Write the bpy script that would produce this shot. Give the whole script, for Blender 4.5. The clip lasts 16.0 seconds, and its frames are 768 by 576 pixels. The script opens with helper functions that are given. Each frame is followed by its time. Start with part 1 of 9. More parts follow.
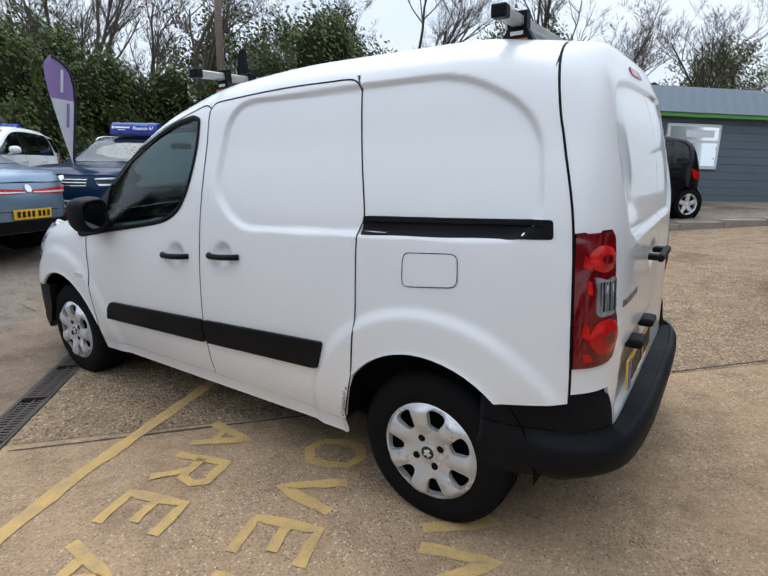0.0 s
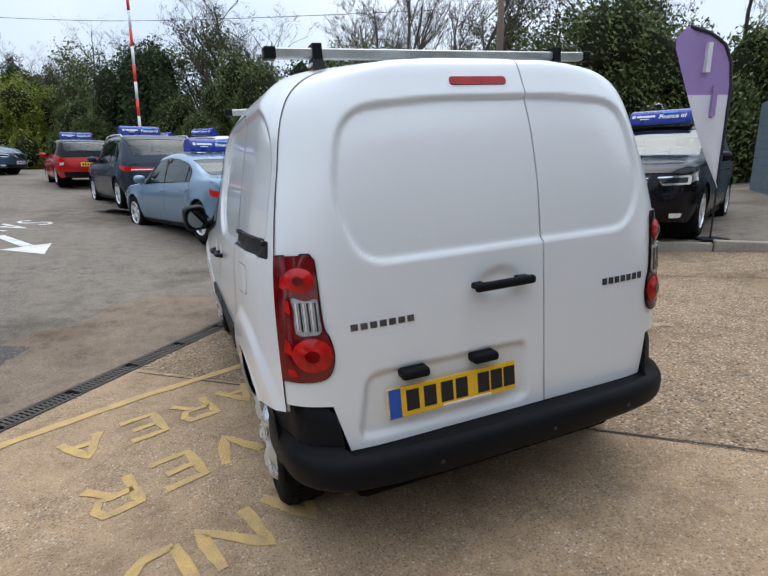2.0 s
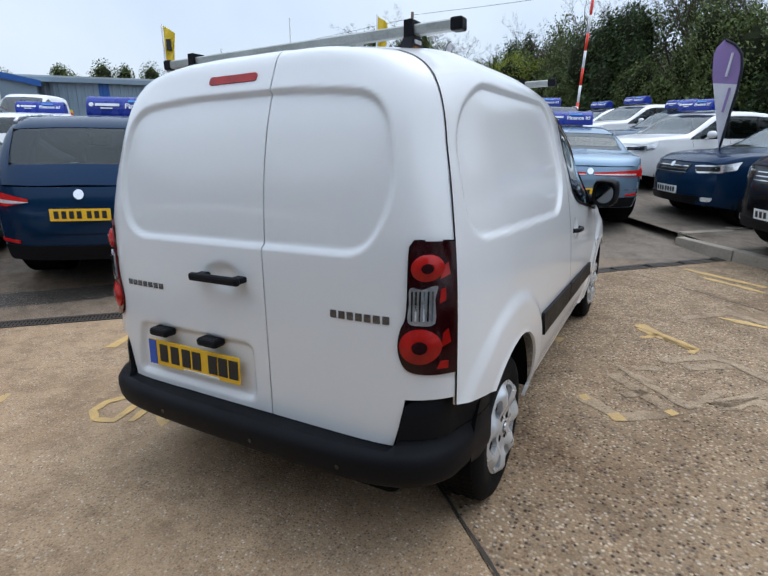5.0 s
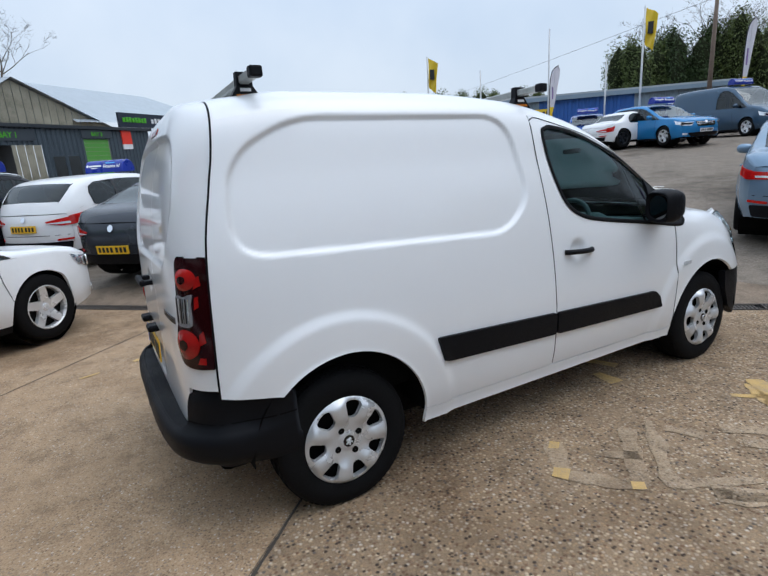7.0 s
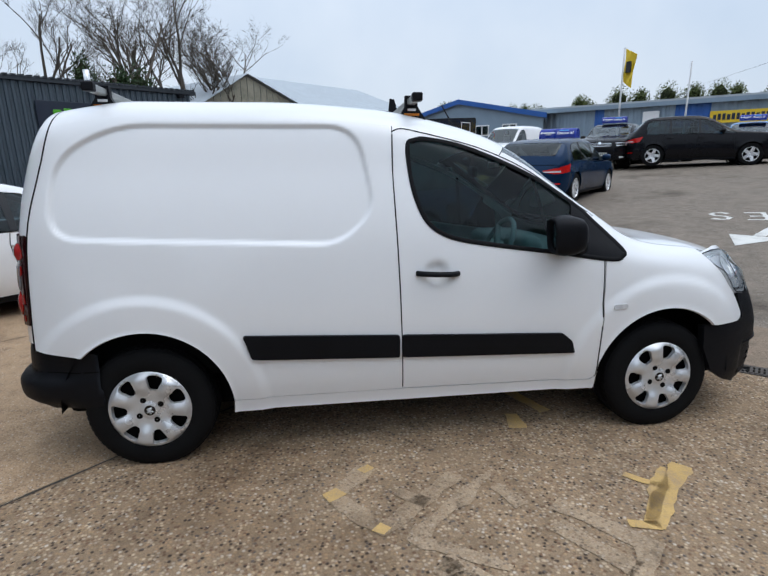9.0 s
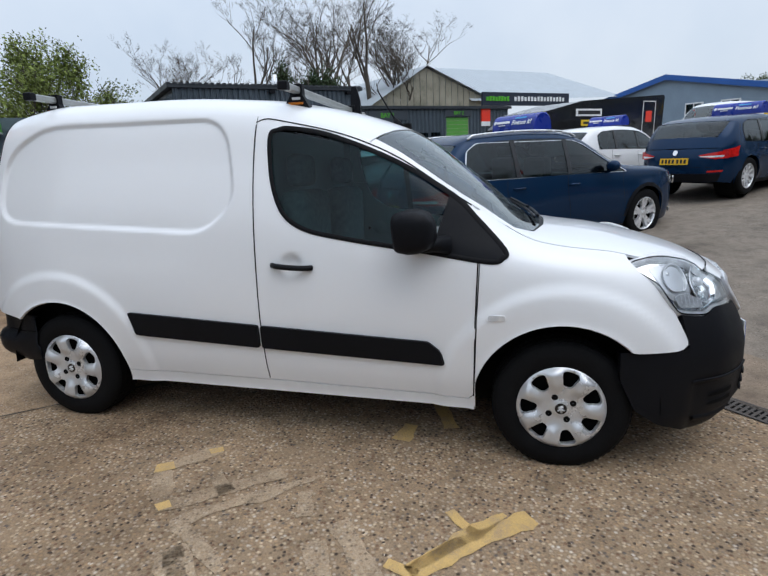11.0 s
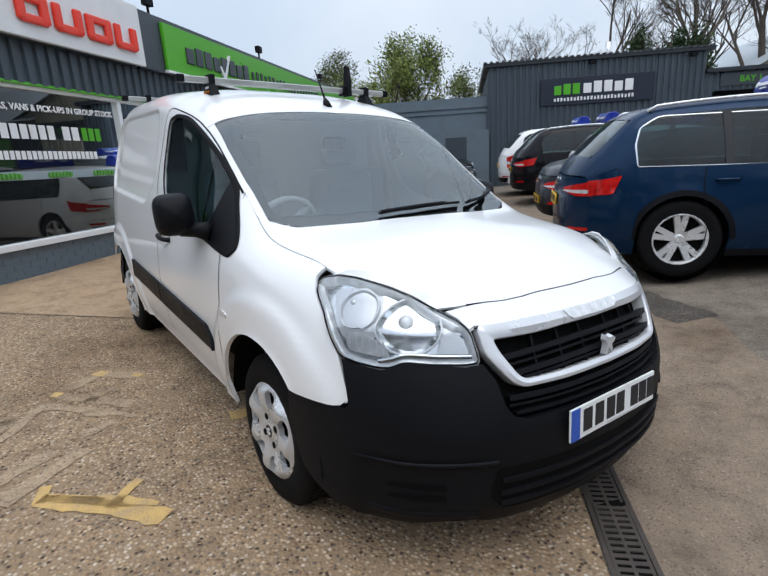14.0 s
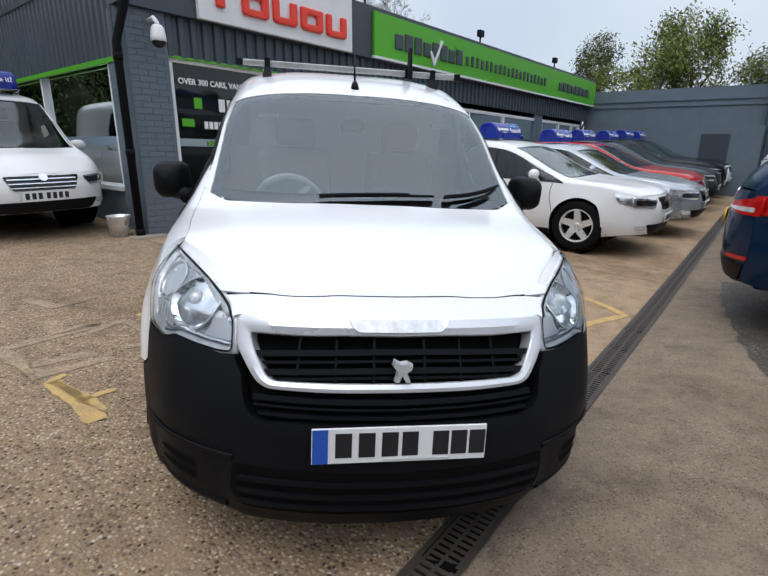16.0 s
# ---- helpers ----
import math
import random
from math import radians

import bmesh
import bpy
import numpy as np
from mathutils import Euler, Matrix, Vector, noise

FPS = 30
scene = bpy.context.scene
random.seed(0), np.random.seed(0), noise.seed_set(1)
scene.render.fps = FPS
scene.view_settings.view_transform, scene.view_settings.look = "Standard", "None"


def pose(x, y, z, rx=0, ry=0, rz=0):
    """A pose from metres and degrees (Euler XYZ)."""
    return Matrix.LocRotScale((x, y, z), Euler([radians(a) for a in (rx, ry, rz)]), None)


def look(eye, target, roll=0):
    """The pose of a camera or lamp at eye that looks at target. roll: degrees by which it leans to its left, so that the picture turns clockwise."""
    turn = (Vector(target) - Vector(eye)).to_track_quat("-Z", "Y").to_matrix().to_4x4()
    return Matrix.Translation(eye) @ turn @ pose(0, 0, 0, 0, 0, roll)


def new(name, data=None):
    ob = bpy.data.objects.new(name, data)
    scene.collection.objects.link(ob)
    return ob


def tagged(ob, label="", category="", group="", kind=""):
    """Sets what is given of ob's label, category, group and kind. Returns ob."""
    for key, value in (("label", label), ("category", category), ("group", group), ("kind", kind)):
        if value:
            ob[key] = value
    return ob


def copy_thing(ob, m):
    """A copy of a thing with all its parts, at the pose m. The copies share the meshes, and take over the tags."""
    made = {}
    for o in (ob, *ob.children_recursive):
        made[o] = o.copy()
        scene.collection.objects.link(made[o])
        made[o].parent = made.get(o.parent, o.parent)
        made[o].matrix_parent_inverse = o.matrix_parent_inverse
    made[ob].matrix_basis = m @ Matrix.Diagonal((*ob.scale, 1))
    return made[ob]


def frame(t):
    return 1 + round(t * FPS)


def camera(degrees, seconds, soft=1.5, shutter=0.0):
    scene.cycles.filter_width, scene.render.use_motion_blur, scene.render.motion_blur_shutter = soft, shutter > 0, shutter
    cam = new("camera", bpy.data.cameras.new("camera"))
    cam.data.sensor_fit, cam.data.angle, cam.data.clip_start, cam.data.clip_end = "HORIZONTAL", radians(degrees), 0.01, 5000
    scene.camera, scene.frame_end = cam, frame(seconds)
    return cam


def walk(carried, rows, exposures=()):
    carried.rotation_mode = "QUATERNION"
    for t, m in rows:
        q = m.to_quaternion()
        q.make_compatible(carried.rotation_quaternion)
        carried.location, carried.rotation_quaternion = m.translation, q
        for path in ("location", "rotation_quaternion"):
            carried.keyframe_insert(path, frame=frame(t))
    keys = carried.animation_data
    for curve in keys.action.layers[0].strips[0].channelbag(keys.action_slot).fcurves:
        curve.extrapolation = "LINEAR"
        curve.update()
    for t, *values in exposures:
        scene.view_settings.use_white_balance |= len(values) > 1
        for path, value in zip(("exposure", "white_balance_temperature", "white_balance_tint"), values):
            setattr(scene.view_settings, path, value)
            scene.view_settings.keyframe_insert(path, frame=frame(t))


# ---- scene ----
cam = camera(74.1, 16.0)
PATH = [
    (0, (-2.448, -0.828, 1.315), (-0.830, 0.259, 0.866), 1.10),
    (0.5, (-2.224, -1.248, 1.336), (-0.786, 0.062, 0.872), 0.84),
    (1, (-1.887, -1.572, 1.360), (-0.684, -0.047, 0.885), -0.35),
    (1.5, (-1.536, -1.856, 1.388), (-0.558, -0.176, 0.918), -0.84),
    (2, (-1.146, -2.094, 1.423), (-0.428, -0.288, 0.951), -0.98),
    (2.5, (-0.711, -2.218, 1.466), (-0.319, -0.315, 0.992), -1.19),
    (3, (-0.293, -2.321, 1.469), (-0.204, -0.388, 0.964), 0.63),
    (3.5, (0.128, -2.291, 1.456), (0.024, -0.370, 0.909), 2.26),
    (4, (0.542, -2.203, 1.494), (0.145, -0.332, 0.909), 1.97),
    (6.5, (2.356, -1.133, 1.543), (0.829, 0.048, 1.019), -2.39),
    (7, (2.672, -0.789, 1.544), (0.987, 0.159, 1.032), -3.90),
    (7.5, (2.896, -0.391, 1.524), (1.142, 0.425, 1.021), -1.92),
    (8, (3.113, 0.024, 1.537), (1.266, 0.609, 1.038), -1.89),
    (8.5, (3.277, 0.450, 1.544), (1.384, 0.858, 1.046), -1.47),
    (11, (3.093, 2.502, 1.486), (1.223, 2.017, 0.969), -2.84),
    (11.5, (2.909, 2.901, 1.458), (1.101, 2.218, 0.947), -2.90),
    (12, (2.732, 3.326, 1.441), (1.019, 2.427, 0.929), -3.07),
    (12.5, (2.487, 3.678, 1.421), (0.868, 2.622, 0.904), -2.96),
    (13, (2.185, 3.982, 1.430), (0.686, 2.765, 0.910), -3.04),
    (13.5, (1.893, 4.302, 1.420), (0.570, 2.896, 0.901), -3.24),
    (14, (1.522, 4.517, 1.380), (0.403, 2.946, 0.853), -3.29),
    (14.5, (1.159, 4.766, 1.381), (0.307, 3.038, 0.845), -3.91),
    (15, (0.809, 4.992, 1.372), (0.184, 3.170, 0.833), -2.85),
    (15.5, (0.458, 4.991, 1.351), (0.008, 3.121, 0.798), -1.06),
    (16, (0.216, 4.971, 1.338), (-0.062, 3.069, 0.787), 0.27),
]
walk(cam, [(t, look(eye, target, roll)) for t, eye, target, roll in PATH], [(0, 0.52, 6400, 9), (3.5, 0.54, 6130, 8), (6.5, 0.32, 6080, 8), (11, 0.28, 6260, 9), (13.5, 0.42, 6330, 9), (16, 0.32, 6450, 10)])

# ---- site axes: a runs along the drain, b from the showroom over the drain to the tarmac
DIR = Vector((0.7096, 0.7046, 0.0))
OUT = Vector((-0.7046, 0.7096, 0.0))
YAW = math.degrees(math.atan2(0.7046, 0.7096))
DRAIN = 2.68


def height(a, b):
    """The ground's height: the concrete falls to the drain, the tarmac rises beyond it."""
    z = 0.0231 * max(-25.0, min(a, 14.0))
    # towards the back wall the yard levels out
    if a < -1.2:
        z += 0.0195 * (-1.2 - max(a, -25.0)) * (1 - min(1.0, max(0.0, (b - 7.0) / 6.0)))
    if b <= DRAIN:
        return z - 0.044 * max(b, -9.0)
    return z - 0.118 + 0.066 * (min(b, 20.0) - DRAIN) + 0.012 * max(0.0, min(b, 60.0) - 20.0)


def site(a, b, z=0.0):
    """A place in the world, z above the ground there."""
    p = DIR * a + OUT * b
    return Vector((p.x, p.y, height(a, b) + z))


def turned(a, b, z=0.0, yaw=0.0):
    """A pose on the ground; with yaw 0 the thing's +x runs along a and its +y along b."""
    p = site(a, b, z)
    return pose(p.x, p.y, p.z, 0, 0, YAW + yaw)


# ---- mesh helpers
def link(name, verts, faces, material, parent=None, label="", smooth=True, flat_angle=None):
    me = bpy.data.meshes.new(name)
    me.from_pydata([tuple(v) for v in verts], [], faces)
    me.update()
    if smooth:
        me.polygons.foreach_set("use_smooth", [True] * len(me.polygons))
    if flat_angle:
        me.set_sharp_from_angle(angle=flat_angle)
    if material:
        me.materials.append(material)
    ob = new(name, me)
    ob.parent = parent
    if label:
        ob["label"] = label
    return ob


def part(name, bm, material, parent=None, label="", smooth=False):
    me = bpy.data.meshes.new(name)
    bm.to_mesh(me)
    bm.free()
    if smooth:
        me.polygons.foreach_set("use_smooth", [True] * len(me.polygons))
    if material:
        me.materials.append(material)
    ob = new(name, me)
    ob.parent = parent
    if label:
        ob["label"] = label
    return ob


def thing(name, m, label, category, group="", kind=""):
    ob = new(name)
    ob.empty_display_size = 0.1
    ob.matrix_basis = m
    return tagged(ob, label, category, group, kind)


def box(bm, lo, hi, bevel=0.0, m=None):
    """A box from corner to corner, with rounded edges."""
    got = bmesh.ops.create_cube(bm, size=1.0)["verts"]
    c = [(lo[i] + hi[i]) / 2 for i in range(3)]
    s = [max(1e-4, hi[i] - lo[i]) for i in range(3)]
    t = Matrix.Translation(c) @ Matrix.Diagonal((*s, 1))
    bmesh.ops.transform(bm, matrix=t, verts=got)
    if bevel:
        edges = list({e for v in got for e in v.link_edges})
        out = bmesh.ops.bevel(bm, geom=edges, offset=min(bevel, min(s) * 0.45), segments=2, affect="EDGES", profile=0.5)
        got = list({v for f in out["faces"] for v in f.verts} | {v for v in got if v.is_valid})
        got = [v for v in got if v.is_valid]
        seen, todo = set(got), list(got)
        while todo:
            v = todo.pop()
            for e in v.link_edges:
                o = e.other_vert(v)
                if o not in seen:
                    seen.add(o)
                    todo.append(o)
        got = list(seen)
    if m is not None:
        bmesh.ops.transform(bm, matrix=m, verts=got)
    return got


def tube(bm, points, radius, sides=8, caps=True):
    """A round bar along points; radius is one number or one for each point."""
    pts = [Vector(p) for p in points]
    rad = radius if isinstance(radius, (list, tuple)) else [radius] * len(pts)
    rings, up = [], None
    for i, p in enumerate(pts):
        d = (pts[min(i + 1, len(pts) - 1)] - pts[max(i - 1, 0)]).normalized()
        if up is None or abs(up.dot(d)) > 0.98:
            up = Vector((0, 0, 1)) if abs(d.z) < 0.9 else Vector((1, 0, 0))
        s = d.cross(up).normalized()
        u = s.cross(d).normalized()
        up = u
        rings.append([bm.verts.new(p + (s * math.cos(k * math.tau / sides) + u * math.sin(k * math.tau / sides)) * rad[i]) for k in range(sides)])
    for r0, r1 in zip(rings, rings[1:]):
        for k in range(sides):
            bm.faces.new((r0[k], r0[(k + 1) % sides], r1[(k + 1) % sides], r1[k]))
    if caps:
        bm.faces.new(rings[0][::-1])
        bm.faces.new(rings[-1])


def lathe(bm, profile, sides=32, axis="x", m=None):
    """Turns a profile of (along the axis, radius) round it."""
    rings = []
    for x, r in profile:
        ring = []
        for k in range(sides):
            c, s = math.cos(k * math.tau / sides) * r, math.sin(k * math.tau / sides) * r
            p = Vector((x, c, s)) if axis == "x" else Vector((c, s, x)) if axis == "z" else Vector((c, x, s))
            ring.append(bm.verts.new(m @ p if m is not None else p))
        rings.append(ring)
    for r0, r1 in zip(rings, rings[1:]):
        for k in range(sides):
            bm.faces.new((r0[k], r0[(k + 1) % sides], r1[(k + 1) % sides], r1[k]))


def inside(px, py, poly):
    """Which of the points lie inside the outline (even-odd)."""
    got = np.zeros(px.shape, bool)
    n = len(poly)
    for i in range(n):
        (x0, y0), (x1, y1) = poly[i], poly[(i + 1) % n]
        if y0 == y1:
            continue
        cross = ((y0 > py) != (y1 > py)) & (px < (x1 - x0) * (py - y0) / (y1 - y0) + x0)
        got ^= cross
    return got


def distance(px, py, poly):
    """The distance from points to an outline, negative inside."""
    best = np.full(px.shape, 1e9)
    n = len(poly)
    for i in range(n):
        (x0, y0), (x1, y1) = poly[i], poly[(i + 1) % n]
        dx, dy = x1 - x0, y1 - y0
        k = np.clip(((px - x0) * dx + (py - y0) * dy) / max(1e-12, dx * dx + dy * dy), 0, 1)
        best = np.minimum(best, np.hypot(px - x0 - k * dx, py - y0 - k * dy))
    return np.where(inside(px, py, poly), -best, best)


def rounded(points, r=0.03, n=5):
    """An outline with its corners rounded."""
    out = []
    points = [q for k, q in enumerate(points) if math.hypot(q[0] - points[k - 1][0], q[1] - points[k - 1][1]) > 1e-5]
    m = len(points)
    for i in range(m):
        p, a, b = Vector(points[i]).to_2d(), Vector(points[i - 1]).to_2d(), Vector(points[(i + 1) % m]).to_2d()
        la, lb = (a - p).length, (b - p).length
        k = min(r, la * 0.45, lb * 0.45)
        pa, pb = p + (a - p) / la * k, p + (b - p) / lb * k
        for j in range(n + 1):
            t = j / n
            q = pa * (1 - t) ** 2 + p * 2 * t * (1 - t) + pb * t * t
            out.append((q.x, q.y))
    return out


def smooth_line(points, n=6, closed=False):
    """A curve through points (Catmull-Rom)."""
    pts = [Vector(p) for p in points]
    m = len(pts)
    out = []
    for i in range(m if closed else m - 1):
        p0 = pts[(i - 1) % m] if closed or i > 0 else pts[0]
        p1, p2 = pts[i], pts[(i + 1) % m]
        p3 = pts[(i + 2) % m] if closed or i + 2 < m else pts[-1]
        for j in range(n):
            t = j / n
            out.append(tuple(0.5 * ((2 * p1) + (p2 - p0) * t + (2 * p0 - 5 * p1 + 4 * p2 - p3) * t * t + (3 * p1 - p0 - 3 * p2 + p3) * t ** 3)))
    if not closed:
        out.append(tuple(pts[-1]))
    return out


def clip_cell(poly, x0, x1, y0, y1):
    """The part of an outline inside a cell."""
    for axis, limit, keep in ((0, x0, 1), (0, x1, -1), (1, y0, 1), (1, y1, -1)):
        out = []
        for i in range(len(poly)):
            p, q = poly[i - 1], poly[i]
            dp, dq = (p[axis] - limit) * keep, (q[axis] - limit) * keep
            if (dp >= 0) != (dq >= 0):
                k = dp / (dp - dq)
                out.append((p[0] + (q[0] - p[0]) * k, p[1] + (q[1] - p[1]) * k))
            if dq >= 0:
                out.append(q)
        poly = out
        if len(poly) < 3:
            return []
    return poly


def sheet(outline, step):
    """A flat grid cut to an outline: 2D points and faces."""
    if sum(outline[k - 1][0] * outline[k][1] - outline[k][0] * outline[k - 1][1] for k in range(len(outline))) < 0:
        outline = outline[::-1]
    px, py = [p[0] for p in outline], [p[1] for p in outline]
    sx, sy = step if isinstance(step, tuple) else (step, step)
    i0, i1 = math.floor(min(px) / sx), math.ceil(max(px) / sx)
    j0, j1 = math.floor(min(py) / sy), math.ceil(max(py) / sy)
    crossed = set()
    n = len(outline)
    for k in range(n):
        (xa, ya), (xb, yb) = outline[k], outline[(k + 1) % n]
        m = max(2, int(max(abs(xb - xa) / sx, abs(yb - ya) / sy) * 6) + 2)
        for j in range(m + 1):
            t = j / m
            x, y = (xa + (xb - xa) * t) / sx, (ya + (yb - ya) * t) / sy
            for ox in (-1e-6, 1e-6):
                for oy in (-1e-6, 1e-6):
                    crossed.add((math.floor(x + ox), math.floor(y + oy)))
    gx, gy = np.meshgrid((np.arange(i0, i1) + 0.5) * sx, (np.arange(j0, j1) + 0.5) * sy, indexing="ij")
    hit = inside(gx, gy, outline)
    index, verts, faces = {}, [], []

    def at(x, y):
        key = (round(x * 20000), round(y * 20000))
        if key not in index:
            index[key] = len(verts)
            verts.append((x, y))
        return index[key]

    for i in range(i0, i1):
        for j in range(j0, j1):
            x0, y0 = i * sx, j * sy
            if (i, j) in crossed:
                cut = clip_cell(outline, x0, x0 + sx, y0, y0 + sy)
                ids = []
                for p in cut:
                    k = at(*p)
                    if not ids or ids[-1] != k:
                        ids.append(k)
                if len(ids) > 1 and ids[0] == ids[-1]:
                    ids.pop()
                if len(set(ids)) >= 3:
                    if len(set(ids)) == len(ids):
                        faces.append(ids)
                    else:
                        for t in range(1, len(ids) - 1):
                            if len({ids[0], ids[t], ids[t + 1]}) == 3:
                                faces.append([ids[0], ids[t], ids[t + 1]])
            elif hit[i - i0, j - j0]:
                faces.append([at(x0, y0), at(x0 + sx, y0), at(x0 + sx, y0 + sy), at(x0, y0 + sy)])
    return np.array(verts), faces


def panel(name, outline, step, surface, material, parent, label="", lift=0.0, deep=0.0, flip=False, dish=None):
    """A panel cut to an outline and laid on a surface(u, v) -> points, lifted off it, with a rim that goes deep below."""
    uv, faces = sheet(outline, step)
    p = surface(uv[:, 0], uv[:, 1])
    e = 2e-3
    n = np.cross(surface(uv[:, 0] + e, uv[:, 1]) - p, surface(uv[:, 0], uv[:, 1] + e) - p)
    n /= np.maximum(1e-12, np.linalg.norm(n, axis=1))[:, None]
    if flip:
        n = -n
    up = lift + (dish(uv[:, 0], uv[:, 1]) if dish else 0.0)
    top = p + n * (up[:, None] if isinstance(up, np.ndarray) else up)
    verts = list(map(tuple, top))
    if flip:
        faces = [f[::-1] for f in faces]
    if deep:
        edges = {}
        for f in faces:
            for a, b in zip(f, f[1:] + f[:1]):
                if (b, a) in edges:
                    del edges[(b, a)]
                else:
                    edges[(a, b)] = 1
        low = {}
        for a, b in list(edges):
            for k in (a, b):
                if k not in low:
                    low[k] = len(verts)
                    verts.append(tuple(top[k]))
            # sharp rim: own upper ring
        low2 = {}
        for a, b in list(edges):
            for k in (a, b):
                if k not in low2:
                    low2[k] = len(verts)
                    verts.append(tuple(top[k] - n[k] * deep))
            faces.append([low[b], low[a], low2[a], low2[b]])
    return link(name, verts, faces, material, parent, label)


def ribbon(name, line, width, surface, material, parent, lift=0.002, label="", closed=False, flip=False, rise=0.0):
    """A narrow strip along a line on a surface; rise: the height of its middle."""
    pts = np.array(line)
    m = len(pts)
    nxt, prv = np.roll(pts, -1, 0), np.roll(pts, 1, 0)
    if not closed:
        nxt[-1], prv[0] = pts[-1], pts[0]
    t = nxt - prv
    t /= np.maximum(1e-9, np.linalg.norm(t, axis=1))[:, None]
    s = np.stack([-t[:, 1], t[:, 0]], 1) * width / 2
    e = 2e-3

    def lifted(q, up):
        p = surface(q[:, 0], q[:, 1])
        n = np.cross(surface(q[:, 0] + e, q[:, 1]) - p, surface(q[:, 0], q[:, 1] + e) - p)
        n /= np.maximum(1e-12, np.linalg.norm(n, axis=1))[:, None]
        return p + n * (-up if flip else up)
    rows = [lifted(pts - s, lift), lifted(pts - s * 0.5, lift + rise), lifted(pts + s * 0.5, lift + rise), lifted(pts + s, lift)] if rise else [lifted(pts - s, lift), lifted(pts + s, lift)]
    verts = [tuple(v) for r in rows for v in r]
    faces = []
    for r in range(len(rows) - 1):
        for i in range(m if closed else m - 1):
            j = (i + 1) % m
            f = [r * m + i, r * m + j, (r + 1) * m + j, (r + 1) * m + i]
            faces.append(f[::-1] if flip else f)
    return link(name, verts, faces, material, parent, label)


def letters(name, words, size, m, material, parent=None, depth=0.004, label="", align="CENTER", bold=0.0, squash=1.0):
    """Raised words in the built-in font, as a mesh."""
    cu = bpy.data.curves.new(name, "FONT")
    cu.body, cu.size, cu.extrude, cu.align_x, cu.align_y = words, size, depth / 2, align, "CENTER"
    cu.offset = bold
    cu.resolution_u = 3
    cu.fill_mode = "BOTH"
    tmp = bpy.data.objects.new("tmp", cu)
    scene.collection.objects.link(tmp)
    me = bpy.data.meshes.new_from_object(tmp.evaluated_get(bpy.context.evaluated_depsgraph_get()))
    bpy.data.objects.remove(tmp)
    bpy.data.curves.remove(cu)
    me.transform(Matrix.Diagonal((squash, 1, 1, 1)))
    me.materials.clear()
    me.materials.append(material)
    ob = new(name, me)
    ob.parent = parent
    ob.matrix_basis = m
    if label:
        ob["label"] = label
    return ob

# ---- sky and light: an even overcast
world = bpy.data.worlds.new("overcast")
scene.world = world
world.use_nodes = True
_nt = world.node_tree
_bg = _nt.nodes["Background"]
_sky = _nt.nodes.new("ShaderNodeTexSky")
_sky.sky_type, _sky.sun_disc = "NISHITA", False
_sky.sun_elevation, _sky.sun_rotation = radians(66), radians(35)
_sky.air_density, _sky.dust_density = 1.0, 4.0
# clouds even the blue out to a pale grey
_mix = _nt.nodes.new("ShaderNodeMix")
_mix.data_type = "RGBA"
_mix.inputs["Factor"].default_value = 0.8
_tc = _nt.nodes.new("ShaderNodeTexCoord")
_no = _nt.nodes.new("ShaderNodeTexNoise")
_no.inputs["Scale"].default_value, _no.inputs["Detail"].default_value = 2.2, 5
_nt.links.new(_tc.outputs["Generated"], _no.inputs["Vector"])
_ra = _nt.nodes.new("ShaderNodeValToRGB")
_ra.color_ramp.elements[0].position, _ra.color_ramp.elements[0].color = 0.35, (5.4, 6.2, 7.3, 1)
_ra.color_ramp.elements[1].position, _ra.color_ramp.elements[1].color = 0.65, (7.0, 7.5, 8.2, 1)
_nt.links.new(_no.outputs["Fac"], _ra.inputs["Fac"])
_nt.links.new(_sky.outputs[0], _mix.inputs["A"])
_nt.links.new(_ra.outputs[0], _mix.inputs["B"])
# an overcast sky is brighter overhead than at the horizon
_sx = _nt.nodes.new("ShaderNodeSeparateXYZ")
_nt.links.new(_tc.outputs["Generated"], _sx.inputs[0])
_up = _nt.nodes.new("ShaderNodeMapRange")
_up.interpolation_type = "SMOOTHSTEP"
_up.inputs["From Min"].default_value, _up.inputs["From Max"].default_value = 0.12, 1.0
_up.inputs["To Min"].default_value, _up.inputs["To Max"].default_value = 1.0, 1.75
_nt.links.new(_sx.outputs["Z"], _up.inputs["Value"])
_vm = _nt.nodes.new("ShaderNodeVectorMath")
_vm.operation = "SCALE"
_nt.links.new(_mix.outputs["Result"], _vm.inputs[0])
_nt.links.new(_up.outputs[0], _vm.inputs["Scale"])
_nt.links.new(_vm.outputs[0], _bg.inputs["Color"])
_bg.inputs["Strength"].default_value = 0.1
sun = new("sun", bpy.data.lights.new("sun", "SUN"))
sun.data.energy, sun.data.angle, sun.data.color = 0.55, radians(50), (1.0, 0.98, 0.95)
sun.matrix_basis = look((3.5, 5, 14), (0, 0, 0))

# ---- materials
def nodes_of(name):
    ma = bpy.data.materials.new(name)
    ma.use_nodes = True
    nt = ma.node_tree
    return ma, nt, nt.nodes["Principled BSDF"]


def noise_node(nt, scale, detail=4.0, rough=0.6, coord="Object"):
    tc = nt.nodes.new("ShaderNodeTexCoord")
    no = nt.nodes.new("ShaderNodeTexNoise")
    no.inputs["Scale"].default_value, no.inputs["Detail"].default_value, no.inputs["Roughness"].default_value = scale, detail, rough
    nt.links.new(tc.outputs[coord], no.inputs["Vector"])
    return no


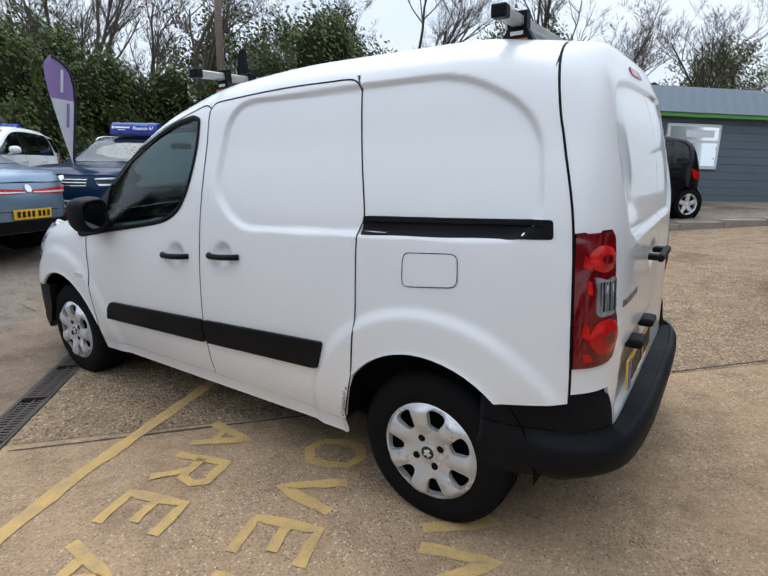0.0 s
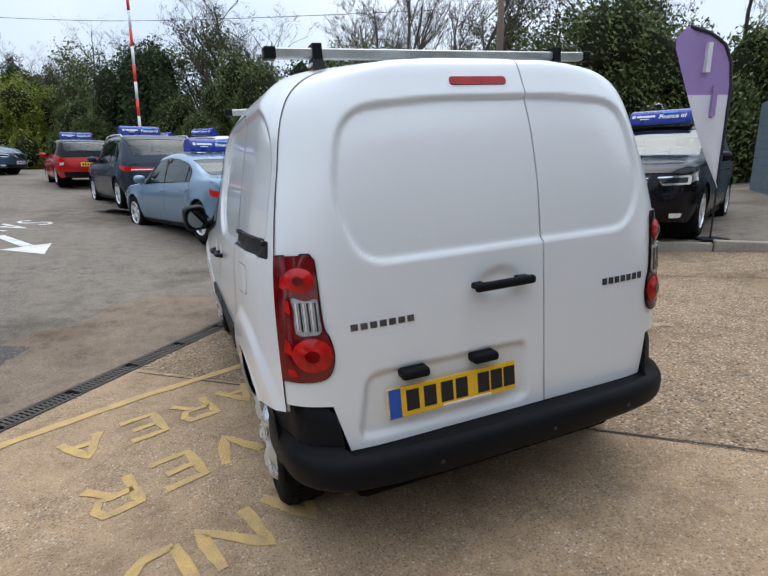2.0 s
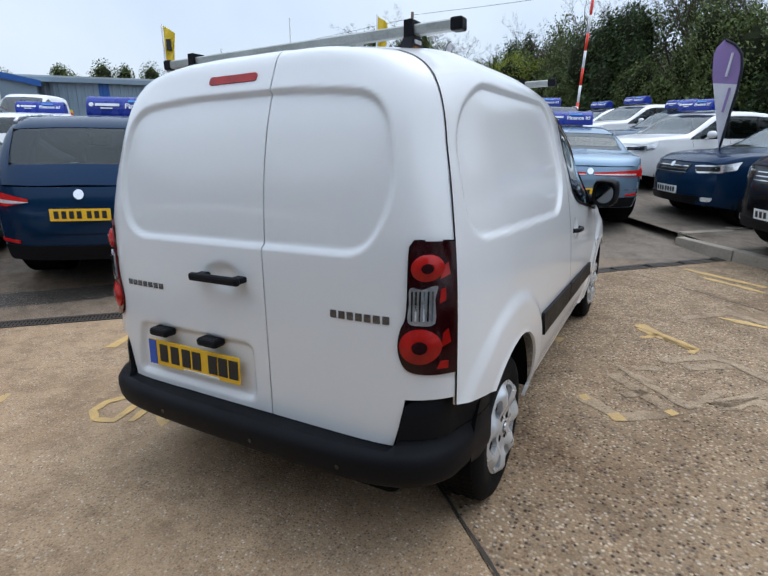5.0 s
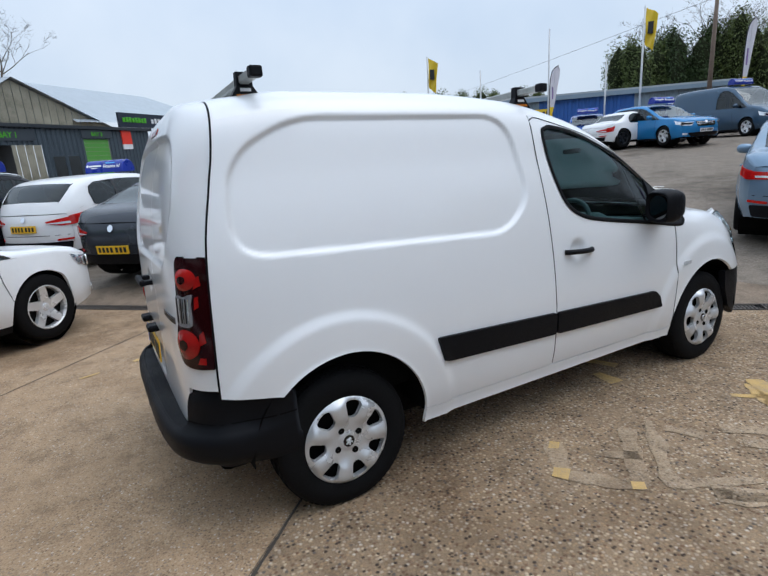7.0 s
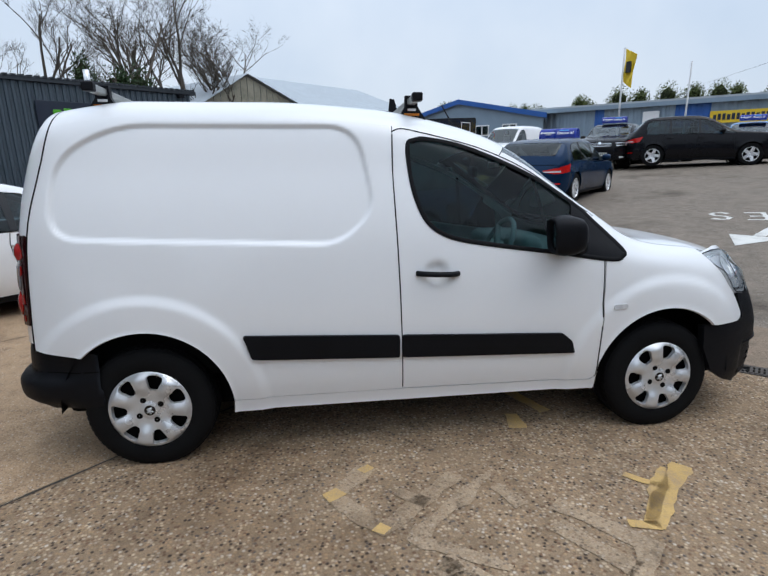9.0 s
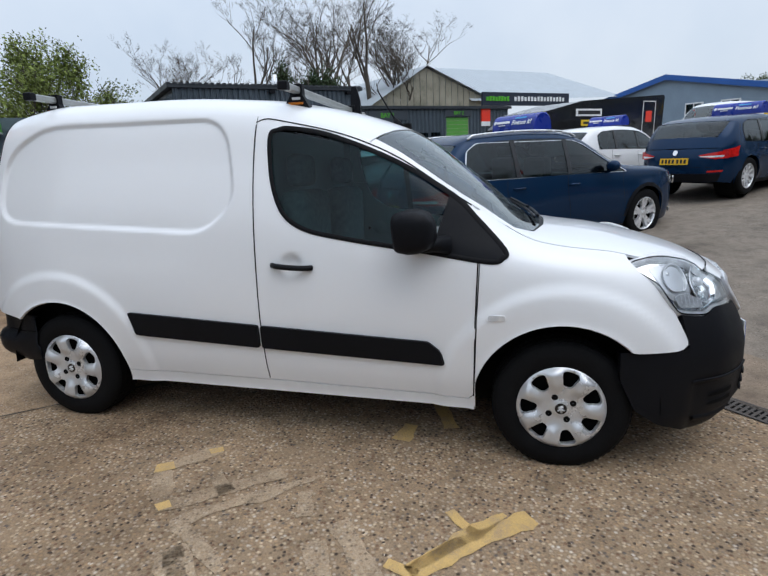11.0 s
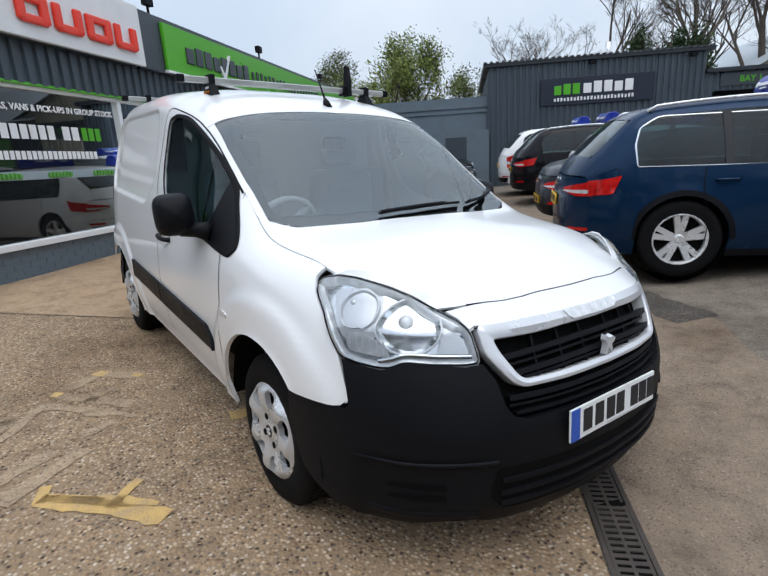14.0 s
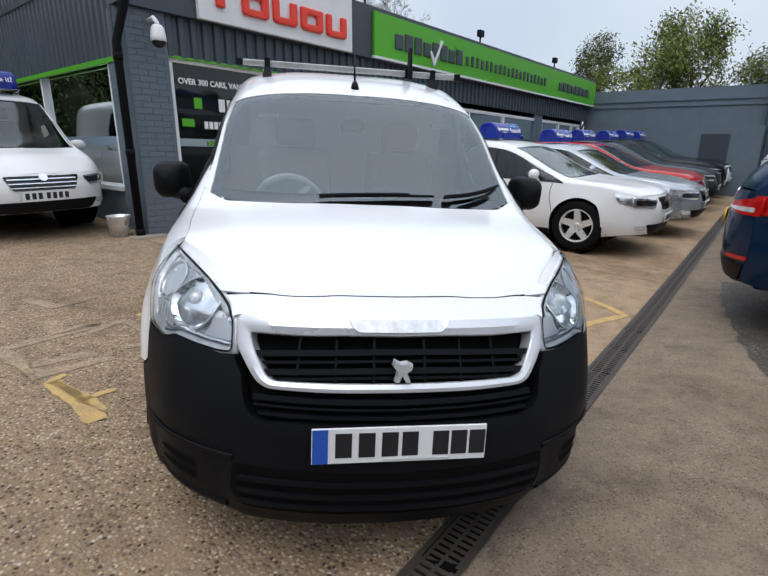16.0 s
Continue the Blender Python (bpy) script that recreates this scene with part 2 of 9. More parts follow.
def ramp_node(nt, source, stops):
    ra = nt.nodes.new("ShaderNodeValToRGB")
    el = ra.color_ramp.elements
    while len(el) < len(stops):
        el.new(0.5)
    for e, (pos, col) in zip(el, stops):
        e.position = pos
        e.color = (*col, 1) if len(col) == 3 else col
    nt.links.new(source, ra.inputs["Fac"])
    return ra


def shade(c, k):
    return tuple(min(1.0, v * k) for v in c)


def mat(name, colour, rough=0.5, metal=0.0, var=0.12, scale=3.0, bump=0.0, bscale=80.0, coat=0.0, rvar=0.1, ior=1.5, dirt=None, spec=0.5):
    """A surface with two scales of variation in colour and gloss, and fine relief."""
    ma, nt, bs = nodes_of(name)
    big, fine = noise_node(nt, scale, 5), noise_node(nt, scale * 14, 3)
    mix = nt.nodes.new("ShaderNodeMath")
    mix.operation = "MULTIPLY_ADD"
    mix.inputs[1].default_value = 0.35
    nt.links.new(fine.outputs["Fac"], mix.inputs[0])
    half = nt.nodes.new("ShaderNodeMath")
    half.operation = "MULTIPLY"
    half.inputs[1].default_value = 0.65
    nt.links.new(big.outputs["Fac"], half.inputs[0])
    nt.links.new(half.outputs[0], mix.inputs[2])
    ra = ramp_node(nt, mix.outputs[0], [(0.32, dirt if dirt else shade(colour, 1 - var)), (0.5, colour), (0.7, shade(colour, 1 + var))])
    nt.links.new(ra.outputs["Color"], bs.inputs["Base Color"])
    rr = nt.nodes.new("ShaderNodeMapRange")
    rr.inputs["To Min"].default_value, rr.inputs["To Max"].default_value = max(0.02, rough - rvar), min(1.0, rough + rvar)
    rr.inputs["From Min"].default_value, rr.inputs["From Max"].default_value = 0.3, 0.7
    nt.links.new(big.outputs["Fac"], rr.inputs["Value"])
    nt.links.new(rr.outputs[0], bs.inputs["Roughness"])
    bs.inputs["Metallic"].default_value = metal
    bs.inputs["IOR"].default_value = ior
    bs.inputs["Specular IOR Level"].default_value = spec
    bs.inputs["Coat Weight"].default_value = coat
    bs.inputs["Coat Roughness"].default_value = 0.04
    if bump:
        bn = noise_node(nt, bscale, 3)
        bu = nt.nodes.new("ShaderNodeBump")
        bu.inputs["Strength"].default_value, bu.inputs["Distance"].default_value = bump, 0.01
        nt.links.new(bn.outputs["Fac"], bu.inputs["Height"])
        nt.links.new(bu.outputs[0], bs.inputs["Normal"])
    return ma


def paint(name, colour, metal=0.0, rough=0.25):
    """Car paint: a clear coat over the colour."""
    deep = max(colour) < .1
    return mat(name, colour, rough, metal, 0.03, 1.5, coat=.28 if deep else .5, rvar=0.03, spec=.08 if deep else .15)


def glass(name, tint=(0.8, 0.85, 0.85), alpha=0.25, rough=0.015, gloss=1.5):
    """Thin glass: partly see-through, partly tinted, with a sharp reflection."""
    ma, nt, bs = nodes_of(name)
    bs.inputs["Base Color"].default_value = (*shade(tint, 0.06), 1)
    bs.inputs["Roughness"].default_value = 0.02
    bs.inputs["IOR"].default_value = 1.5
    tr = nt.nodes.new("ShaderNodeBsdfTransparent")
    tr.inputs["Color"].default_value = (*tint, 1)
    mx = nt.nodes.new("ShaderNodeMixShader")
    mx.inputs["Fac"].default_value = alpha
    nt.links.new(tr.outputs[0], mx.inputs[1])
    nt.links.new(bs.outputs[0], mx.inputs[2])
    nt.links.new(mx.outputs[0], nt.nodes["Material Output"].inputs["Surface"])
    # gloss on top
    gl = nt.nodes.new("ShaderNodeBsdfGlossy")
    gl.inputs["Roughness"].default_value = rough
    gl.inputs["Color"].default_value = (0.92, 0.97, 0.98, 1)
    fr = nt.nodes.new("ShaderNodeFresnel")
    fr.inputs["IOR"].default_value = gloss
    m2 = nt.nodes.new("ShaderNodeMixShader")
    nt.links.new(fr.outputs[0], m2.inputs["Fac"])
    nt.links.new(mx.outputs[0], m2.inputs[1])
    nt.links.new(gl.outputs[0], m2.inputs[2])
    nt.links.new(m2.outputs[0], nt.nodes["Material Output"].inputs["Surface"])
    return ma


M = {}
M["van_white"] = mat("van_white_paint", (0.81, 0.815, 0.82), 0.3, 0, 0.008, 1.2, coat=0.8, rvar=0.02)
M["black_plastic"] = mat("grained_black_plastic", (0.006, 0.0065, 0.0085), 0.5, 0, 0.2, 3, bump=0.15, bscale=500, spec=0.13)
M["gloss_black"] = mat("gloss_black_trim", (0.012, 0.012, 0.013), 0.12, 0, 0.1, 3)
M["rubber"] = mat("black_rubber_seal", (0.005, 0.005, 0.006), 0.6, 0, 0.15, 6, spec=0.12)
M["tyre"] = mat("tyre_rubber", (0.007, 0.007, 0.0075), 0.75, 0, 0.3, 8, bump=0.2, bscale=120, spec=0.1)
M["dark"] = mat("dark_underside", (0.004, 0.004, 0.004), 0.9, 0, 0.3, 4, spec=0.1)
M["hubcap"] = mat("silver_painted_hubcap", (0.62, 0.63, 0.64), 0.30, 0.5, 0.05, 6)
M["alloy"] = mat("silver_alloy", (0.74, 0.75, 0.76), 0.28, 0.5, 0.06, 6)
M["alloy_dark"] = mat("black_alloy", (0.02, 0.02, 0.022), 0.3, 0.3, 0.1, 6)
M["chrome"] = mat("chrome", (0.75, 0.76, 0.78), 0.1, 1.0, 0.03, 4, rvar=0.04)
M["silver_trim"] = mat("satin_silver_trim", (0.66, 0.67, 0.69), 0.30, 0.4, 0.03, 4, rvar=0.04)
M["aluminium"] = mat("weathered_aluminium_bar", (0.40, 0.41, 0.39), 0.45, 0.7, 0.25, 9, bump=0.05)
M["lamp_red"] = mat("red_lamp_lens", (0.50, 0.010, 0.008), 0.08, 0, 0.45, 22, spec=0.4)
M["lamp_dark"] = mat("dark_red_lens", (0.022, 0.002, 0.003), 0.1, 0, 0.3, 14, spec=0.35)
M["lamp_clear"] = mat("clear_ribbed_reflector", (0.74, 0.75, 0.76), 0.2, 0.3, 0.35, 30, rvar=0.08)
M["lamp_amber"] = mat("amber_lens", (0.5, 0.16, 0.02), 0.15, 0, 0.2, 12)
M["lens"] = glass("headlamp_lens", (0.97, 0.985, 1.0), 0.01, gloss=1.35)
M["reflector"] = mat("headlamp_reflector", (0.74, 0.75, 0.76), 0.16, 0.85, 0.2, 16, rvar=0.12)
M["bowl"] = mat("mirrored_reflector_bowl", (0.85, 0.86, 0.87), 0.07, 0.95, 0.15, 24, rvar=0.05)
M["lamp_body"] = mat("deep_red_lamp_body", (0.15, 0.002, 0.004), 0.06, 0, 0.5, 26, coat=0.5)
M["lamp_ring_dark"] = mat("darker_red_lamp_dome", (0.36, 0.010, 0.008), 0.1, 0, 0.35, 14, spec=0.35)
M["window"] = glass("tinted_window", (0.24, 0.40, 0.41), 0.05, gloss=1.3)
M["windscreen"] = glass("windscreen_glass", (0.88, 0.95, 0.97), 0.01, 0.015, gloss=2.1)
M["reverse_lens"] = mat("smoky_clear_lens", (0.36, 0.36, 0.38), 0.12, 0.4, 0.5, 40, rvar=0.06)
M["dark_chrome"] = mat("dark_chrome_badge", (0.16, 0.16, 0.17), 0.22, 0.8, 0.2, 20)
M["mirror"] = mat("mirror_glass", (0.16, 0.17, 0.18), 0.06, 1.0, 0.05, 4, rvar=0.02)
M["car_glass"] = glass("car_glass", (0.20, 0.29, 0.31), 0.12)
M["car_glass_front"] = glass("car_windscreen", (0.62, 0.70, 0.70), 0.10, 0.04, gloss=1.75)
M["shop_glass"] = glass("shop_glass", (0.20, 0.23, 0.24), 0.6, gloss=1.3)
M["interior"] = mat("grey_cabin_plastic", (0.035, 0.038, 0.04), 0.7, 0, 0.2, 5)
M["cabin"] = mat("mid_grey_cabin_lining", (0.42, 0.45, 0.46), 0.7, 0, 0.1, 5)
M["seat"] = mat("grey_seat_cloth", (0.30, 0.32, 0.34), 0.9, 0, 0.3, 30, bump=0.3, bscale=300)
M["plate_yellow"] = mat("yellow_plate", (0.85, 0.50, 0.02), 0.35, 0, 0.05, 8)
M["plate_white"] = mat("white_plate", (0.78, 0.79, 0.78), 0.35, 0, 0.05, 8)
M["plate_blue"] = mat("blue_plate_band", (0.02, 0.09, 0.45), 0.35, 0, 0.05, 8)
M["ink"] = mat("black_ink", (0.012, 0.012, 0.014), 0.5, 0, 0.05, 8)
M["sign_blue"] = mat("blue_roof_sign", (0.01, 0.03, 0.28), 0.3, 0, 0.12, 6)
M["sign_white"] = mat("white_sign_print", (0.8, 0.8, 0.8), 0.4, 0, 0.04, 6)
M["cyan_print"] = mat("light_blue_print", (0.1, 0.4, 0.8), 0.4, 0, 0.04, 6)

# ---- the van, in its own axes: y ahead from the rear axle, x to its right, z up
STATIONS = {
    -0.56: [(.78, .40), (.805, .50), (.815, .72), (.792, 1.12), (.73, 1.42), (.62, 1.64), (.37, 1.715), (0, 1.735)],
    -0.46: [(.82, .40), (.846, .50), (.852, .72), (.828, 1.12), (.764, 1.42), (.670, 1.665), (.42, 1.752), (0, 1.772)],
    -0.25: [(.84, .32), (.878, .47), (.892, .72), (.860, 1.11), (.792, 1.43), (.690, 1.712), (.43, 1.793), (0, 1.808)],
    0.0: [(.84, .27), (.885, .45), (.905, .72), (.875, 1.10), (.806, 1.43), (.702, 1.738), (.44, 1.818), (0, 1.832)],
    0.6: [(.84, .27), (.885, .45), (.905, .72), (.875, 1.10), (.806, 1.43), (.702, 1.738), (.44, 1.818), (0, 1.832)],
    1.15: [(.84, .27), (.885, .45), (.905, .72), (.875, 1.10), (.806, 1.43), (.708, 1.708), (.44, 1.788), (0, 1.802)],
    1.6: [(.84, .27), (.885, .45), (.905, .72), (.875, 1.08), (.792, 1.385), (.688, 1.622), (.43, 1.708), (0, 1.724)],
    1.9: [(.84, .27), (.885, .45), (.905, .72), (.878, 1.05), (.797, 1.30), (.695, 1.508), (.44, 1.602), (0, 1.628)],
    2.3: [(.84, .27), (.885, .45), (.905, .72), (.885, .97), (.83, 1.10), (.71, 1.25), (.42, 1.325), (0, 1.35)],
    2.62: [(.84, .27), (.885, .45), (.905, .70), (.888, .90), (.845, 1.00), (.735, 1.065), (.42, 1.10), (0, 1.115)],
    3.0: [(.83, .30), (.875, .45), (.885, .66), (.855, .84), (.795, .955), (.69, 1.01), (.40, 1.045), (0, 1.058)],
    3.2: [(.80, .30), (.83, .45), (.835, .60), (.80, .76), (.74, .88), (.63, .955), (.38, 1.0), (0, 1.013)],
    3.4: [(.70, .30), (.73, .45), (.73, .58), (.69, .70), (.61, .81), (.50, .89), (.30, .935), (0, .95)],
    3.48: [(.60, .30), (.62, .45), (.62, .56), (.58, .66), (.50, .76), (.41, .84), (.25, .885), (0, .90)],
}


def spline(keys, values, at):
    """Smooth interpolation (monotone cubic) of rows of values."""
    k, v, x = np.array(keys, float), np.array(values, float), np.asarray(at, float)
    h = np.diff(k)
    d = np.diff(v, axis=0) / h[:, None]
    m = np.zeros_like(v)
    m[0], m[-1] = d[0], d[-1]
    same = d[:-1] * d[1:] > 0
    m[1:-1] = np.where(same, 2 * d[:-1] * d[1:] / np.where(same, d[:-1] + d[1:], 1), 0)
    i = np.clip(np.searchsorted(k, x) - 1, 0, len(k) - 2)
    t = ((np.clip(x, k[0], k[-1]) - k[i]) / h[i])[:, None]
    hh = h[i][:, None]
    return (2 * t ** 3 - 3 * t ** 2 + 1) * v[i] + (t ** 3 - 2 * t ** 2 + t) * hh * m[i] + (-2 * t ** 3 + 3 * t ** 2) * v[i + 1] + (t ** 3 - t ** 2) * hh * m[i + 1]


TY = np.linspace(-0.56, 3.48, 405)
NS = 141
_ctrl = spline(sorted(STATIONS), [[c for p in STATIONS[k] for c in p] for k in sorted(STATIONS)], TY).reshape(len(TY), 8, 2)
TABLE = np.zeros((len(TY), NS, 2))
for _i in range(len(TY)):
    _c = _ctrl[_i]
    _c = np.vstack([2 * _c[0] - _c[1], _c, [(-_c[6][0], _c[6][1])]])
    _s = np.linspace(0, 7, NS)
    _k = np.clip(_s.astype(int), 0, 6)
    _t = (_s - _k)[:, None]
    _p0, _p1, _p2, _p3 = _c[_k], _c[_k + 1], _c[_k + 2], _c[_k + 3]
    TABLE[_i] = 0.5 * (2 * _p1 + (_p2 - _p0) * _t + (2 * _p0 - 5 * _p1 + 4 * _p2 - _p3) * _t ** 2 + (3 * _p1 - _p0 - 3 * _p2 + _p3) * _t ** 3)


def shell(y, s):
    """Half the van's skin: s runs from the sill (0) to the middle of the roof (7)."""
    fy = np.clip((y - TY[0]) / (TY[1] - TY[0]), 0, len(TY) - 1.001)
    fs = np.clip(s / 7 * (NS - 1), 0, NS - 1.001)
    i, j = fy.astype(int), fs.astype(int)
    a, b = (fy - i)[:, None], (fs - j)[:, None]
    p = TABLE[i, j] * (1 - a) * (1 - b) + TABLE[i + 1, j] * a * (1 - b) + TABLE[i, j + 1] * (1 - a) * b + TABLE[i + 1, j + 1] * a * b
    return p


def level(y, z):
    """The s at which the skin has the height z."""
    fy = np.clip((y - TY[0]) / (TY[1] - TY[0]), 0, len(TY) - 1.001)
    out = np.zeros_like(z)
    s = np.linspace(0, 7, NS)
    for k in range(len(z)):
        i = int(fy[k])
        zz = TABLE[i, :, 1] + (TABLE[i + 1, :, 1] - TABLE[i, :, 1]) * (fy[k] - i)
        out[k] = np.interp(z[k], np.maximum.accumulate(zz), s)
    return out


PANEL_R = rounded([(-.385, 1.155), (-.335, 1.53), (-.06, 1.675), (1.07, 1.672), (1.14, 1.26), (.96, 1.10)], 0.16, 7)
PANEL_L = rounded([(-.385, 1.15), (-.335, 1.53), (-.06, 1.675), (1.09, 1.655), (1.155, 1.26), (.98, 1.105)], 0.15, 7)


SEAM = [(-.342, 1.755), (-.355, 1.69), (-.385, 1.53), (-.41, 1.43), (-.465, 1.18), (-.490, .79), (-.495, .635)]
SLIDE = [(.362, 1.655), (.335, 1.45), (.290, 1.20), (.308, 1.12), (.306, .80), (.33, .56), (.384, .36)]


def ease(x, a, b):
    t = np.clip((x - a) / (b - a), 0, 1)
    return t * t * (3 - 2 * t)


def relief(y, z, left):
    """How far the side stands proud of its smooth form: pressed panels, flared arches, handle hollows."""
    out = np.zeros_like(y)
    if left:
        out -= 0.017 * ease(-distance(y, z, PANEL_L), -0.003, 0.011)
    else:
        out -= 0.017 * ease(-distance(y, z, PANEL_R), -0.003, 0.011)
    for cy in (0.0, 2.728):
        r = np.hypot(y - cy, (z - 0.30))
        out += 0.016 * ease(-r, -0.60, -0.54) * (z > 0.25)
        out += 0.008 * ease(-r, -0.43, -0.40)
    out -= 0.022 * ease(-np.hypot((y - 1.44) / 1.1, z - 0.955), -0.062, -0.02)
    if left:
        out -= 0.022 * ease(-np.hypot((y - 1.08) / 1.1, z - 0.985), -0.062, -0.02)
    return out


def side(left):
    sign = -1.0 if left else 1.0

    def smooth(y, z):
        y, z = np.asarray(y, float), np.asarray(z, float)
        p = shell(y, level(y, z))
        return np.stack([p[:, 0], y, z], 1)

    def f(y, z):
        p = smooth(y, z)
        p[:, 0] += relief(np.asarray(y, float), np.asarray(z, float), left)
        p[:, 0] *= sign
        return p
    return f


def skin(y, t):
    """The top of the van: t is 0 on the middle line, +-7 at the sills."""
    y, t = np.asarray(y, float), np.asarray(t, float)
    p = shell(y, 7 - np.abs(t))
    return np.stack([p[:, 0] * np.sign(t), y, p[:, 1]], 1)


def arch(cy, r, a0, a1, n=24, cz=0.30):
    return [(cy + r * math.cos(math.radians(a0 + (a1 - a0) * k / n)), cz + r * math.sin(math.radians(a0 + (a1 - a0) * k / n))) for k in range(n + 1)]


VAN_POSE = Matrix(((0.99888, 0.00035, -0.04735, 0), (0.00035, 0.99989, 0.0149, 0), (0.04735, -0.0149, 0.99877, 0), (0, 0, 0, 1)))
van = thing("delivery_van", VAN_POSE, "white panel van with black bumpers, parked on brown concrete", "van")
W = M["van_white"]
BP = M["black_plastic"]

WIN = [(1.315, 1.575), (1.35, 1.60), (1.42, 1.605), (1.62, 1.565), (1.94, 1.435), (2.21, 1.275), (2.33, 1.165), (2.455, 1.035), (2.45, 1.0), (2.38, .985), (2.08, 1.03), (1.67, 1.09), (1.50, 1.13), (1.40, 1.20), (1.345, 1.32), (1.32, 1.45)]


def roof_line(y0, y1, n=24):
    """The join of side and roof as (y, z)."""
    out = []
    for k in range(n + 1):
        y = y0 + (y1 - y0) * k / n
        z = shell(np.array([y]), np.array([4.86]))[0][1]
        out.append((y, float(z)))
    return out


def build_side(left):
    f = side(left)
    fl = left
    # lower edge and wheel arches; the quarter panel behind, the sill, the wing
    door = [(1.272, .335), (1.255, .93), (1.237, 1.42), (1.243, roof_line(1.243, 1.244, 1)[0][1])] + roof_line(1.26, 2.30) + [(2.40, 1.10), (2.347, .985), (2.338, .76), (2.333, .40), (2.327, .345), (2.305, .323)]
    hole = [(y, z) for y, z in smooth_line(WIN[:7], 5) + WIN[7:]]
    back = min(range(len(hole)), key=lambda k: (hole[k][0] - 1.345) ** 2 + (hole[k][1] - 1.32) ** 2)
    tip = min(range(len(hole)), key=lambda k: (hole[k][0] - 2.38) ** 2 + (hole[k][1] - .985) ** 2)
    ring = hole[back:] + hole[:back]
    cut = (tip - back) % len(hole)
    over_win, under_win = ring[:cut + 1], ring[cut:] + ring[:1]
    lower = door[:2] + [(1.2405, 1.32)] + under_win[::-1] + [(2.347, .985)] + door[-5:]
    upper = [(1.2405, 1.32)] + door[2:-6] + [(2.398, 1.09)] + [p for p in over_win[::-1] if p[0] < 2.39]
    d = panel("front_door", lower, 0.016, f, W, van, "", 0.0, 0.012, fl)
    panel("window_frame", upper, 0.016, f, W, d, "", 0.0, 0.012, fl)
    # black sail and window pane
    pane = [p for p in hole if p[0] <= 2.215]
    panel("side_window", pane, 0.03, f, M["window"], d, "tinted side window glass", -0.006, 0, fl)
    sail = [(2.20, 1.283), (2.33, 1.165), (2.455, 1.035), (2.45, .998), (2.38, .984), (2.13, 1.022)]
    panel("mirror_sail", rounded(sail, .012, 2), 0.03, f, M["black_plastic"], d, "black mirror corner plate", 0.003, 0.01, fl)
    ribbon("window_seal", smooth_line(WIN, 5, True), 0.022, f, M["rubber"], d, 0.003, "black rubber window seal", True, fl, 0.003)
    ribbon("window_divider", [(1.985, 1.425), (2.06, 1.03)], 0.022, f, M["rubber"], d, -0.003, "", False, fl)
    # lower parts
    sill = [(0.405, .262), (2.335, .262)] + [(2.333, .30), (2.328, .338), (2.31, .317)] + [(1.276, .327), (.412, .327), (.41, .30)]
    panel("sill", sill, 0.03, f, W, van, "", 0.0, 0.015, fl)
    wing_top = [(y, float(shell(np.array([y]), np.array([4.86]))[0][1])) for y in np.linspace(2.305, 2.975, 20)]
    wing = [(2.34, .265), (2.338, .40), (2.345, .76), (2.352, .985), (2.41, 1.085), (2.31, 1.195)] + [p for p in wing_top[1:]] + [(2.985, .985), (3.03, .936), (3.085, .885), (3.14, .809), (3.178, .765), (3.212, .70), (3.240, .645), (3.240, .625), (3.228, .612), (3.20, .606), (3.03, .60)] + arch(2.728, .402, 46, 180, 22, .315)
    panel("front_wing", wing, 0.02, f, W, van, "", 0.0, 0.015, fl)
    quarter_low = arch(0.01, .402, 0, 134, 22, .315)[::-1]
    if not left:
        q = [(.41, .332), (1.267, .332), (1.25, .93), (1.232, 1.42), (1.238, 1.60)] + roof_line(1.238, -.35)[0:] + SEAM[1:] + [(-.27, .602)] + quarter_low
        panel("rear_quarter_panel", q, 0.011, f, W, van, "", 0.0, 0.012, fl)
    else:
        q = [(.405, .332)] + [(y - .002, z) for y, z in SLIDE[::-1]] + roof_line(.375, -.35)[0:] + SEAM[1:] + [(-.27, .602)] + quarter_low
        panel("rear_quarter_panel", q, 0.011, f, W, van, "", 0.0, 0.012, fl)
        sl = [(.416, .332), (1.267, .332), (1.25, .93), (1.232, 1.42), (1.238, 1.60)] + roof_line(1.238, .39) + [(y + .003, z) for y, z in SLIDE] + [(.41, .334)]
        sd = panel("sliding_door", sl, 0.011, f, W, van, "", 0.0, 0.012, fl)
        track = panel("door_track", rounded([(.285, 1.196), (-.405, 1.214), (-.412, 1.155), (.298, 1.128)], .012, 3), 0.02, f, BP, van, "black sliding door track", 0.002, 0.01, fl)
        panel("track_cover", rounded([(.285, 1.194), (-.37, 1.210), (-.38, 1.196), (.29, 1.176)], .006, 2), 0.03, f, M["black_plastic"], track, "", 0.012, 0.012, fl)
        flap = rounded([(.099, 1.078), (-.113, 1.090), (-.118, .978), (.097, .957)], .03, 5)
        fp = panel("fuel_flap", flap, 0.03, f, W, van, "", 0.002, 0.004, fl)
        ribbon("fuel_flap_gap", flap, 0.003, f, M["rubber"], fp, 0.0035, "", True, fl)
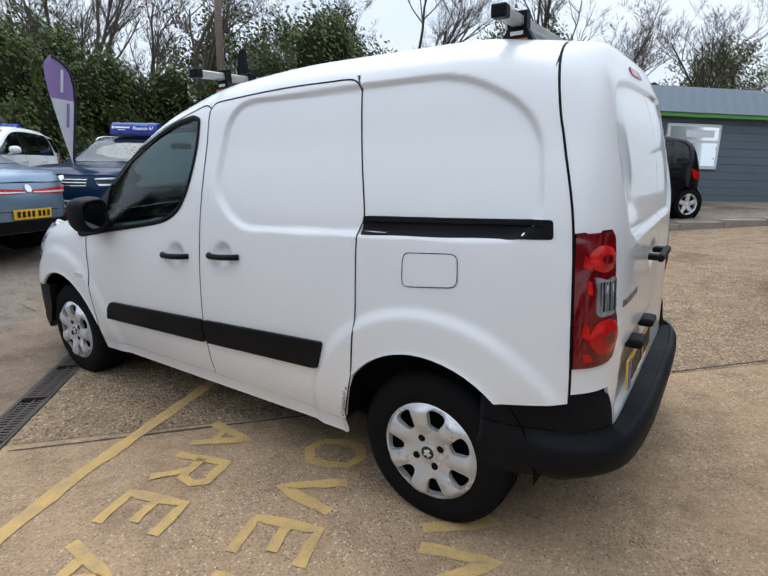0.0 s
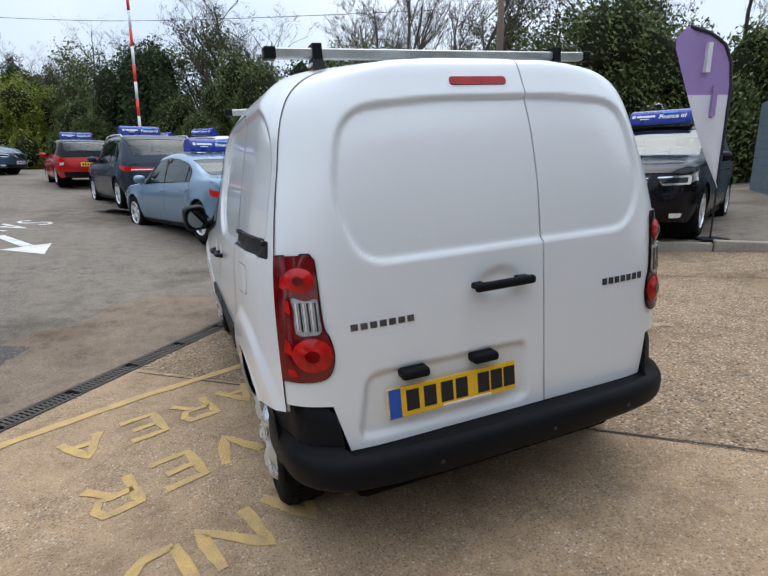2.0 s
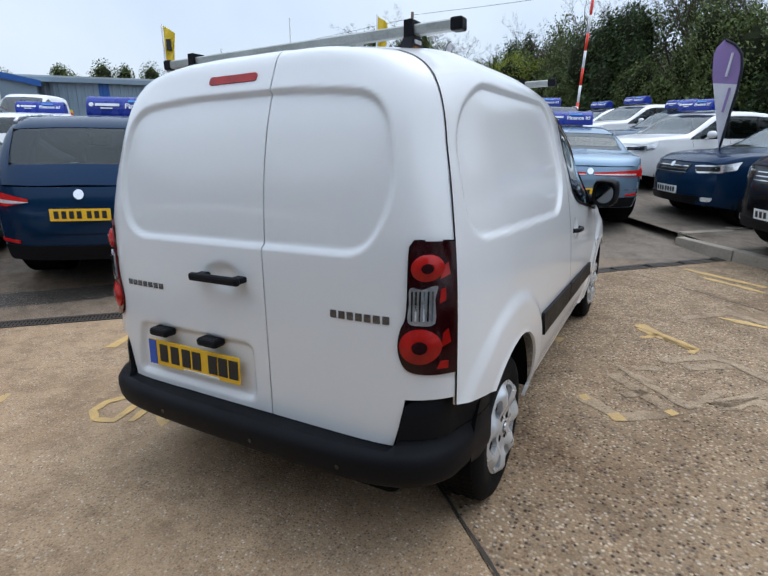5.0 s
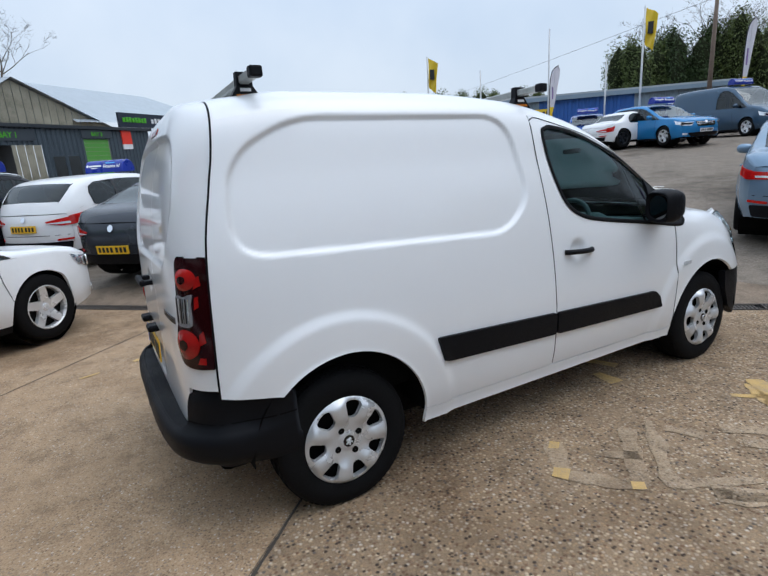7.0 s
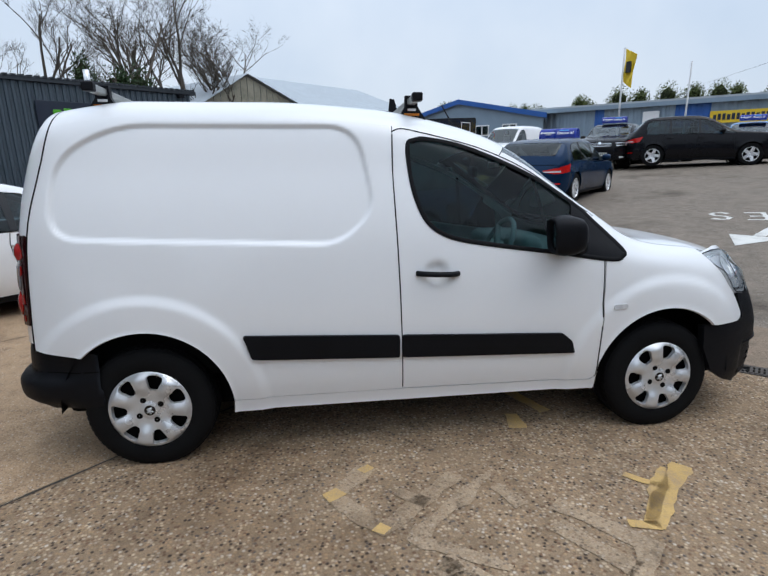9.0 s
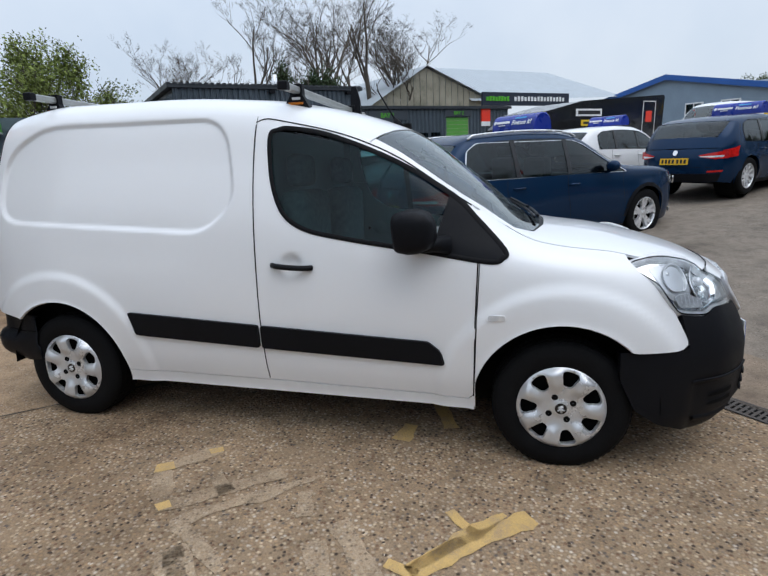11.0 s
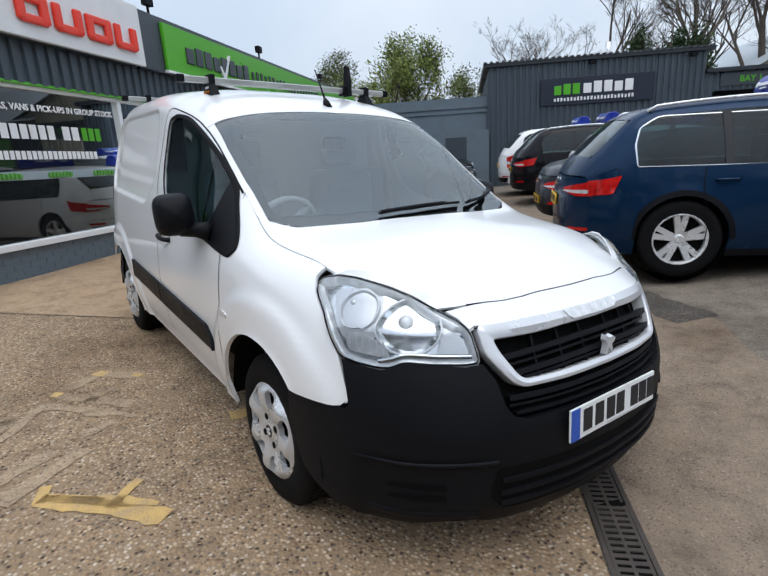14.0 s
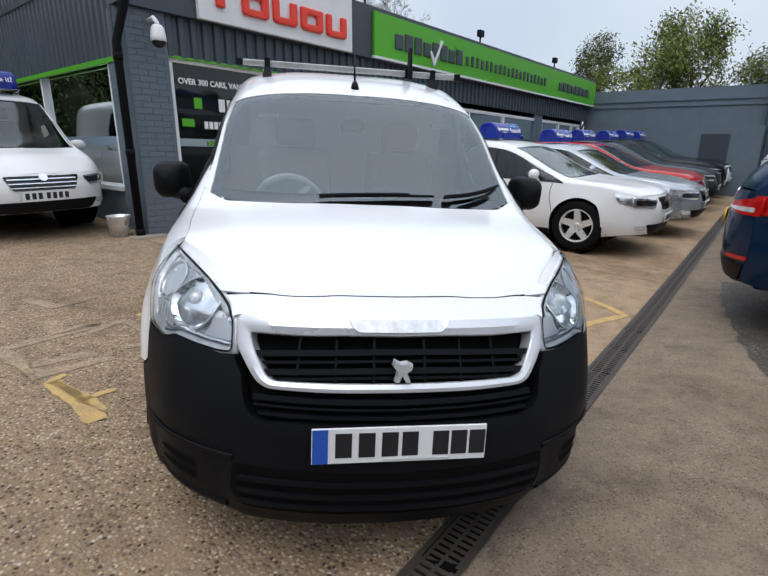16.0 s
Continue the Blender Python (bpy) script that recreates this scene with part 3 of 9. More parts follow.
    # strips
    for y0, y1, owner in ((1.262, 2.17, "front"), (.475, 1.248, "rear")):
        z0a, z0b = .548 + (.49 - .548) * (y0 - .5) / 1.7, .548 + (.49 - .548) * (y1 - .5) / 1.7
        z1a, z1b = .676 + (.600 - .676) * (y0 - .475) / 1.7, .676 + (.600 - .676) * (y1 - .475) / 1.7
        if owner == "front":
            o = [(y0, z0a), (y1 + .03, z0b), (y1 + .005, z0b + .07), (y1 - .05, z1b + .005), (y0, z1a)]
        else:
            o = [(y0 + .035, z0a + .002), (y1, z0b), (y1, z1b), (y0, z1a)]
        panel("rubbing_strip", rounded(o, .015, 3), 0.04, f, M["black_plastic"], van, "black plastic rubbing strip", 0.016, 0.018, fl)
    # handles
    for y0, z0 in ((1.445, .945),) + (((1.075, .975),) if left else ()):
        handle(f, y0, z0, left)
    # dark gaps between the panels
    seams = [SEAM, [(1.239, 1.63), (1.234, 1.42), (1.251, .93), (1.269, .34)], [(2.342, 1.0), (2.336, .76), (2.334, .40), (2.33, .34)]]
    seams.append([(1.236, roof_line(1.236, 1.24, 1)[0][1] - .03)] + [(y, z - .006) for y, z in roof_line(1.29, 2.30, 10)])
    if left:
        top = [(y, z - .012) for y, z in roof_line(1.20, .43, 8)]
        seams.append([(1.236, top[0][1] - .03)] + top + [(.385, top[-1][1] - .012), (.362, top[-1][1] - .05)] + SLIDE[1:])
    for line in seams:
        ribbon("panel_gap", smooth_line(line, 5), .0075 if line is SEAM else .006, f, M["rubber"], van, .0012, "", False, fl)
    panel("side_repeater", rounded([(2.39, .722), (2.47, .728), (2.465, .752), (2.395, .748)], .011, 3), 0.02, f, M["lamp_clear"], van, "small clear indicator", 0.006, 0.008, fl)


def handle(f, y0, z0, left):
    pts = [f(np.array([y0 + dy]), np.array([z0 + dz]))[0] for dy, dz in ((-.105, .004), (-.07, .004), (0, 0), (.07, -.002), (.105, -.003))]
    o = -1 if left else 1
    bm = bmesh.new()
    xs = [p[0] for p in pts]
    base = sum(xs) / 5
    line = [(base + o * dx, p[1], p[2]) for p, dx in zip(pts, (.002, .028, .034, .03, .004))]
    tube(bm, smooth_line(line, 4), 0.014, 8)
    bmesh.ops.scale(bm, vec=(1, 1, 1), verts=bm.verts)
    part("door_handle", bm, M["black_plastic"], van, "black pull handle", True)


build_side(False)
build_side(True)

# roof, windscreen, bonnet
T5 = 7 - 4.86
roof_o = [(-.348, -T5)] + [(-.348, T5)] + [(y, T5) for y in np.linspace(-.3, 1.805, 12)] + [(1.828, 1.96), (1.872, 1.5), (1.908, .8), (1.922, 0), (1.908, -.8), (1.872, -1.5), (1.828, -1.96)] + [(y, -T5) for y in np.linspace(1.805, -.3, 12)]
panel("roof", roof_o, (0.04, 0.1), skin, W, van, "", 0.0, 0.01, True)
for s in (1, -1):
    o = [(1.81, s * T5), (2.33, s * T5), (2.455, s * 2.13), (2.50, s * 1.955), (2.25, s * 2.015), (2.04, s * 2.03), (1.832, s * 1.965)]
    panel("windscreen_pillar", o if s > 0 else o[::-1], (0.04, 0.1), skin, W, van, "", 0.0, 0.01, True)
    # inner flanges that back the joints of pillar, wing and bonnet
    o = [(2.22, s * 2.02), (2.22, s * 2.45), (2.46, s * 2.60), (2.46, s * 2.04)]
    panel("inner_flange", o if s > 0 else o[::-1], (0.04, 0.1), skin, W, van, "", -0.010, 0, True)
    o = [(2.44, s * 2.04), (2.44, s * 2.30), (2.97, s * 2.30), (2.97, s * 2.04)]
    panel("inner_flange", o if s > 0 else o[::-1], (0.04, 0.1), skin, W, van, "", -0.009, 0, True)
screen_h = [(2.50, 1.95), (2.25, 2.01), (2.04, 2.025), (1.834, 1.96), (1.876, 1.5), (1.912, .8), (1.926, 0)]
screen_l = [(2.585, 1.5), (2.625, .8), (2.64, 0)]
screen_o = [(y, -t) for y, t in screen_h[:-1]] + screen_h[::-1] + screen_l + [(y, -t) for y, t in screen_l[-2::-1]]
panel("windscreen", screen_o, (0.04, 0.1), skin, M["windscreen"], van, "clear windscreen", -0.004, 0, True)
frit_h = [(2.465, 1.79), (2.26, 1.80), (2.10, 1.78), (1.935, 1.66), (1.945, 1.4), (1.966, .8), (1.978, 0)]
frit_l = [(2.505, 1.5), (2.545, .8), (2.555, 0)]
frit_o = [(y, -t) for y, t in frit_h[:-1]] + frit_h[::-1] + frit_l + [(y, -t) for y, t in frit_l[-2::-1]]
_fq = [np.array([(a[0] + (b[0] - a[0]) * w, a[1] + (b[1] - a[1]) * w) for a, b in zip(smooth_line(screen_o, 5, True), smooth_line(frit_o, 5, True))]) for w in (0, .33, .67, 1)]
_fv = [tuple(p) for q in _fq for p in skin(q[:, 0], q[:, 1]) - np.array([0, .006, .006])]
_fn = len(_fq[0])
link("windscreen_band", _fv, [[r * _fn + k, r * _fn + (k + 1) % _fn, (r + 1) * _fn + (k + 1) % _fn, (r + 1) * _fn + k] for r in range(3) for k in range(_fn)], M["gloss_black"], van, "black windscreen border")
cowl_o = [(2.46, 1.97), (2.565, 1.52), (2.61, .8), (2.625, 0), (2.61, -.8), (2.565, -1.52), (2.46, -1.97), (2.47, -2.12), (2.60, -1.6), (2.66, -.8), (2.68, 0), (2.66, .8), (2.60, 1.6), (2.47, 2.12)]
panel("scuttle", cowl_o, (0.04, 0.1), skin, M["black_plastic"], van, "black scuttle panel", -0.012, 0.01, True)
_bs = [(2.75, 2.12), (2.90, 2.125), (2.985, 2.20), (3.02, 2.22), (3.10, 2.16), (3.25, 2.12), (3.345, 2.06), (3.375, 1.82), (3.412, 1.4), (3.434, 1.1), (3.448, .5)]
bon_o = [(2.462, 2.12), (2.585, 1.6), (2.645, .8), (2.664, 0), (2.645, -.8), (2.585, -1.6), (2.462, -2.12)] + [(y, -t) for y, t in _bs] + [(3.454, 0)] + _bs[::-1]
panel("bonnet", bon_o, (0.03, 0.08), skin, W, van, "", 0.001, 0.012, True)

for s in (1, -1):
    ribbon("panel_gap", [(y, s * t) for y, t in smooth_line([(2.45, 2.125)] + _bs[:3], 4)], .006, skin, M["rubber"], van, .0015, "", False, True)
_be = np.array(smooth_line([(y, t) for y, t in _bs[6:]] + [(3.454, 0)] + [(y, -t) for y, t in _bs[6:][::-1]], 5))
ribbon("panel_gap", [tuple(q) for q in _be], .06, skin, M["rubber"], van, -.008, "", False, True)

# rear doors
_rz = np.linspace(.42, 1.798, 180)
_sy = np.interp(_rz, [p[1] for p in SEAM[::-1]], [p[0] for p in SEAM[::-1]])
_rx = shell(_sy, level(_sy, _rz))[:, 0]
_rx[-1] = 0.0


def rear(x, z):
    x, z = np.asarray(x, float), np.asarray(z, float)
    zz = np.maximum.accumulate(_rz)
    xe = np.interp(z, zz, _rx)
    edge = np.interp(z, _rz, _sy)
    base = spline([.3, .5, 1.12, 1.3, 1.5, 1.62, 1.70, 1.745, 1.772, 1.788, 1.798], [[v] for v in (-.612, -.605, -.593, -.578, -.540, -.500, -.464, -.443, -.424, -.395, -.35)], z)[:, 0]
    u = np.clip(np.abs(x) / np.maximum(xe, .05), 0, 1) ** 9
    y = base + (edge - base) * u
    r = np.zeros_like(x)
    r += 0.018 * ease(-distance(x, z, REAR_PANEL), -0.003, 0.013)
    r += 0.02 * ease(-distance(x, z, PLATE_HOLLOW), -0.004, 0.02)
    r += 0.018 * ease(-np.hypot((x + .05) / 1.6, z - 1.0), -0.062, -0.02)
    return np.stack([x, y + r, z], 1)


REAR_PANEL = rounded([(-.565, 1.125), (.575, 1.125), (.665, 1.32), (.60, 1.62), (.25, 1.65), (-.25, 1.65), (-.575, 1.62), (-.64, 1.34)], 0.12, 7)
PLATE_HOLLOW = rounded([(-.625, .515), (.075, .515), (.075, .755), (-.58, .755)], 0.05, 5)
_out = [(float(x), float(z)) for x, z in zip(_rx, _rz)]
_half = [p for p in _out if p[1] > .665]
mid = 0.15
left_o = [(-.655, .487), (mid - .003, .487)] + [(mid - .003, 1.795)] + [(-x, z) for x, z in _half[::-1] if x > .02] + [(-.70, .66), (-.685, .60)]
right_o = [(mid + .003, .487), (.66, .487), (.69, .60), (.70, .66)] + [(x, z) for x, z in _half if x > mid + .01] + [(mid + .003, 1.795)]
rd_l = panel("rear_door", left_o, 0.011, rear, W, van, "wide rear door with the number plate", 0.0, 0.012)
rd_r = panel("rear_door", right_o, 0.011, rear, W, van, "narrow rear door", 0.0, 0.012)

# ---- the van's nose: u runs round the front from the middle, z up
_plan = smooth_line([(0, 3.668), (.25, 3.65), (.50, 3.582), (.70, 3.445), (.81, 3.275), (.868, 3.12), (.888, 2.95)], 10)
_plan = np.array(_plan)
_arc = np.concatenate([[0], np.cumsum(np.hypot(*np.diff(_plan, axis=0).T))])
NOSE_Z = [.17, .22, .30, .45, .56, .63, .70, .76, .86, .92, .96, 1.0, 1.05]
NOSE_IN = [.12, .045, .008, 0, .004, .022, .048, .075, .122, .205, .25, .32, .40]


def nose(u, z):
    u, z = np.asarray(u, float), np.asarray(z, float)
    a = np.abs(u)
    x, y = np.interp(a, _arc, _plan[:, 0]), np.interp(a, _arc, _plan[:, 1])
    e = .01
    tx = np.interp(a + e, _arc, _plan[:, 0]) - np.interp(a - e, _arc, np.where(_plan[:, 0] == 0, 0, _plan[:, 0]))
    ty = np.interp(a + e, _arc, _plan[:, 1]) - np.interp(a - e, _arc, _plan[:, 1])
    ty = ty * np.clip(a / .10, 0, 1)
    ln = np.hypot(tx, ty)
    d = np.interp(z, NOSE_Z, NOSE_IN) * (1 - .62 * ease(a, .55, 1.15))
    # groove below the brow, round the fog area
    d = d + .012 * ease(z, .462, .452) * ease(a, .48, .56) * (1 - ease(a, .93, .98))
    nx, ny = -ty / ln, tx / ln
    return np.stack([(x - nx * d) * np.where(u < 0, -1, 1), y - ny * d, z], 1)


def both(points):
    """An outline given for one side, mirrored to a whole one."""
    return points + [(-x, z) for x, z in points[::-1] if x]


bumper_f = panel("front_bumper", both([(0, .19), (.55, .195), (.95, .215), (1.10, .26), (1.21, .33), (1.28, .47), (1.285, .595), (1.0, .605), (.985, .62), (1.022, .757), (.955, .746), (.89, .739), (.81, .767), (.685, .762), (.595, .752), (.538, .758), (.497, .71), (.472, .635), (.445, .602), (.40, .586), (.20, .590), (0, .593)]), .025, nose, BP, van, "black grained plastic front bumper", 0.004, .045, True)
# the nose panel ends a narrow gap below the bonnet's edge
_lip = skin(_be[:, 0], _be[:, 1])
_lip = _lip[np.argsort(_lip[:, 0])]
_top = []
for u in np.linspace(0, .56, 13):
    zz = np.linspace(.86, .96, 60)
    q = nose(np.full(60, u), zz)
    k = np.argmax(q[:, 1] < np.interp(q[:, 0], _lip[:, 0], _lip[:, 1]) + .006)
    _top.append((float(u), float(zz[k])))
_seam = []
for u, z in _top:
    q = nose(np.array([u]), np.array([z]))[0]
    _seam.append((q[0], (q[1] + float(np.interp(q[0], _lip[:, 0], _lip[:, 1]))) / 2, max(q[2], float(np.interp(q[0], _lip[:, 0], _lip[:, 2]))) + .0016))
bm = bmesh.new()
tube(bm, [(-x, y, z) for x, y, z in _seam[:0:-1]] + _seam, .0028, 6)
part("panel_gap", bm, M["rubber"], van)
panel("nose_panel", both([(0, .866), (.555, .864), (.574, .857), (.612, .883), (.655, .900)] + _top[::-1]), .025, nose, W, van, "", 0.003, .01, True)
# grille
ring_o = rounded(both([(0, .868), (.20, .869), (.35, .867), (.552, .861), (.53, .785), (.437, .695), (.40, .681), (.22, .681), (0, .683)]), .02, 4)
ring_i = rounded(both([(0, .832), (.18, .832), (.33, .826), (.489, .824), (.471, .79), (.412, .716), (.385, .703), (.2, .706), (0, .707)]), .014, 4)


def band(name, outer, inner, surface, material, parent, lift, thick, label=""):
    """A rounded frame between two outlines with as many points."""
    rows = []
    e = 2e-3
    for t, up in ((0, lift - thick), (0, lift - .003), (.07, lift), (.45, lift + .003), (.93, lift - .002), (1.0, lift - .006), (1.0, lift - thick)):
        q = np.array([(o[0] + (i[0] - o[0]) * t, o[1] + (i[1] - o[1]) * t) for o, i in zip(outer, inner)])
        p = surface(q[:, 0], q[:, 1])
        n = np.cross(surface(q[:, 0] + e, q[:, 1]) - p, surface(q[:, 0], q[:, 1] + e) - p)
        n /= np.linalg.norm(n, axis=1)[:, None]
        rows.append(p - n * up)
    m = len(outer)
    verts = [tuple(v) for r in rows for v in r]
    faces = [[r * m + k, r * m + (k + 1) % m, (r + 1) * m + (k + 1) % m, (r + 1) * m + k] for r in range(len(rows) - 1) for k in range(m)]
    return link(name, verts, faces, material, parent, label, True, radians(28))


def dense(line, n=6):
    out = []
    for k in range(len(line)):
        a, b = line[k], line[(k + 1) % len(line)]
        out += [(a[0] + (b[0] - a[0]) * t / n, a[1] + (b[1] - a[1]) * t / n) for t in range(n)]
    return out


gr = band("grille_surround", dense(ring_o), dense(ring_i), nose, M["silver_trim"], van, .012, .05, "satin silver grille surround")
panel("grille_back", rounded(both([(0, .860), (.54, .855), (.525, .78), (.49, .70), (.46, .60), (.40, .575), (0, .575)]), .02, 4), .025, nose, M["dark"], van, "", -.045, 0, True)
for z, w2, hh, up in ((.791, .47, .008, .002), (.767, .46, .004, -.012), (.741, .43, .008, .002), (.722, .41, .004, -.012), (.655, .45, .008, -.006), (.632, .45, .004, -.014), (.608, .43, .005, -.010)):
    o = [(u, z - hh - .10 * u * u * (z > .7)) for u in np.linspace(-w2, w2, 15)] + [(u, z + hh - .10 * u * u * (z > .7)) for u in np.linspace(w2, -w2, 15)]
    panel("grille_slat", o, .04, nose, BP, gr, "", up, .03, True)
for u in (-.32, -.20, -.08, .08, .20, .32):
    panel("grille_post", [(u - .004, .70), (u + .004, .70), (u + .004, .825), (u - .004, .825)], .04, nose, BP, gr, "", -.012, .02, True)
panel("grille_bar", rounded([(-.165, .8665), (.165, .8665), (.13, .842), (-.13, .842)], .010, 3), .03, nose, M["lamp_clear"], gr, "clear ribbed bar in the grille top", .018, .006, True)
# lower intake
panel("lower_intake", rounded(both([(0, .285), (.47, .29), (.52, .34), (.50, .445), (0, .44)]), .02, 3), .03, nose, M["dark"], bumper_f, "", .0055, 0, True)
for z in (.315, .355, .40):
    panel("intake_slat", [(-.485, z - .008), (.485, z - .008), (.485, z + .008), (-.485, z + .008)], .05, nose, BP, bumper_f, "", .014, .012, True)
for s in (1, -1):
    for k, z in enumerate((.335, .375)):
        panel("fog_slot", rounded([(s * .66, z - .010), (s * .86, z - .004), (s * .84, z + .010), (s * .66, z + .014)], .006, 2), .03, nose, M["dark"], bumper_f, "", .008, 0, True)
    ribbon("bumper_crease", [(s * v, .452 + .008 * math.sin(v * 3)) for v in np.linspace(.50, .96, 12)], .02, nose, BP, bumper_f, .004, "", False, True, .007)
    ribbon("bumper_crease", [(s * v, .262 + .02 * (v - .6)) for v in np.linspace(.55, .92, 10)], .03, nose, BP, bumper_f, .004, "", False, True, .008)
# headlamps
LAMP = rounded([(1.245, .972), (1.215, .993), (1.13, 1.008), (1.045, 1.002), (.925, .975), (.806, .942), (.69, .904), (.61, .876), (.572, .85), (.547, .762), (.604, .759), (.705, .763), (.81, .769), (.856, .750), (.90, .747), (.968, .753), (1.033, .765), (1.075, .812), (1.125, .886), (1.20, .935)], .02, 3)


def lamp_skin(u, z):
    """The nose's skin, sunk towards the lamp's upper rear corner to meet the bonnet."""
    p = nose(u, z)
    k = ease(np.abs(u), .92, 1.2) * ease(np.asarray(z, float), .90, 1.0)
    return p + np.stack([-np.sign(u) * .016 * k, -.010 * k, -.014 * k], 1)


def bowl(name, cu, cz, ru, rz, depth, parent, material, lift=-.014):
    """A concave reflector with a bright rim and a bulb."""
    o = [(cu + ru * math.cos(k * math.tau / 36), cz + rz * math.sin(k * math.tau / 36)) for k in range(36)]
    ob = panel(name, o, .012, lamp_skin, material, parent, "", lift, 0, True, lambda u, z: -depth * np.clip(1 - ((u - cu) / ru) ** 2 - ((z - cz) / rz) ** 2, 0, 1))
    ribbon("bowl_rim", o, .007, lamp_skin, M["silver_trim"], ob, lift + .001, "", True, True, .002)
    c = nose(np.array([cu]), np.array([cz]))[0]
    bm = bmesh.new()
    bmesh.ops.create_uvsphere(bm, u_segments=12, v_segments=8, radius=abs(ru) * .20, matrix=Matrix.Translation((c[0] * .97, c[1] - .045, c[2])))
    part("bulb", bm, M["lamp_clear"], ob, "", True)
    return ob


# between lamp and bonnet a white flange closes the joint
_ledge = [(1.215, .993), (1.13, 1.008), (1.045, 1.002), (.925, .975), (.806, .942), (.69, .904), (.61, .876), (.572, .852)]
for s in (1, -1):
    o = [(s * u, z - .006) for u, z in _ledge] + [(s * (u - .035), z + .022) for u, z in _ledge[::-1]]
    panel("lamp_flange", o, .02, lamp_skin, W, van, "", -.010, .004, True)
for s in (1, -1):
    o = [(s * u, z) for u, z in LAMP]
    hl = panel("headlight", o, .02, lamp_skin, M["reflector"], van, "clear headlamp with bright reflectors", -.030, 0, True)
    ribbon("lamp_wall", o, .034, lamp_skin, M["lamp_clear"], hl, -.028, "", True, True, .020)
    bowl("reflector", s * .800, .868, s * .128, .080, .055, hl, M["bowl"])
    bowl("reflector", s * 1.005, .915, s * .072, .060, .040, hl, M["lamp_clear"], -.020)
    # bright web between the bowls, ribbed indicator below, tapering inner blade
    panel("lamp_web", rounded([(s * u, z) for u, z in ((.92, .955), (1.05, .985), (1.15, .975), (1.09, .88), (1.05, .82), (.95, .80), (.92, .85))], .02, 3), .02, lamp_skin, M["silver_trim"], hl, "", -.0275, .006, True)
    panel("indicator_lamp", rounded([(s * u, z) for u, z in ((.86, .775), (1.01, .785), (1.035, .835), (.97, .845), (.89, .815))], .015, 3), .02, lamp_skin, M["lamp_clear"], hl, "clear ribbed indicator", -.016, .008, True)
    panel("lamp_blade", rounded([(s * u, z) for u, z in ((.572, .79), (.60, .84), (.66, .875), (.685, .86), (.672, .82), (.70, .79))], .015, 3), .02, lamp_skin, M["silver_trim"], hl, "", -.022, .006, True)
    ribbon("lamp_sill", [(s * u, z) for u, z in smooth_line([(.57, .782), (.68, .785), (.80, .79), (.86, .775), (.90, .765)], 5)], .014, lamp_skin, M["chrome"], hl, -.010, "", False, True, .004)
    for k in range(6):
        u = .885 + .024 * k
        ribbon("lamp_rib", [(s * u, .785 + .004 * k), (s * (u + .006), .825 + .003 * k)], .006, lamp_skin, M["silver_trim"], hl, -.009, "", False, True)
    panel("lens", o, .02, lamp_skin, M["lens"], hl, "clear lens", .004, .006, True)
    ribbon("lamp_rim", o, .006, lamp_skin, M["rubber"], hl, .0015, "", True, True)


def plate(name, centre, tilt, turn, material, owner, yellow):
    m = Matrix.Translation(centre) @ Matrix.Rotation(turn, 4, "Z") @ Matrix.Rotation(tilt, 4, "X")
    bm = bmesh.new()
    box(bm, (-.26, -.004, -.0555), (.26, .004, .0555), .002)
    ob = part(name, bm, material, owner, "yellow number plate" if yellow else "white number plate")
    ob.matrix_basis = m
    bm = bmesh.new()
    box(bm, (-.258, -.0062, -.0535), (-.213, -.003, .0535))
    part("plate_band", bm, M["plate_blue"], ob)
    for k, x in enumerate((-.166, -.098, -.030, .038, .122, .178, .234)):
        if k == 3:
            x = .030
        bm = bmesh.new()
        box(bm, (x - .026, -.0062, -.036), (x + .022, -.003, .040))
        part("plate_bar", bm, M["ink"], ob)
    bm = bmesh.new()
    box(bm, (-.05, -.0064, -.0535), (.15, -.003, -.045))
    part("plate_strip", bm, M["plate_white"] if yellow else M["silver_trim"], ob)
    return ob


plate("number_plate", (0, 3.672, .541), radians(-4), math.pi, M["plate_white"], van, False)
# badges as plain shapes
bm = bmesh.new()
for p in ([(-.045, .03), (-.02, .045), (.01, .04), (.035, .055), (.04, .03), (.02, .005), (.03, -.045), (.012, -.048), (0, -.012), (-.02, -.048), (-.04, -.046), (-.02, 0), (-.04, .012)],):
    top = [bm.verts.new((x * .66, 3.632, .748 + z * .66)) for x, z in p]
    low = [bm.verts.new((x * .72, 3.612, .748 + z * .72)) for x, z in p]
    bm.faces.new(top[::-1])
    for k in range(len(p)):
        bm.faces.new((top[k], top[(k + 1) % len(p)], low[(k + 1) % len(p)], low[k]))
bmesh.ops.recalc_face_normals(bm, faces=bm.faces)
part("badge", bm, M["silver_trim"], van, "plain chrome emblem")


def rear_bar(x0, x1, z, h, n, name="badge_bar"):
    """A word on the rear doors as a row of plain bars."""
    for k in range(n):
        xa = x0 + (x1 - x0) * k / n
        xb = xa + (x1 - x0) / n * .72
        panel(name, [(xa, z - h / 2), (xb, z - h / 2), (xb, z + h / 2), (xa, z + h / 2)], .05, rear, M["dark_chrome"], van, "", .003, .003)


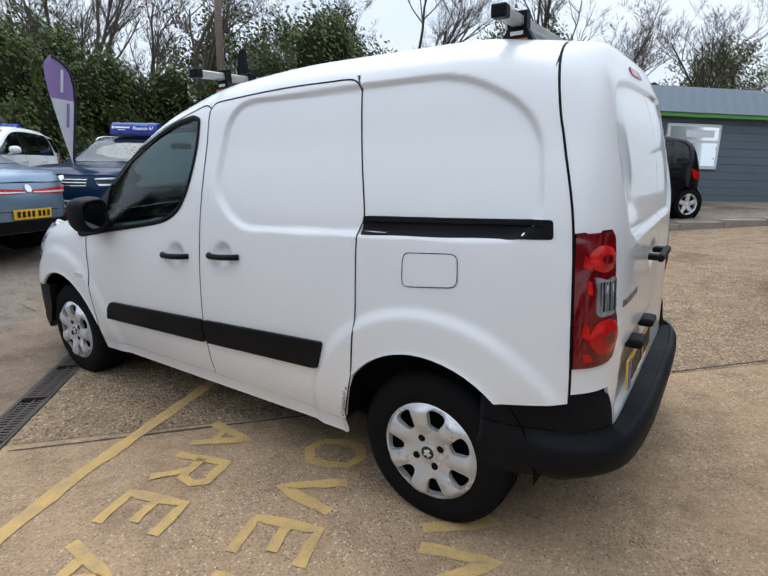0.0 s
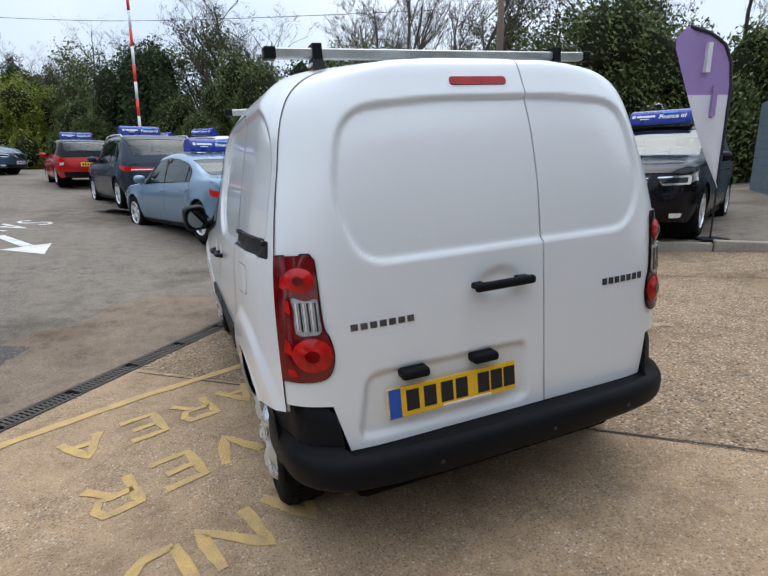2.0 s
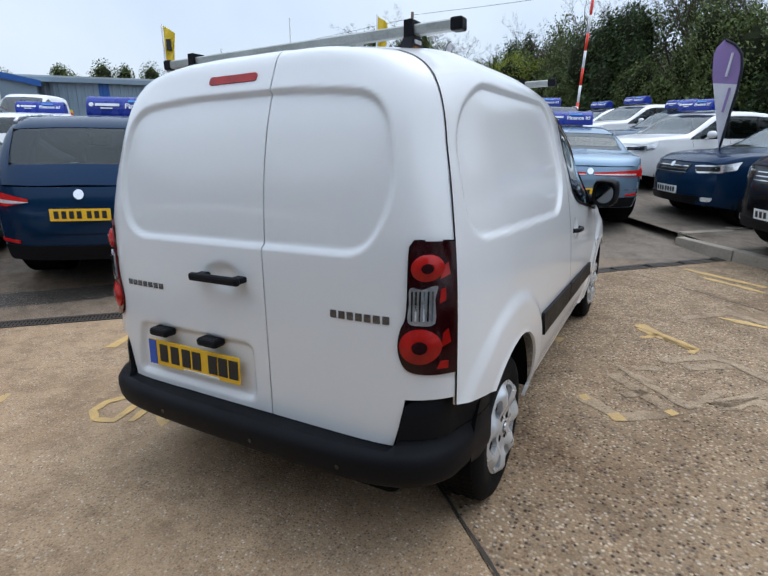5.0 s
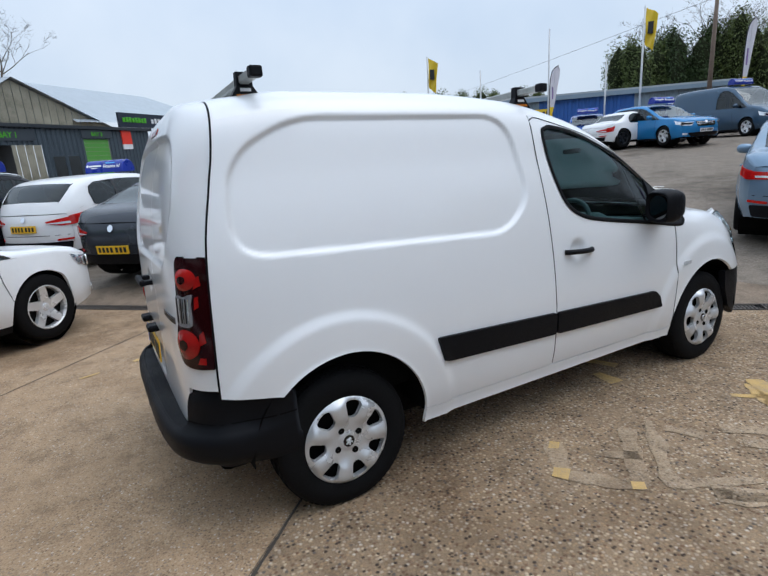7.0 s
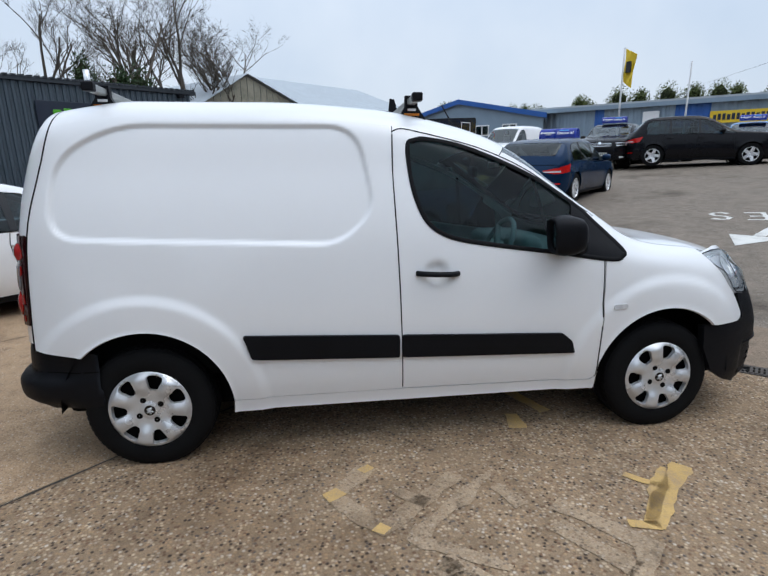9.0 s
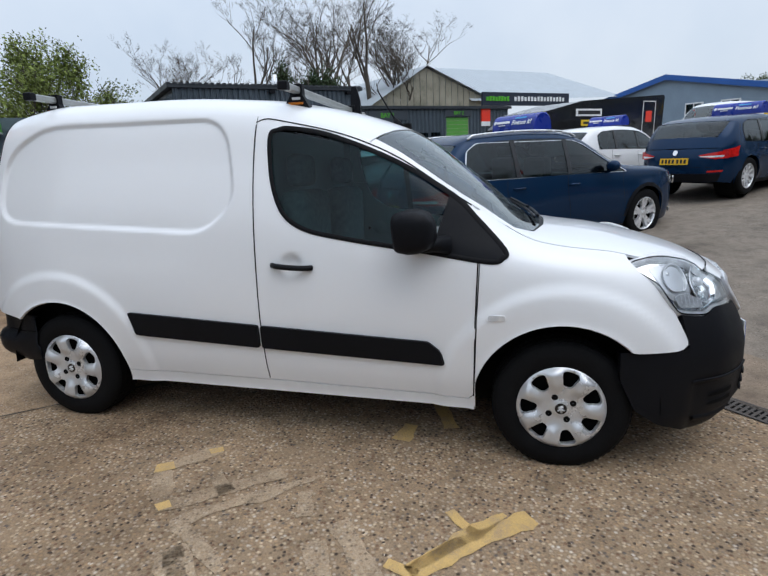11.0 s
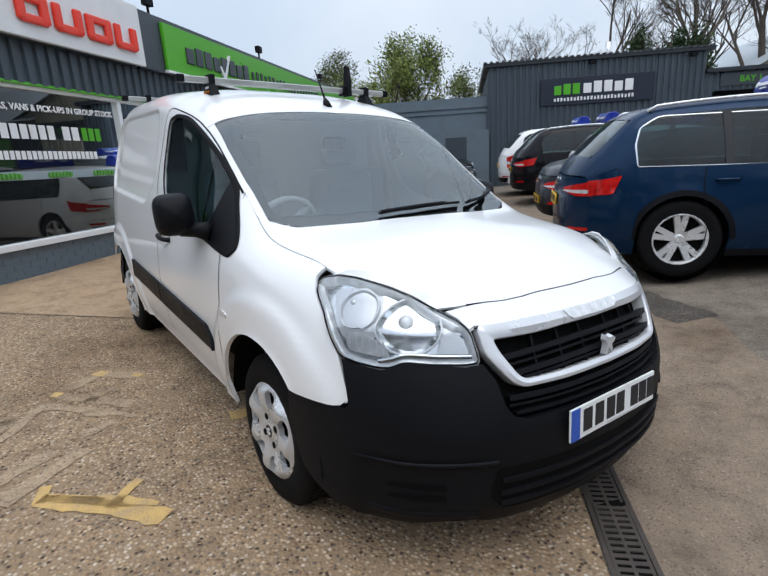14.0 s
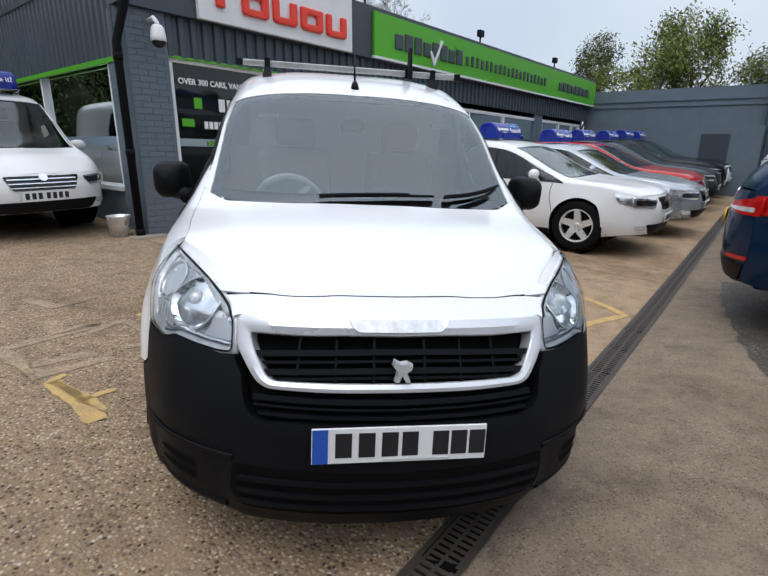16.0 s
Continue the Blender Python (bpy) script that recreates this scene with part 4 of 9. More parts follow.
rear_bar(-.62, -.385, .925, .022, 7)
rear_bar(.435, .66, .925, .026, 7)
plate("number_plate", (-.255, -.612, .632), radians(-3), 0, M["plate_yellow"], van, True)
for x0, x1 in ((-.465, -.36), (-.185, -.08)):
    bm = bmesh.new()
    box(bm, (x0, -.645, .718), (x1, -.585, .752), .012)
    part("plate_lamp", bm, BP, van, "black number plate lamp")
bm = bmesh.new()
box(bm, (-.175, -.655, .985), (.075, -.628, 1.018), .013)
box(bm, (-.165, -.64, .99), (-.12, -.58, 1.012), .006)
box(bm, (.02, -.64, .99), (.07, -.58, 1.012), .006)
part("door_handle", bm, BP, rd_l, "black pull handle")
panel("brake_light", rounded([(-.152, 1.688), (.078, 1.688), (.078, 1.716), (-.152, 1.716)], .013, 4), .03, rear, M["lamp_ring_dark"], rd_l, "red high brake lamp", .004, .008)
# rear lamps: a lens with two domes, a ribbed clear pane between them, glints painted in brighter red towards the side
_xe = lambda z: float(np.interp(z, np.maximum.accumulate(_rz), _rx)) - .003
for s in (1, -1):
    edge = [(_xe(z), z) for z in np.linspace(1.172, .757, 16)]
    o = [(.722, 1.178)] + edge + smooth_line([(.80, .755), (.742, .757), (.705, .772), (.686, .81), (.682, .855), (.690, .90), (.704, .935), (.709, 1.0), (.710, 1.10), (.712, 1.160)], 4)
    flat = lambda pts: [(s * x, z) for x, z in (pts if s > 0 else pts[::-1])]
    # the right lamp has darker reds than the left
    darker = s > 0
    lamp = panel("rear_light", flat(o), .014, rear, M["lamp_dark"] if darker else M["lamp_body"], van, "darker red rear lamp cluster" if darker else "red and clear rear lamp cluster", .010, .014)
    ribbon("lamp_seal", flat(o), .007, rear, M["rubber"], lamp, .006, "", True)
    for z0, rr, XC in ((1.096, .041, .757), (.848, .058, .743)):
        disc = lambda q, n: flat([(XC + rr * q * math.cos(k * math.tau / n), z0 + rr * q * math.sin(k * math.tau / n)) for k in range(n)])
        dome = lambda x, z, z0=z0, XC=XC, rr=rr: .012 * np.clip(1 - ((np.abs(x) - XC) ** 2 + (z - z0) ** 2) / rr ** 2, 0, 1)
        ring = panel("lamp_dome", disc(1, 30), .010, rear, M["lamp_ring_dark"] if darker else M["lamp_red"], lamp, "", .014, .006, False, dome)
        panel("lamp_core", disc(.36, 20), .012, rear, M["lamp_body"] if not darker else M["lamp_dark"], ring, "", .0262, .002)
    q = smooth_line([(.711, .928), (.745, .917), (.782, .925), (.780, 1.0), (.784, 1.042), (.748, 1.030), (.715, 1.036), (.713, .985)], 3, True)
    clear = panel("reverse_light", flat(q), .012, rear, M["reverse_lens"], lamp, "clear ribbed reversing lamp", .016, .006)
    for k in range(6):
        xx = .719 + .0105 * k
        panel("lamp_rib", flat([(xx, .932), (xx + .0042, .932), (xx + .0042, 1.026), (xx, 1.026)]), .03, rear, M["chrome"] if k % 2 else M["gloss_black"], clear, "", .0185, .002)
    # highlights inside the lens, painted as small brighter red patches
    for pts in ([(.790, 1.060), (.812, 1.075), (.806, 1.110), (.795, 1.10)], [(.792, .985), (.806, .995), (.804, 1.035), (.793, 1.03)], [(.800, .845), (.822, .86), (.815, .905), (.803, .89)], [(.79, .775), (.818, .775), (.818, .80), (.80, .80)]):
        panel("lamp_glint", flat(pts), .012, rear, M["lamp_ring_dark"] if darker else M["lamp_red"], lamp, "", .0125, .002)

# rear bumper
_rp = np.array(smooth_line([(0, -.705), (.35, -.702), (.60, -.682), (.745, -.634), (.83, -.54), (.864, -.42), (.876, -.20)], 8))
_ra = np.concatenate([[0], np.cumsum(np.hypot(*np.diff(_rp, axis=0).T))])


def tail_skin(u, z):
    u, z = np.asarray(u, float), np.asarray(z, float)
    a = np.abs(u)
    x, y = np.interp(a, _ra, _rp[:, 0]), np.interp(a, _ra, _rp[:, 1])
    e = .01
    tx = np.interp(a + e, _ra, _rp[:, 0]) - np.interp(a - e, _ra, _rp[:, 0])
    ty = np.interp(a + e, _ra, _rp[:, 1]) - np.interp(a - e, _ra, _rp[:, 1])
    tx, ty = np.where(a < .02, 1.0, tx), np.where(a < .02, 0.0, ty)
    ln = np.hypot(tx, ty)
    d = np.interp(z, [.28, .305, .335, .36, .378, .40, .445, .466, .479, .487, .500, .515, .60, .63, .648, .66], [.17, .13, .085, .035, .012, .004, 0, .004, .014, .034, .052, .058, .062, .068, .082, .10])
    d = d * (1 - .8 * ease(a, .98, 1.15)) * (1 - .35 * ease(a, .74, .95))
    return np.stack([(x - ty / ln * d) * np.where(u < 0, -1, 1), y + tx / ln * d, z], 1)


bumper_r = panel("rear_bumper", both([(0, .305), (.6, .308), (.95, .318), (1.22, .345), (1.24, .45), (1.245, .60), (1.02, .646), (.86, .648), (.775, .646), (.735, .632), (.718, .58), (.703, .505), (.67, .487), (0, .487)]), .02, tail_skin, BP, van, "black grained plastic rear bumper", .004, .02)
bm = bmesh.new()
rows = []
for k in range(25):
    x = -.70 + 1.40 * k / 24
    yo = float(np.interp(abs(x), _rp[:, 0], _rp[:, 1])) + .032
    rows.append([bm.verts.new(v) for v in ((x, yo, .4865), (x, -.612, .484), (x, -.56, .483))])
for r0, r1 in zip(rows, rows[1:]):
    for k in range(2):
        bm.faces.new((r0[k], r1[k], r1[k + 1], r0[k + 1]))
part("bumper_step", bm, BP, bumper_r)
for s in (1, -1):
    ribbon("bumper_groove", [(s * (.715 + .05 * k), .520 - .004 * math.sin(k * .3)) for k in range(11)], .006, tail_skin, M["dark"], bumper_r, .0052)
for x in (-.36, .12, .50):
    c = tail_skin(np.array([x]), np.array([.42]))[0]
    bm = bmesh.new()
    lathe(bm, [(c[1] - .006, .001), (c[1] - .006, .009), (c[1] + .004, .011)], 14, "y", Matrix.Translation((c[0], 0, c[2])))
    part("parking_sensor", bm, M["gloss_black"], bumper_r)

# wheels with silver covers: seven openings, four bolt holes
TYRE_R, CAP_R = .312, .198


def cap_surface(y, z):
    r = np.hypot(y, z)
    a = np.arctan2(z, y)
    dome = np.interp(r, [0, .035, .045, .075, .12, .165, .185, .198], [.022, .022, .015, .018, .030, .030, .022, .010])
    wave = .010 * np.cos(7 * a) * ease(r, .07, .13) * (1 - ease(r, .178, .192))
    return np.stack([dome + wave, y, z], 1)


OPENING = [(.106, 0), (.108, .013), (.117, .022), (.140, .030), (.160, .0375), (.171, .0375), (.178, .030), (.1815, .015), (.182, 0)]


def cap_mesh():
    """The cover in seven wedges that meet in the middle of its openings, as points and faces."""
    half = OPENING
    pts, faces = [], []
    for k in range(7):
        a0, a1 = (k - .5) * math.tau / 7, (k + .5) * math.tau / 7
        turn = lambda r, q, a: (r * math.cos(a) - q * math.sin(a), r * math.sin(a) + q * math.cos(a))
        o = [(0, 0)] + [turn(r, q, a0) for r, q in half]
        o += [(CAP_R * math.cos(a0 + (a1 - a0) * t / 14), CAP_R * math.sin(a0 + (a1 - a0) * t / 14)) for t in range(15)]
        o += [turn(r, -q, a1) for r, q in half[::-1]]
        uv, fs = sheet(o, .009)
        n = len(pts)
        pts += [tuple(p) for p in uv]
        faces += [[v + n for v in f] for f in fs]
    return np.array(pts), faces


CAP = cap_mesh()


def van_wheel(x, y, steer=0.0):
    s = 1 if x > 0 else -1
    bm = bmesh.new()
    lathe(bm, [(-.10, .19), (-.103, .25), (-.095, .290), (-.075, .308), (-.04, TYRE_R), (.04, TYRE_R), (.075, .308), (.095, .290), (.103, .25), (.100, .205), (.090, .195)], 64)
    wh = part("wheel", bm, M["tyre"], van, "black tyre", True)
    wh.matrix_basis = pose(x, y, .307, 0, 0, 0 if s > 0 else 180)
    bm = bmesh.new()
    for k in range(64):
        a = k * math.tau / 64
        for xx in (-.062, -.030, .030, .062):
            box(bm, (xx - .011, -.010, TYRE_R - .006), (xx + .011, .010, TYRE_R + .0035 if abs(xx) < .05 else TYRE_R - .0005), 0, Matrix.Rotation(a + (.03 if xx > 0 else 0), 4, "X"))
    tagged(part("tread", bm, M["tyre"], wh), kind="stuff")
    uv, fs = CAP
    cap = link("wheel_cover", cap_surface(uv[:, 0], uv[:, 1]) + np.array([.088, 0, 0]), fs, M["hubcap"], wh, "silver wheel cover")
    for k in range(7):
        a = (k + .5) * math.tau / 7
        bm = bmesh.new()
        low, high = [], []
        for r, q in OPENING + [(r, -q) for r, q in OPENING[-2:0:-1]]:
            y2, z2 = r * math.cos(a) - q * math.sin(a), r * math.sin(a) + q * math.cos(a)
            p = cap_surface(np.array([y2]), np.array([z2]))[0]
            high.append(bm.verts.new((p[0] + .088, y2, z2)))
            low.append(bm.verts.new((p[0] + .066, y2 * .98, z2 * .98)))
        for q in range(len(low)):
            bm.faces.new((high[q], high[(q + 1) % 16], low[(q + 1) % 16], low[q]))
        part("opening_rim", bm, M["hubcap"], cap, "", True)
    bm = bmesh.new()
    lathe(bm, [(.06, .001), (.06, .19), (.085, .197)], 32)
    part("rim", bm, M["dark"], wh, "", True)
    for k in range(4):
        a = k * math.tau / 4 + .5
        bm = bmesh.new()
        lathe(bm, [(.1055, .001), (.1075, .0135), (.1035, .0155)], 14, "x", Matrix.Translation((0, .060 * math.cos(a), .060 * math.sin(a))))
        part("bolt_hole", bm, M["dark"], cap)
    bm = bmesh.new()
    lathe(bm, [(.1115, .001), (.1115, .026), (.108, .028)], 20)
    badge = part("centre_badge", bm, M["gloss_black"], cap, "plain black centre badge")
    bm = bmesh.new()
    for (y0, z0), (y1, z1), w in (((-.012, .004), (.010, .012), .006), ((-.004, .010), (.004, -.018), .0055), ((.004, -.002), (.016, -.008), .004), ((-.014, -.012), (-.002, -.002), .004)):
        tube(bm, [(.1118, y0, z0), (.1118, y1, z1)], w, 6)
    part("emblem", bm, M["silver_trim"], badge, "plain silver emblem", True)
    return wh


for x in (.765, -.765):
    van_wheel(x, 0)
    van_wheel(x, 2.728)
bm = bmesh.new()
box(bm, (-.62, -.50, .20), (.62, 3.30, .46), .04)
box(bm, (-.60, 2.30, .4), (.60, 3.32, .80), .04)
part("underbody", bm, M["dark"], van, "dark underside")
for cy in (0, 2.728):
    for s in (1, -1):
        bm = bmesh.new()
        rings = []
        for xx, rr in ((.58, .02), (.58, .425), (.868, .412)):
            rings.append([bm.verts.new((s * xx, cy + .005 + rr * math.cos(radians(v)), .315 + rr * math.sin(radians(v)))) for v in range(0, 181, 6)])
        for r0, r1 in zip(rings, rings[1:]):
            for k in range(len(r0) - 1):
                bm.faces.new((r0[k], r0[k + 1], r1[k + 1], r1[k]))
        part("arch_liner", bm, M["dark"], van)
# inner skins that close the load space and the bulkhead
bm = bmesh.new()
box(bm, (-.76, -.40, .42), (.76, 1.16, 1.25), .05)
box(bm, (-.56, -.38, 1.2), (.56, 1.18, 1.66), .05)
part("load_space", bm, M["dark"], van)

# cabin
for sx in (-.36, .36):
    bm = bmesh.new()
    box(bm, (sx - .25, 1.30, .60), (sx + .25, 1.80, .80), .06)
    box(bm, (sx - .24, 1.24, .74), (sx + .24, 1.40, 1.30), .06)
    box(bm, (sx - .13, 1.25, 1.32), (sx + .13, 1.35, 1.50), .04)
    part("seat", bm, M["seat"], van, "grey cloth seat", True)
bm = bmesh.new()
box(bm, (-.78, 2.10, .62), (.78, 2.50, 1.02), .07)
box(bm, (.22, 2.02, .92), (.56, 2.16, 1.08), .05)
box(bm, (-.16, 2.0, .55), (.16, 2.14, 1.0), .05)
part("dashboard", bm, M["cabin"], van, "grey dashboard", True)
bm = bmesh.new()
ring = [Vector((.38 + .185 * math.cos(k * math.tau / 32), 0, .185 * math.sin(k * math.tau / 32))) for k in range(33)]
tilt = Matrix.Translation((0, 1.93, 1.0)) @ Matrix.Rotation(radians(-25), 4, "X")
tube(bm, [tilt @ p for p in ring], .016, 8, False)
for a in (0, 2.3, 4.0):
    tube(bm, [tilt @ Vector((.38, 0, 0)), tilt @ Vector((.38 + .18 * math.cos(a), 0, .18 * math.sin(a)))], .018, 6)
part("steering_wheel", bm, M["cabin"], van, "", True)
bm = bmesh.new()
box(bm, (-.80, 1.20, .5), (.80, 1.225, 1.30), 0)
box(bm, (-.66, 1.20, 1.28), (.66, 1.225, 1.62), 0)
part("bulkhead", bm, mat("grey_bulkhead", (.62, .65, .67), .6, 0, .06, 3), van)
bm = bmesh.new()
box(bm, (-.05, 1.86, 1.42), (.09, 1.90, 1.49), .02)
part("rear_view_mirror", bm, BP, van)
for s in (1, -1):
    bm = bmesh.new()
    box(bm, (s * .50 - .06, 1.84, 1.47), (s * .50 + .06, 1.87, 1.50), .01)
    part("sun_visor", bm, M["cabin"], van)

# door mirrors
for s in (1, -1):
    bm = bmesh.new()
    rows = []
    prof = [(-.052, .70), (-.072, .84), (-.060, .92), (-.02, 1.0), (.03, .97), (.075, .80), (.098, .45), (.104, .02)]
    for yy, k in prof:
        ring = []
        for j in range(24):
            a = j * math.tau / 24
            cx, cz = math.copysign(abs(math.cos(a)) ** .55, math.cos(a)), math.copysign(abs(math.sin(a)) ** .55, math.sin(a))
            ring.append(bm.verts.new((.086 * cx * k, yy, .098 * cz * k * (1 if cz > 0 else .96))))
        rows.append(ring)
    for r0, r1 in zip(rows, rows[1:]):
        for j in range(24):
            bm.faces.new((r0[j], r0[(j + 1) % 24], r1[(j + 1) % 24], r1[j]))
    bmesh.ops.recalc_face_normals(bm, faces=bm.faces)
    mi = part("door_mirror", bm, BP, van, "black plastic door mirror", True)
    mi.matrix_basis = pose(s * .985, 2.065, 1.128, 4, s * 4, -s * 8)
    bm = bmesh.new()
    lathe(bm, [(-.055, .001), (-.055, .062), (-.050, .064)], 24, "y", Matrix.Diagonal((1, 1, 1.12, 1)))
    part("mirror_glass", bm, M["mirror"], mi, "mirror glass")
    bm = bmesh.new()
    tube(bm, [(-s * .02, .02, -.060), (-s * .08, .06, -.075), (-s * .125, .12, -.085)], [.040, .034, .045], 10)
    part("mirror_arm", bm, BP, mi, "", True)

# wipers and aerial
for line in ([(2.600, .52), (2.588, .10), (2.572, -.36), (2.556, -.74)], [(2.560, -.86), (2.518, -1.25), (2.462, -1.62), (2.410, -1.86)]):
    q = np.array(smooth_line(line, 5))
    low = skin(q[:, 0], q[:, 1])
    bm = bmesh.new()
    tube(bm, [tuple(p + np.array([0, .004, .012])) for p in low], .007, 6)
    tube(bm, [tuple(p + np.array([0, .022, .020])) for p in low[:-4]], .009, 6)
    part("wiper", bm, BP, van, "black wiper", True)
bm = bmesh.new()
tube(bm, [(.01, 1.81, 1.645), (.01, 1.785, 1.69), (.01, 1.775, 1.705)], [.03, .018, .010], 10)
tube(bm, [(.01, 1.78, 1.695), (.01, 1.67, 1.875)], [.006, .004], 6)
part("aerial", bm, BP, van, "black whip aerial", True)

# roof bars
for yb, fin in ((-.165, False), (1.375, True)):
    z0 = 1.845 if not fin else 1.812
    bars = thing("roof_bar", VAN_POSE, "aluminium roof bar clamped across the van's roof", "roof bar", "bars on the van")
    bm = bmesh.new()
    sec = [(-.028, -.016), (-.020, -.024), (.020, -.024), (.028, -.016), (.028, .016), (.018, .024), (.006, .024), (.006, .016), (-.006, .016), (-.006, .024), (-.018, .024), (-.028, .016)]
    rr = [[bm.verts.new((x, yb + a * .8, z0 + b * .72)) for a, b in sec] for x in (-.70, .70)]
    for k in range(len(sec)):
        bm.faces.new((rr[0][k], rr[0][(k + 1) % len(sec)], rr[1][(k + 1) % len(sec)], rr[1][k]))
    bmesh.ops.recalc_face_normals(bm, faces=bm.faces)
    part("bar", bm, M["aluminium"], bars)
    for s in (1, -1):
        bm = bmesh.new()
        box(bm, (s * .705 - .022, yb - .026, z0 - .021), (s * .705 + .022, yb + .026, z0 + .021), .007)
        part("end_cap", bm, BP, bars, "black end cap")
        xf, zr = s * .535, float(np.interp(.535, [.41, .67], [1.803, 1.715])) - (.035 if fin else 0.0)
        bm = bmesh.new()
        low = [(-.035, -.085), (.03, -.085), (.03, .085), (-.035, .085)]
        high = [(-.018, -.034), (.016, -.034), (.016, .034), (-.018, .034)]
        a = [bm.verts.new((xf + p[0], yb + p[1], zr - .02)) for p in low]
        b = [bm.verts.new((xf + p[0], yb + p[1], z0 - .024)) for p in high]
        c = [bm.verts.new((xf + p[0] * 1.0, yb + p[1] * .95, z0 + .031)) for p in high]
        for q0, q1 in ((a, b), (b, c)):
            for k in range(4):
                bm.faces.new((q0[k], q0[(k + 1) % 4], q1[(k + 1) % 4], q1[k]))
        bm.faces.new(c)
        bmesh.ops.recalc_face_normals(bm, faces=bm.faces)
        foot = part("foot", bm, BP, bars, "black clamp foot")
        for zz, w4 in ((zr + .045, .022), (zr + .020, .04)):
            bm = bmesh.new()
            k5 = np.interp(zz, [zr - .02, z0 - .024], [.034, .017])
            box(bm, (xf + s * k5 - .004, yb - w4, zz - .006), (xf + s * k5 + .004, yb + w4, zz + .006))
            part("foot_print", bm, M["sign_white"] if w4 < .03 else M["lamp_amber"], foot)
    if fin:
        bm = bmesh.new()
        o = [(-.02, 0), (.05, 0), (.045, .10), (.02, .19), (-.012, .195), (-.022, .1)]
        f0 = [bm.verts.new((-.385, yb + .03 + a, z0 - .04 + b)) for a, b in o]
        f1 = [bm.verts.new((-.365, yb + .03 + a, z0 - .04 + b)) for a, b in o]
        bm.faces.new(f0)
        bm.faces.new(f1[::-1])
        for k in range(len(o)):
            bm.faces.new((f0[k], f0[(k + 1) % 6], f1[(k + 1) % 6], f1[k]))
        bmesh.ops.recalc_face_normals(bm, faces=bm.faces)
        box(bm, (-.40, yb - .035, z0 - .032), (-.35, yb + .04, z0 + .032), .006)
        part("load_stop", bm, BP, bars, "black upright load stop")

# ---- ground materials
def aggregate(name, tones, paste, stone_scale, bare=0.5, rough=0.85, relief=0.6, stain=(0.55, 0.5, 0.45)):
    """Concrete or tarmac with stones showing: single stones, paste between them, worn patches and stains."""
    ma, nt, bs = nodes_of(name)
    tc = nt.nodes.new("ShaderNodeTexCoord")
    vo = nt.nodes.new("ShaderNodeTexVoronoi")
    vo.inputs["Scale"].default_value = stone_scale
    nt.links.new(tc.outputs["Object"], vo.inputs["Vector"])
    sep = nt.nodes.new("ShaderNodeSeparateColor")
    nt.links.new(vo.outputs["Color"], sep.inputs[0])
    stones = ramp_node(nt, sep.outputs[0], tones)
    stones.color_ramp.interpolation = "CONSTANT"
    edge = ramp_node(nt, vo.outputs["Distance"], [(0.25, (0, 0, 0)), (0.62, (1, 1, 1))])
    patch = noise_node(nt, 1.1, 6, .65)
    patch_r = ramp_node(nt, patch.outputs["Fac"], [(0.36, (0, 0, 0)), (0.36 + bare * .5, (1, 1, 1))])
    keep = nt.nodes.new("ShaderNodeMath")
    keep.operation = "MULTIPLY"
    inv = nt.nodes.new("ShaderNodeMath")
    inv.operation = "SUBTRACT"
    inv.inputs[0].default_value = 1.0
    nt.links.new(edge.outputs["Color"], inv.inputs[1])
    nt.links.new(inv.outputs[0], keep.inputs[0])
    pm = nt.nodes.new("ShaderNodeMapRange")
    pm.inputs["To Min"].default_value, pm.inputs["To Max"].default_value = 0.35, 1.0
    nt.links.new(patch_r.outputs["Color"], pm.inputs["Value"])
    nt.links.new(pm.outputs[0], keep.inputs[1])
    fine = noise_node(nt, 140, 3, .7)
    pasted = ramp_node(nt, fine.outputs["Fac"], [(0.3, shade(paste, .72)), (0.5, paste), (0.72, shade(paste, 1.25))])
    mx = nt.nodes.new("ShaderNodeMix")
    mx.data_type = "RGBA"
    nt.links.new(keep.outputs[0], mx.inputs["Factor"])
    nt.links.new(pasted.outputs["Color"], mx.inputs["A"])
    nt.links.new(stones.outputs["Color"], mx.inputs["B"])
    big = noise_node(nt, .45, 7, .62)
    st = ramp_node(nt, big.outputs["Fac"], [(0.33, stain), (0.47, (1, 1, 1)), (0.62, (1, 1, 1)), (0.75, (1.12, 1.10, 1.06))])
    mu = nt.nodes.new("ShaderNodeMix")
    mu.data_type, mu.blend_type = "RGBA", "MULTIPLY"
    mu.inputs["Factor"].default_value = 1.0
    nt.links.new(mx.outputs["Result"], mu.inputs["A"])
    nt.links.new(st.outputs["Color"], mu.inputs["B"])
    worn = noise_node(nt, 5.0, 9, .72)
    wr = ramp_node(nt, worn.outputs["Fac"], [(0.34, (.70, .69, .68)), (0.5, (1, 1, 1)), (0.66, (1.16, 1.15, 1.13))])
    m3 = nt.nodes.new("ShaderNodeMix")
    m3.data_type, m3.blend_type = "RGBA", "MULTIPLY"
    m3.inputs["Factor"].default_value = 1.0
    nt.links.new(mu.outputs["Result"], m3.inputs["A"])
    nt.links.new(wr.outputs["Color"], m3.inputs["B"])
    nt.links.new(m3.outputs["Result"], bs.inputs["Base Color"])
    bs.inputs["Roughness"].default_value = rough
    bs.inputs["Specular IOR Level"].default_value = 0.3
    bu = nt.nodes.new("ShaderNodeBump")
    bu.inputs["Strength"].default_value, bu.inputs["Distance"].default_value = relief, 0.004
    nt.links.new(keep.outputs[0], bu.inputs["Height"])
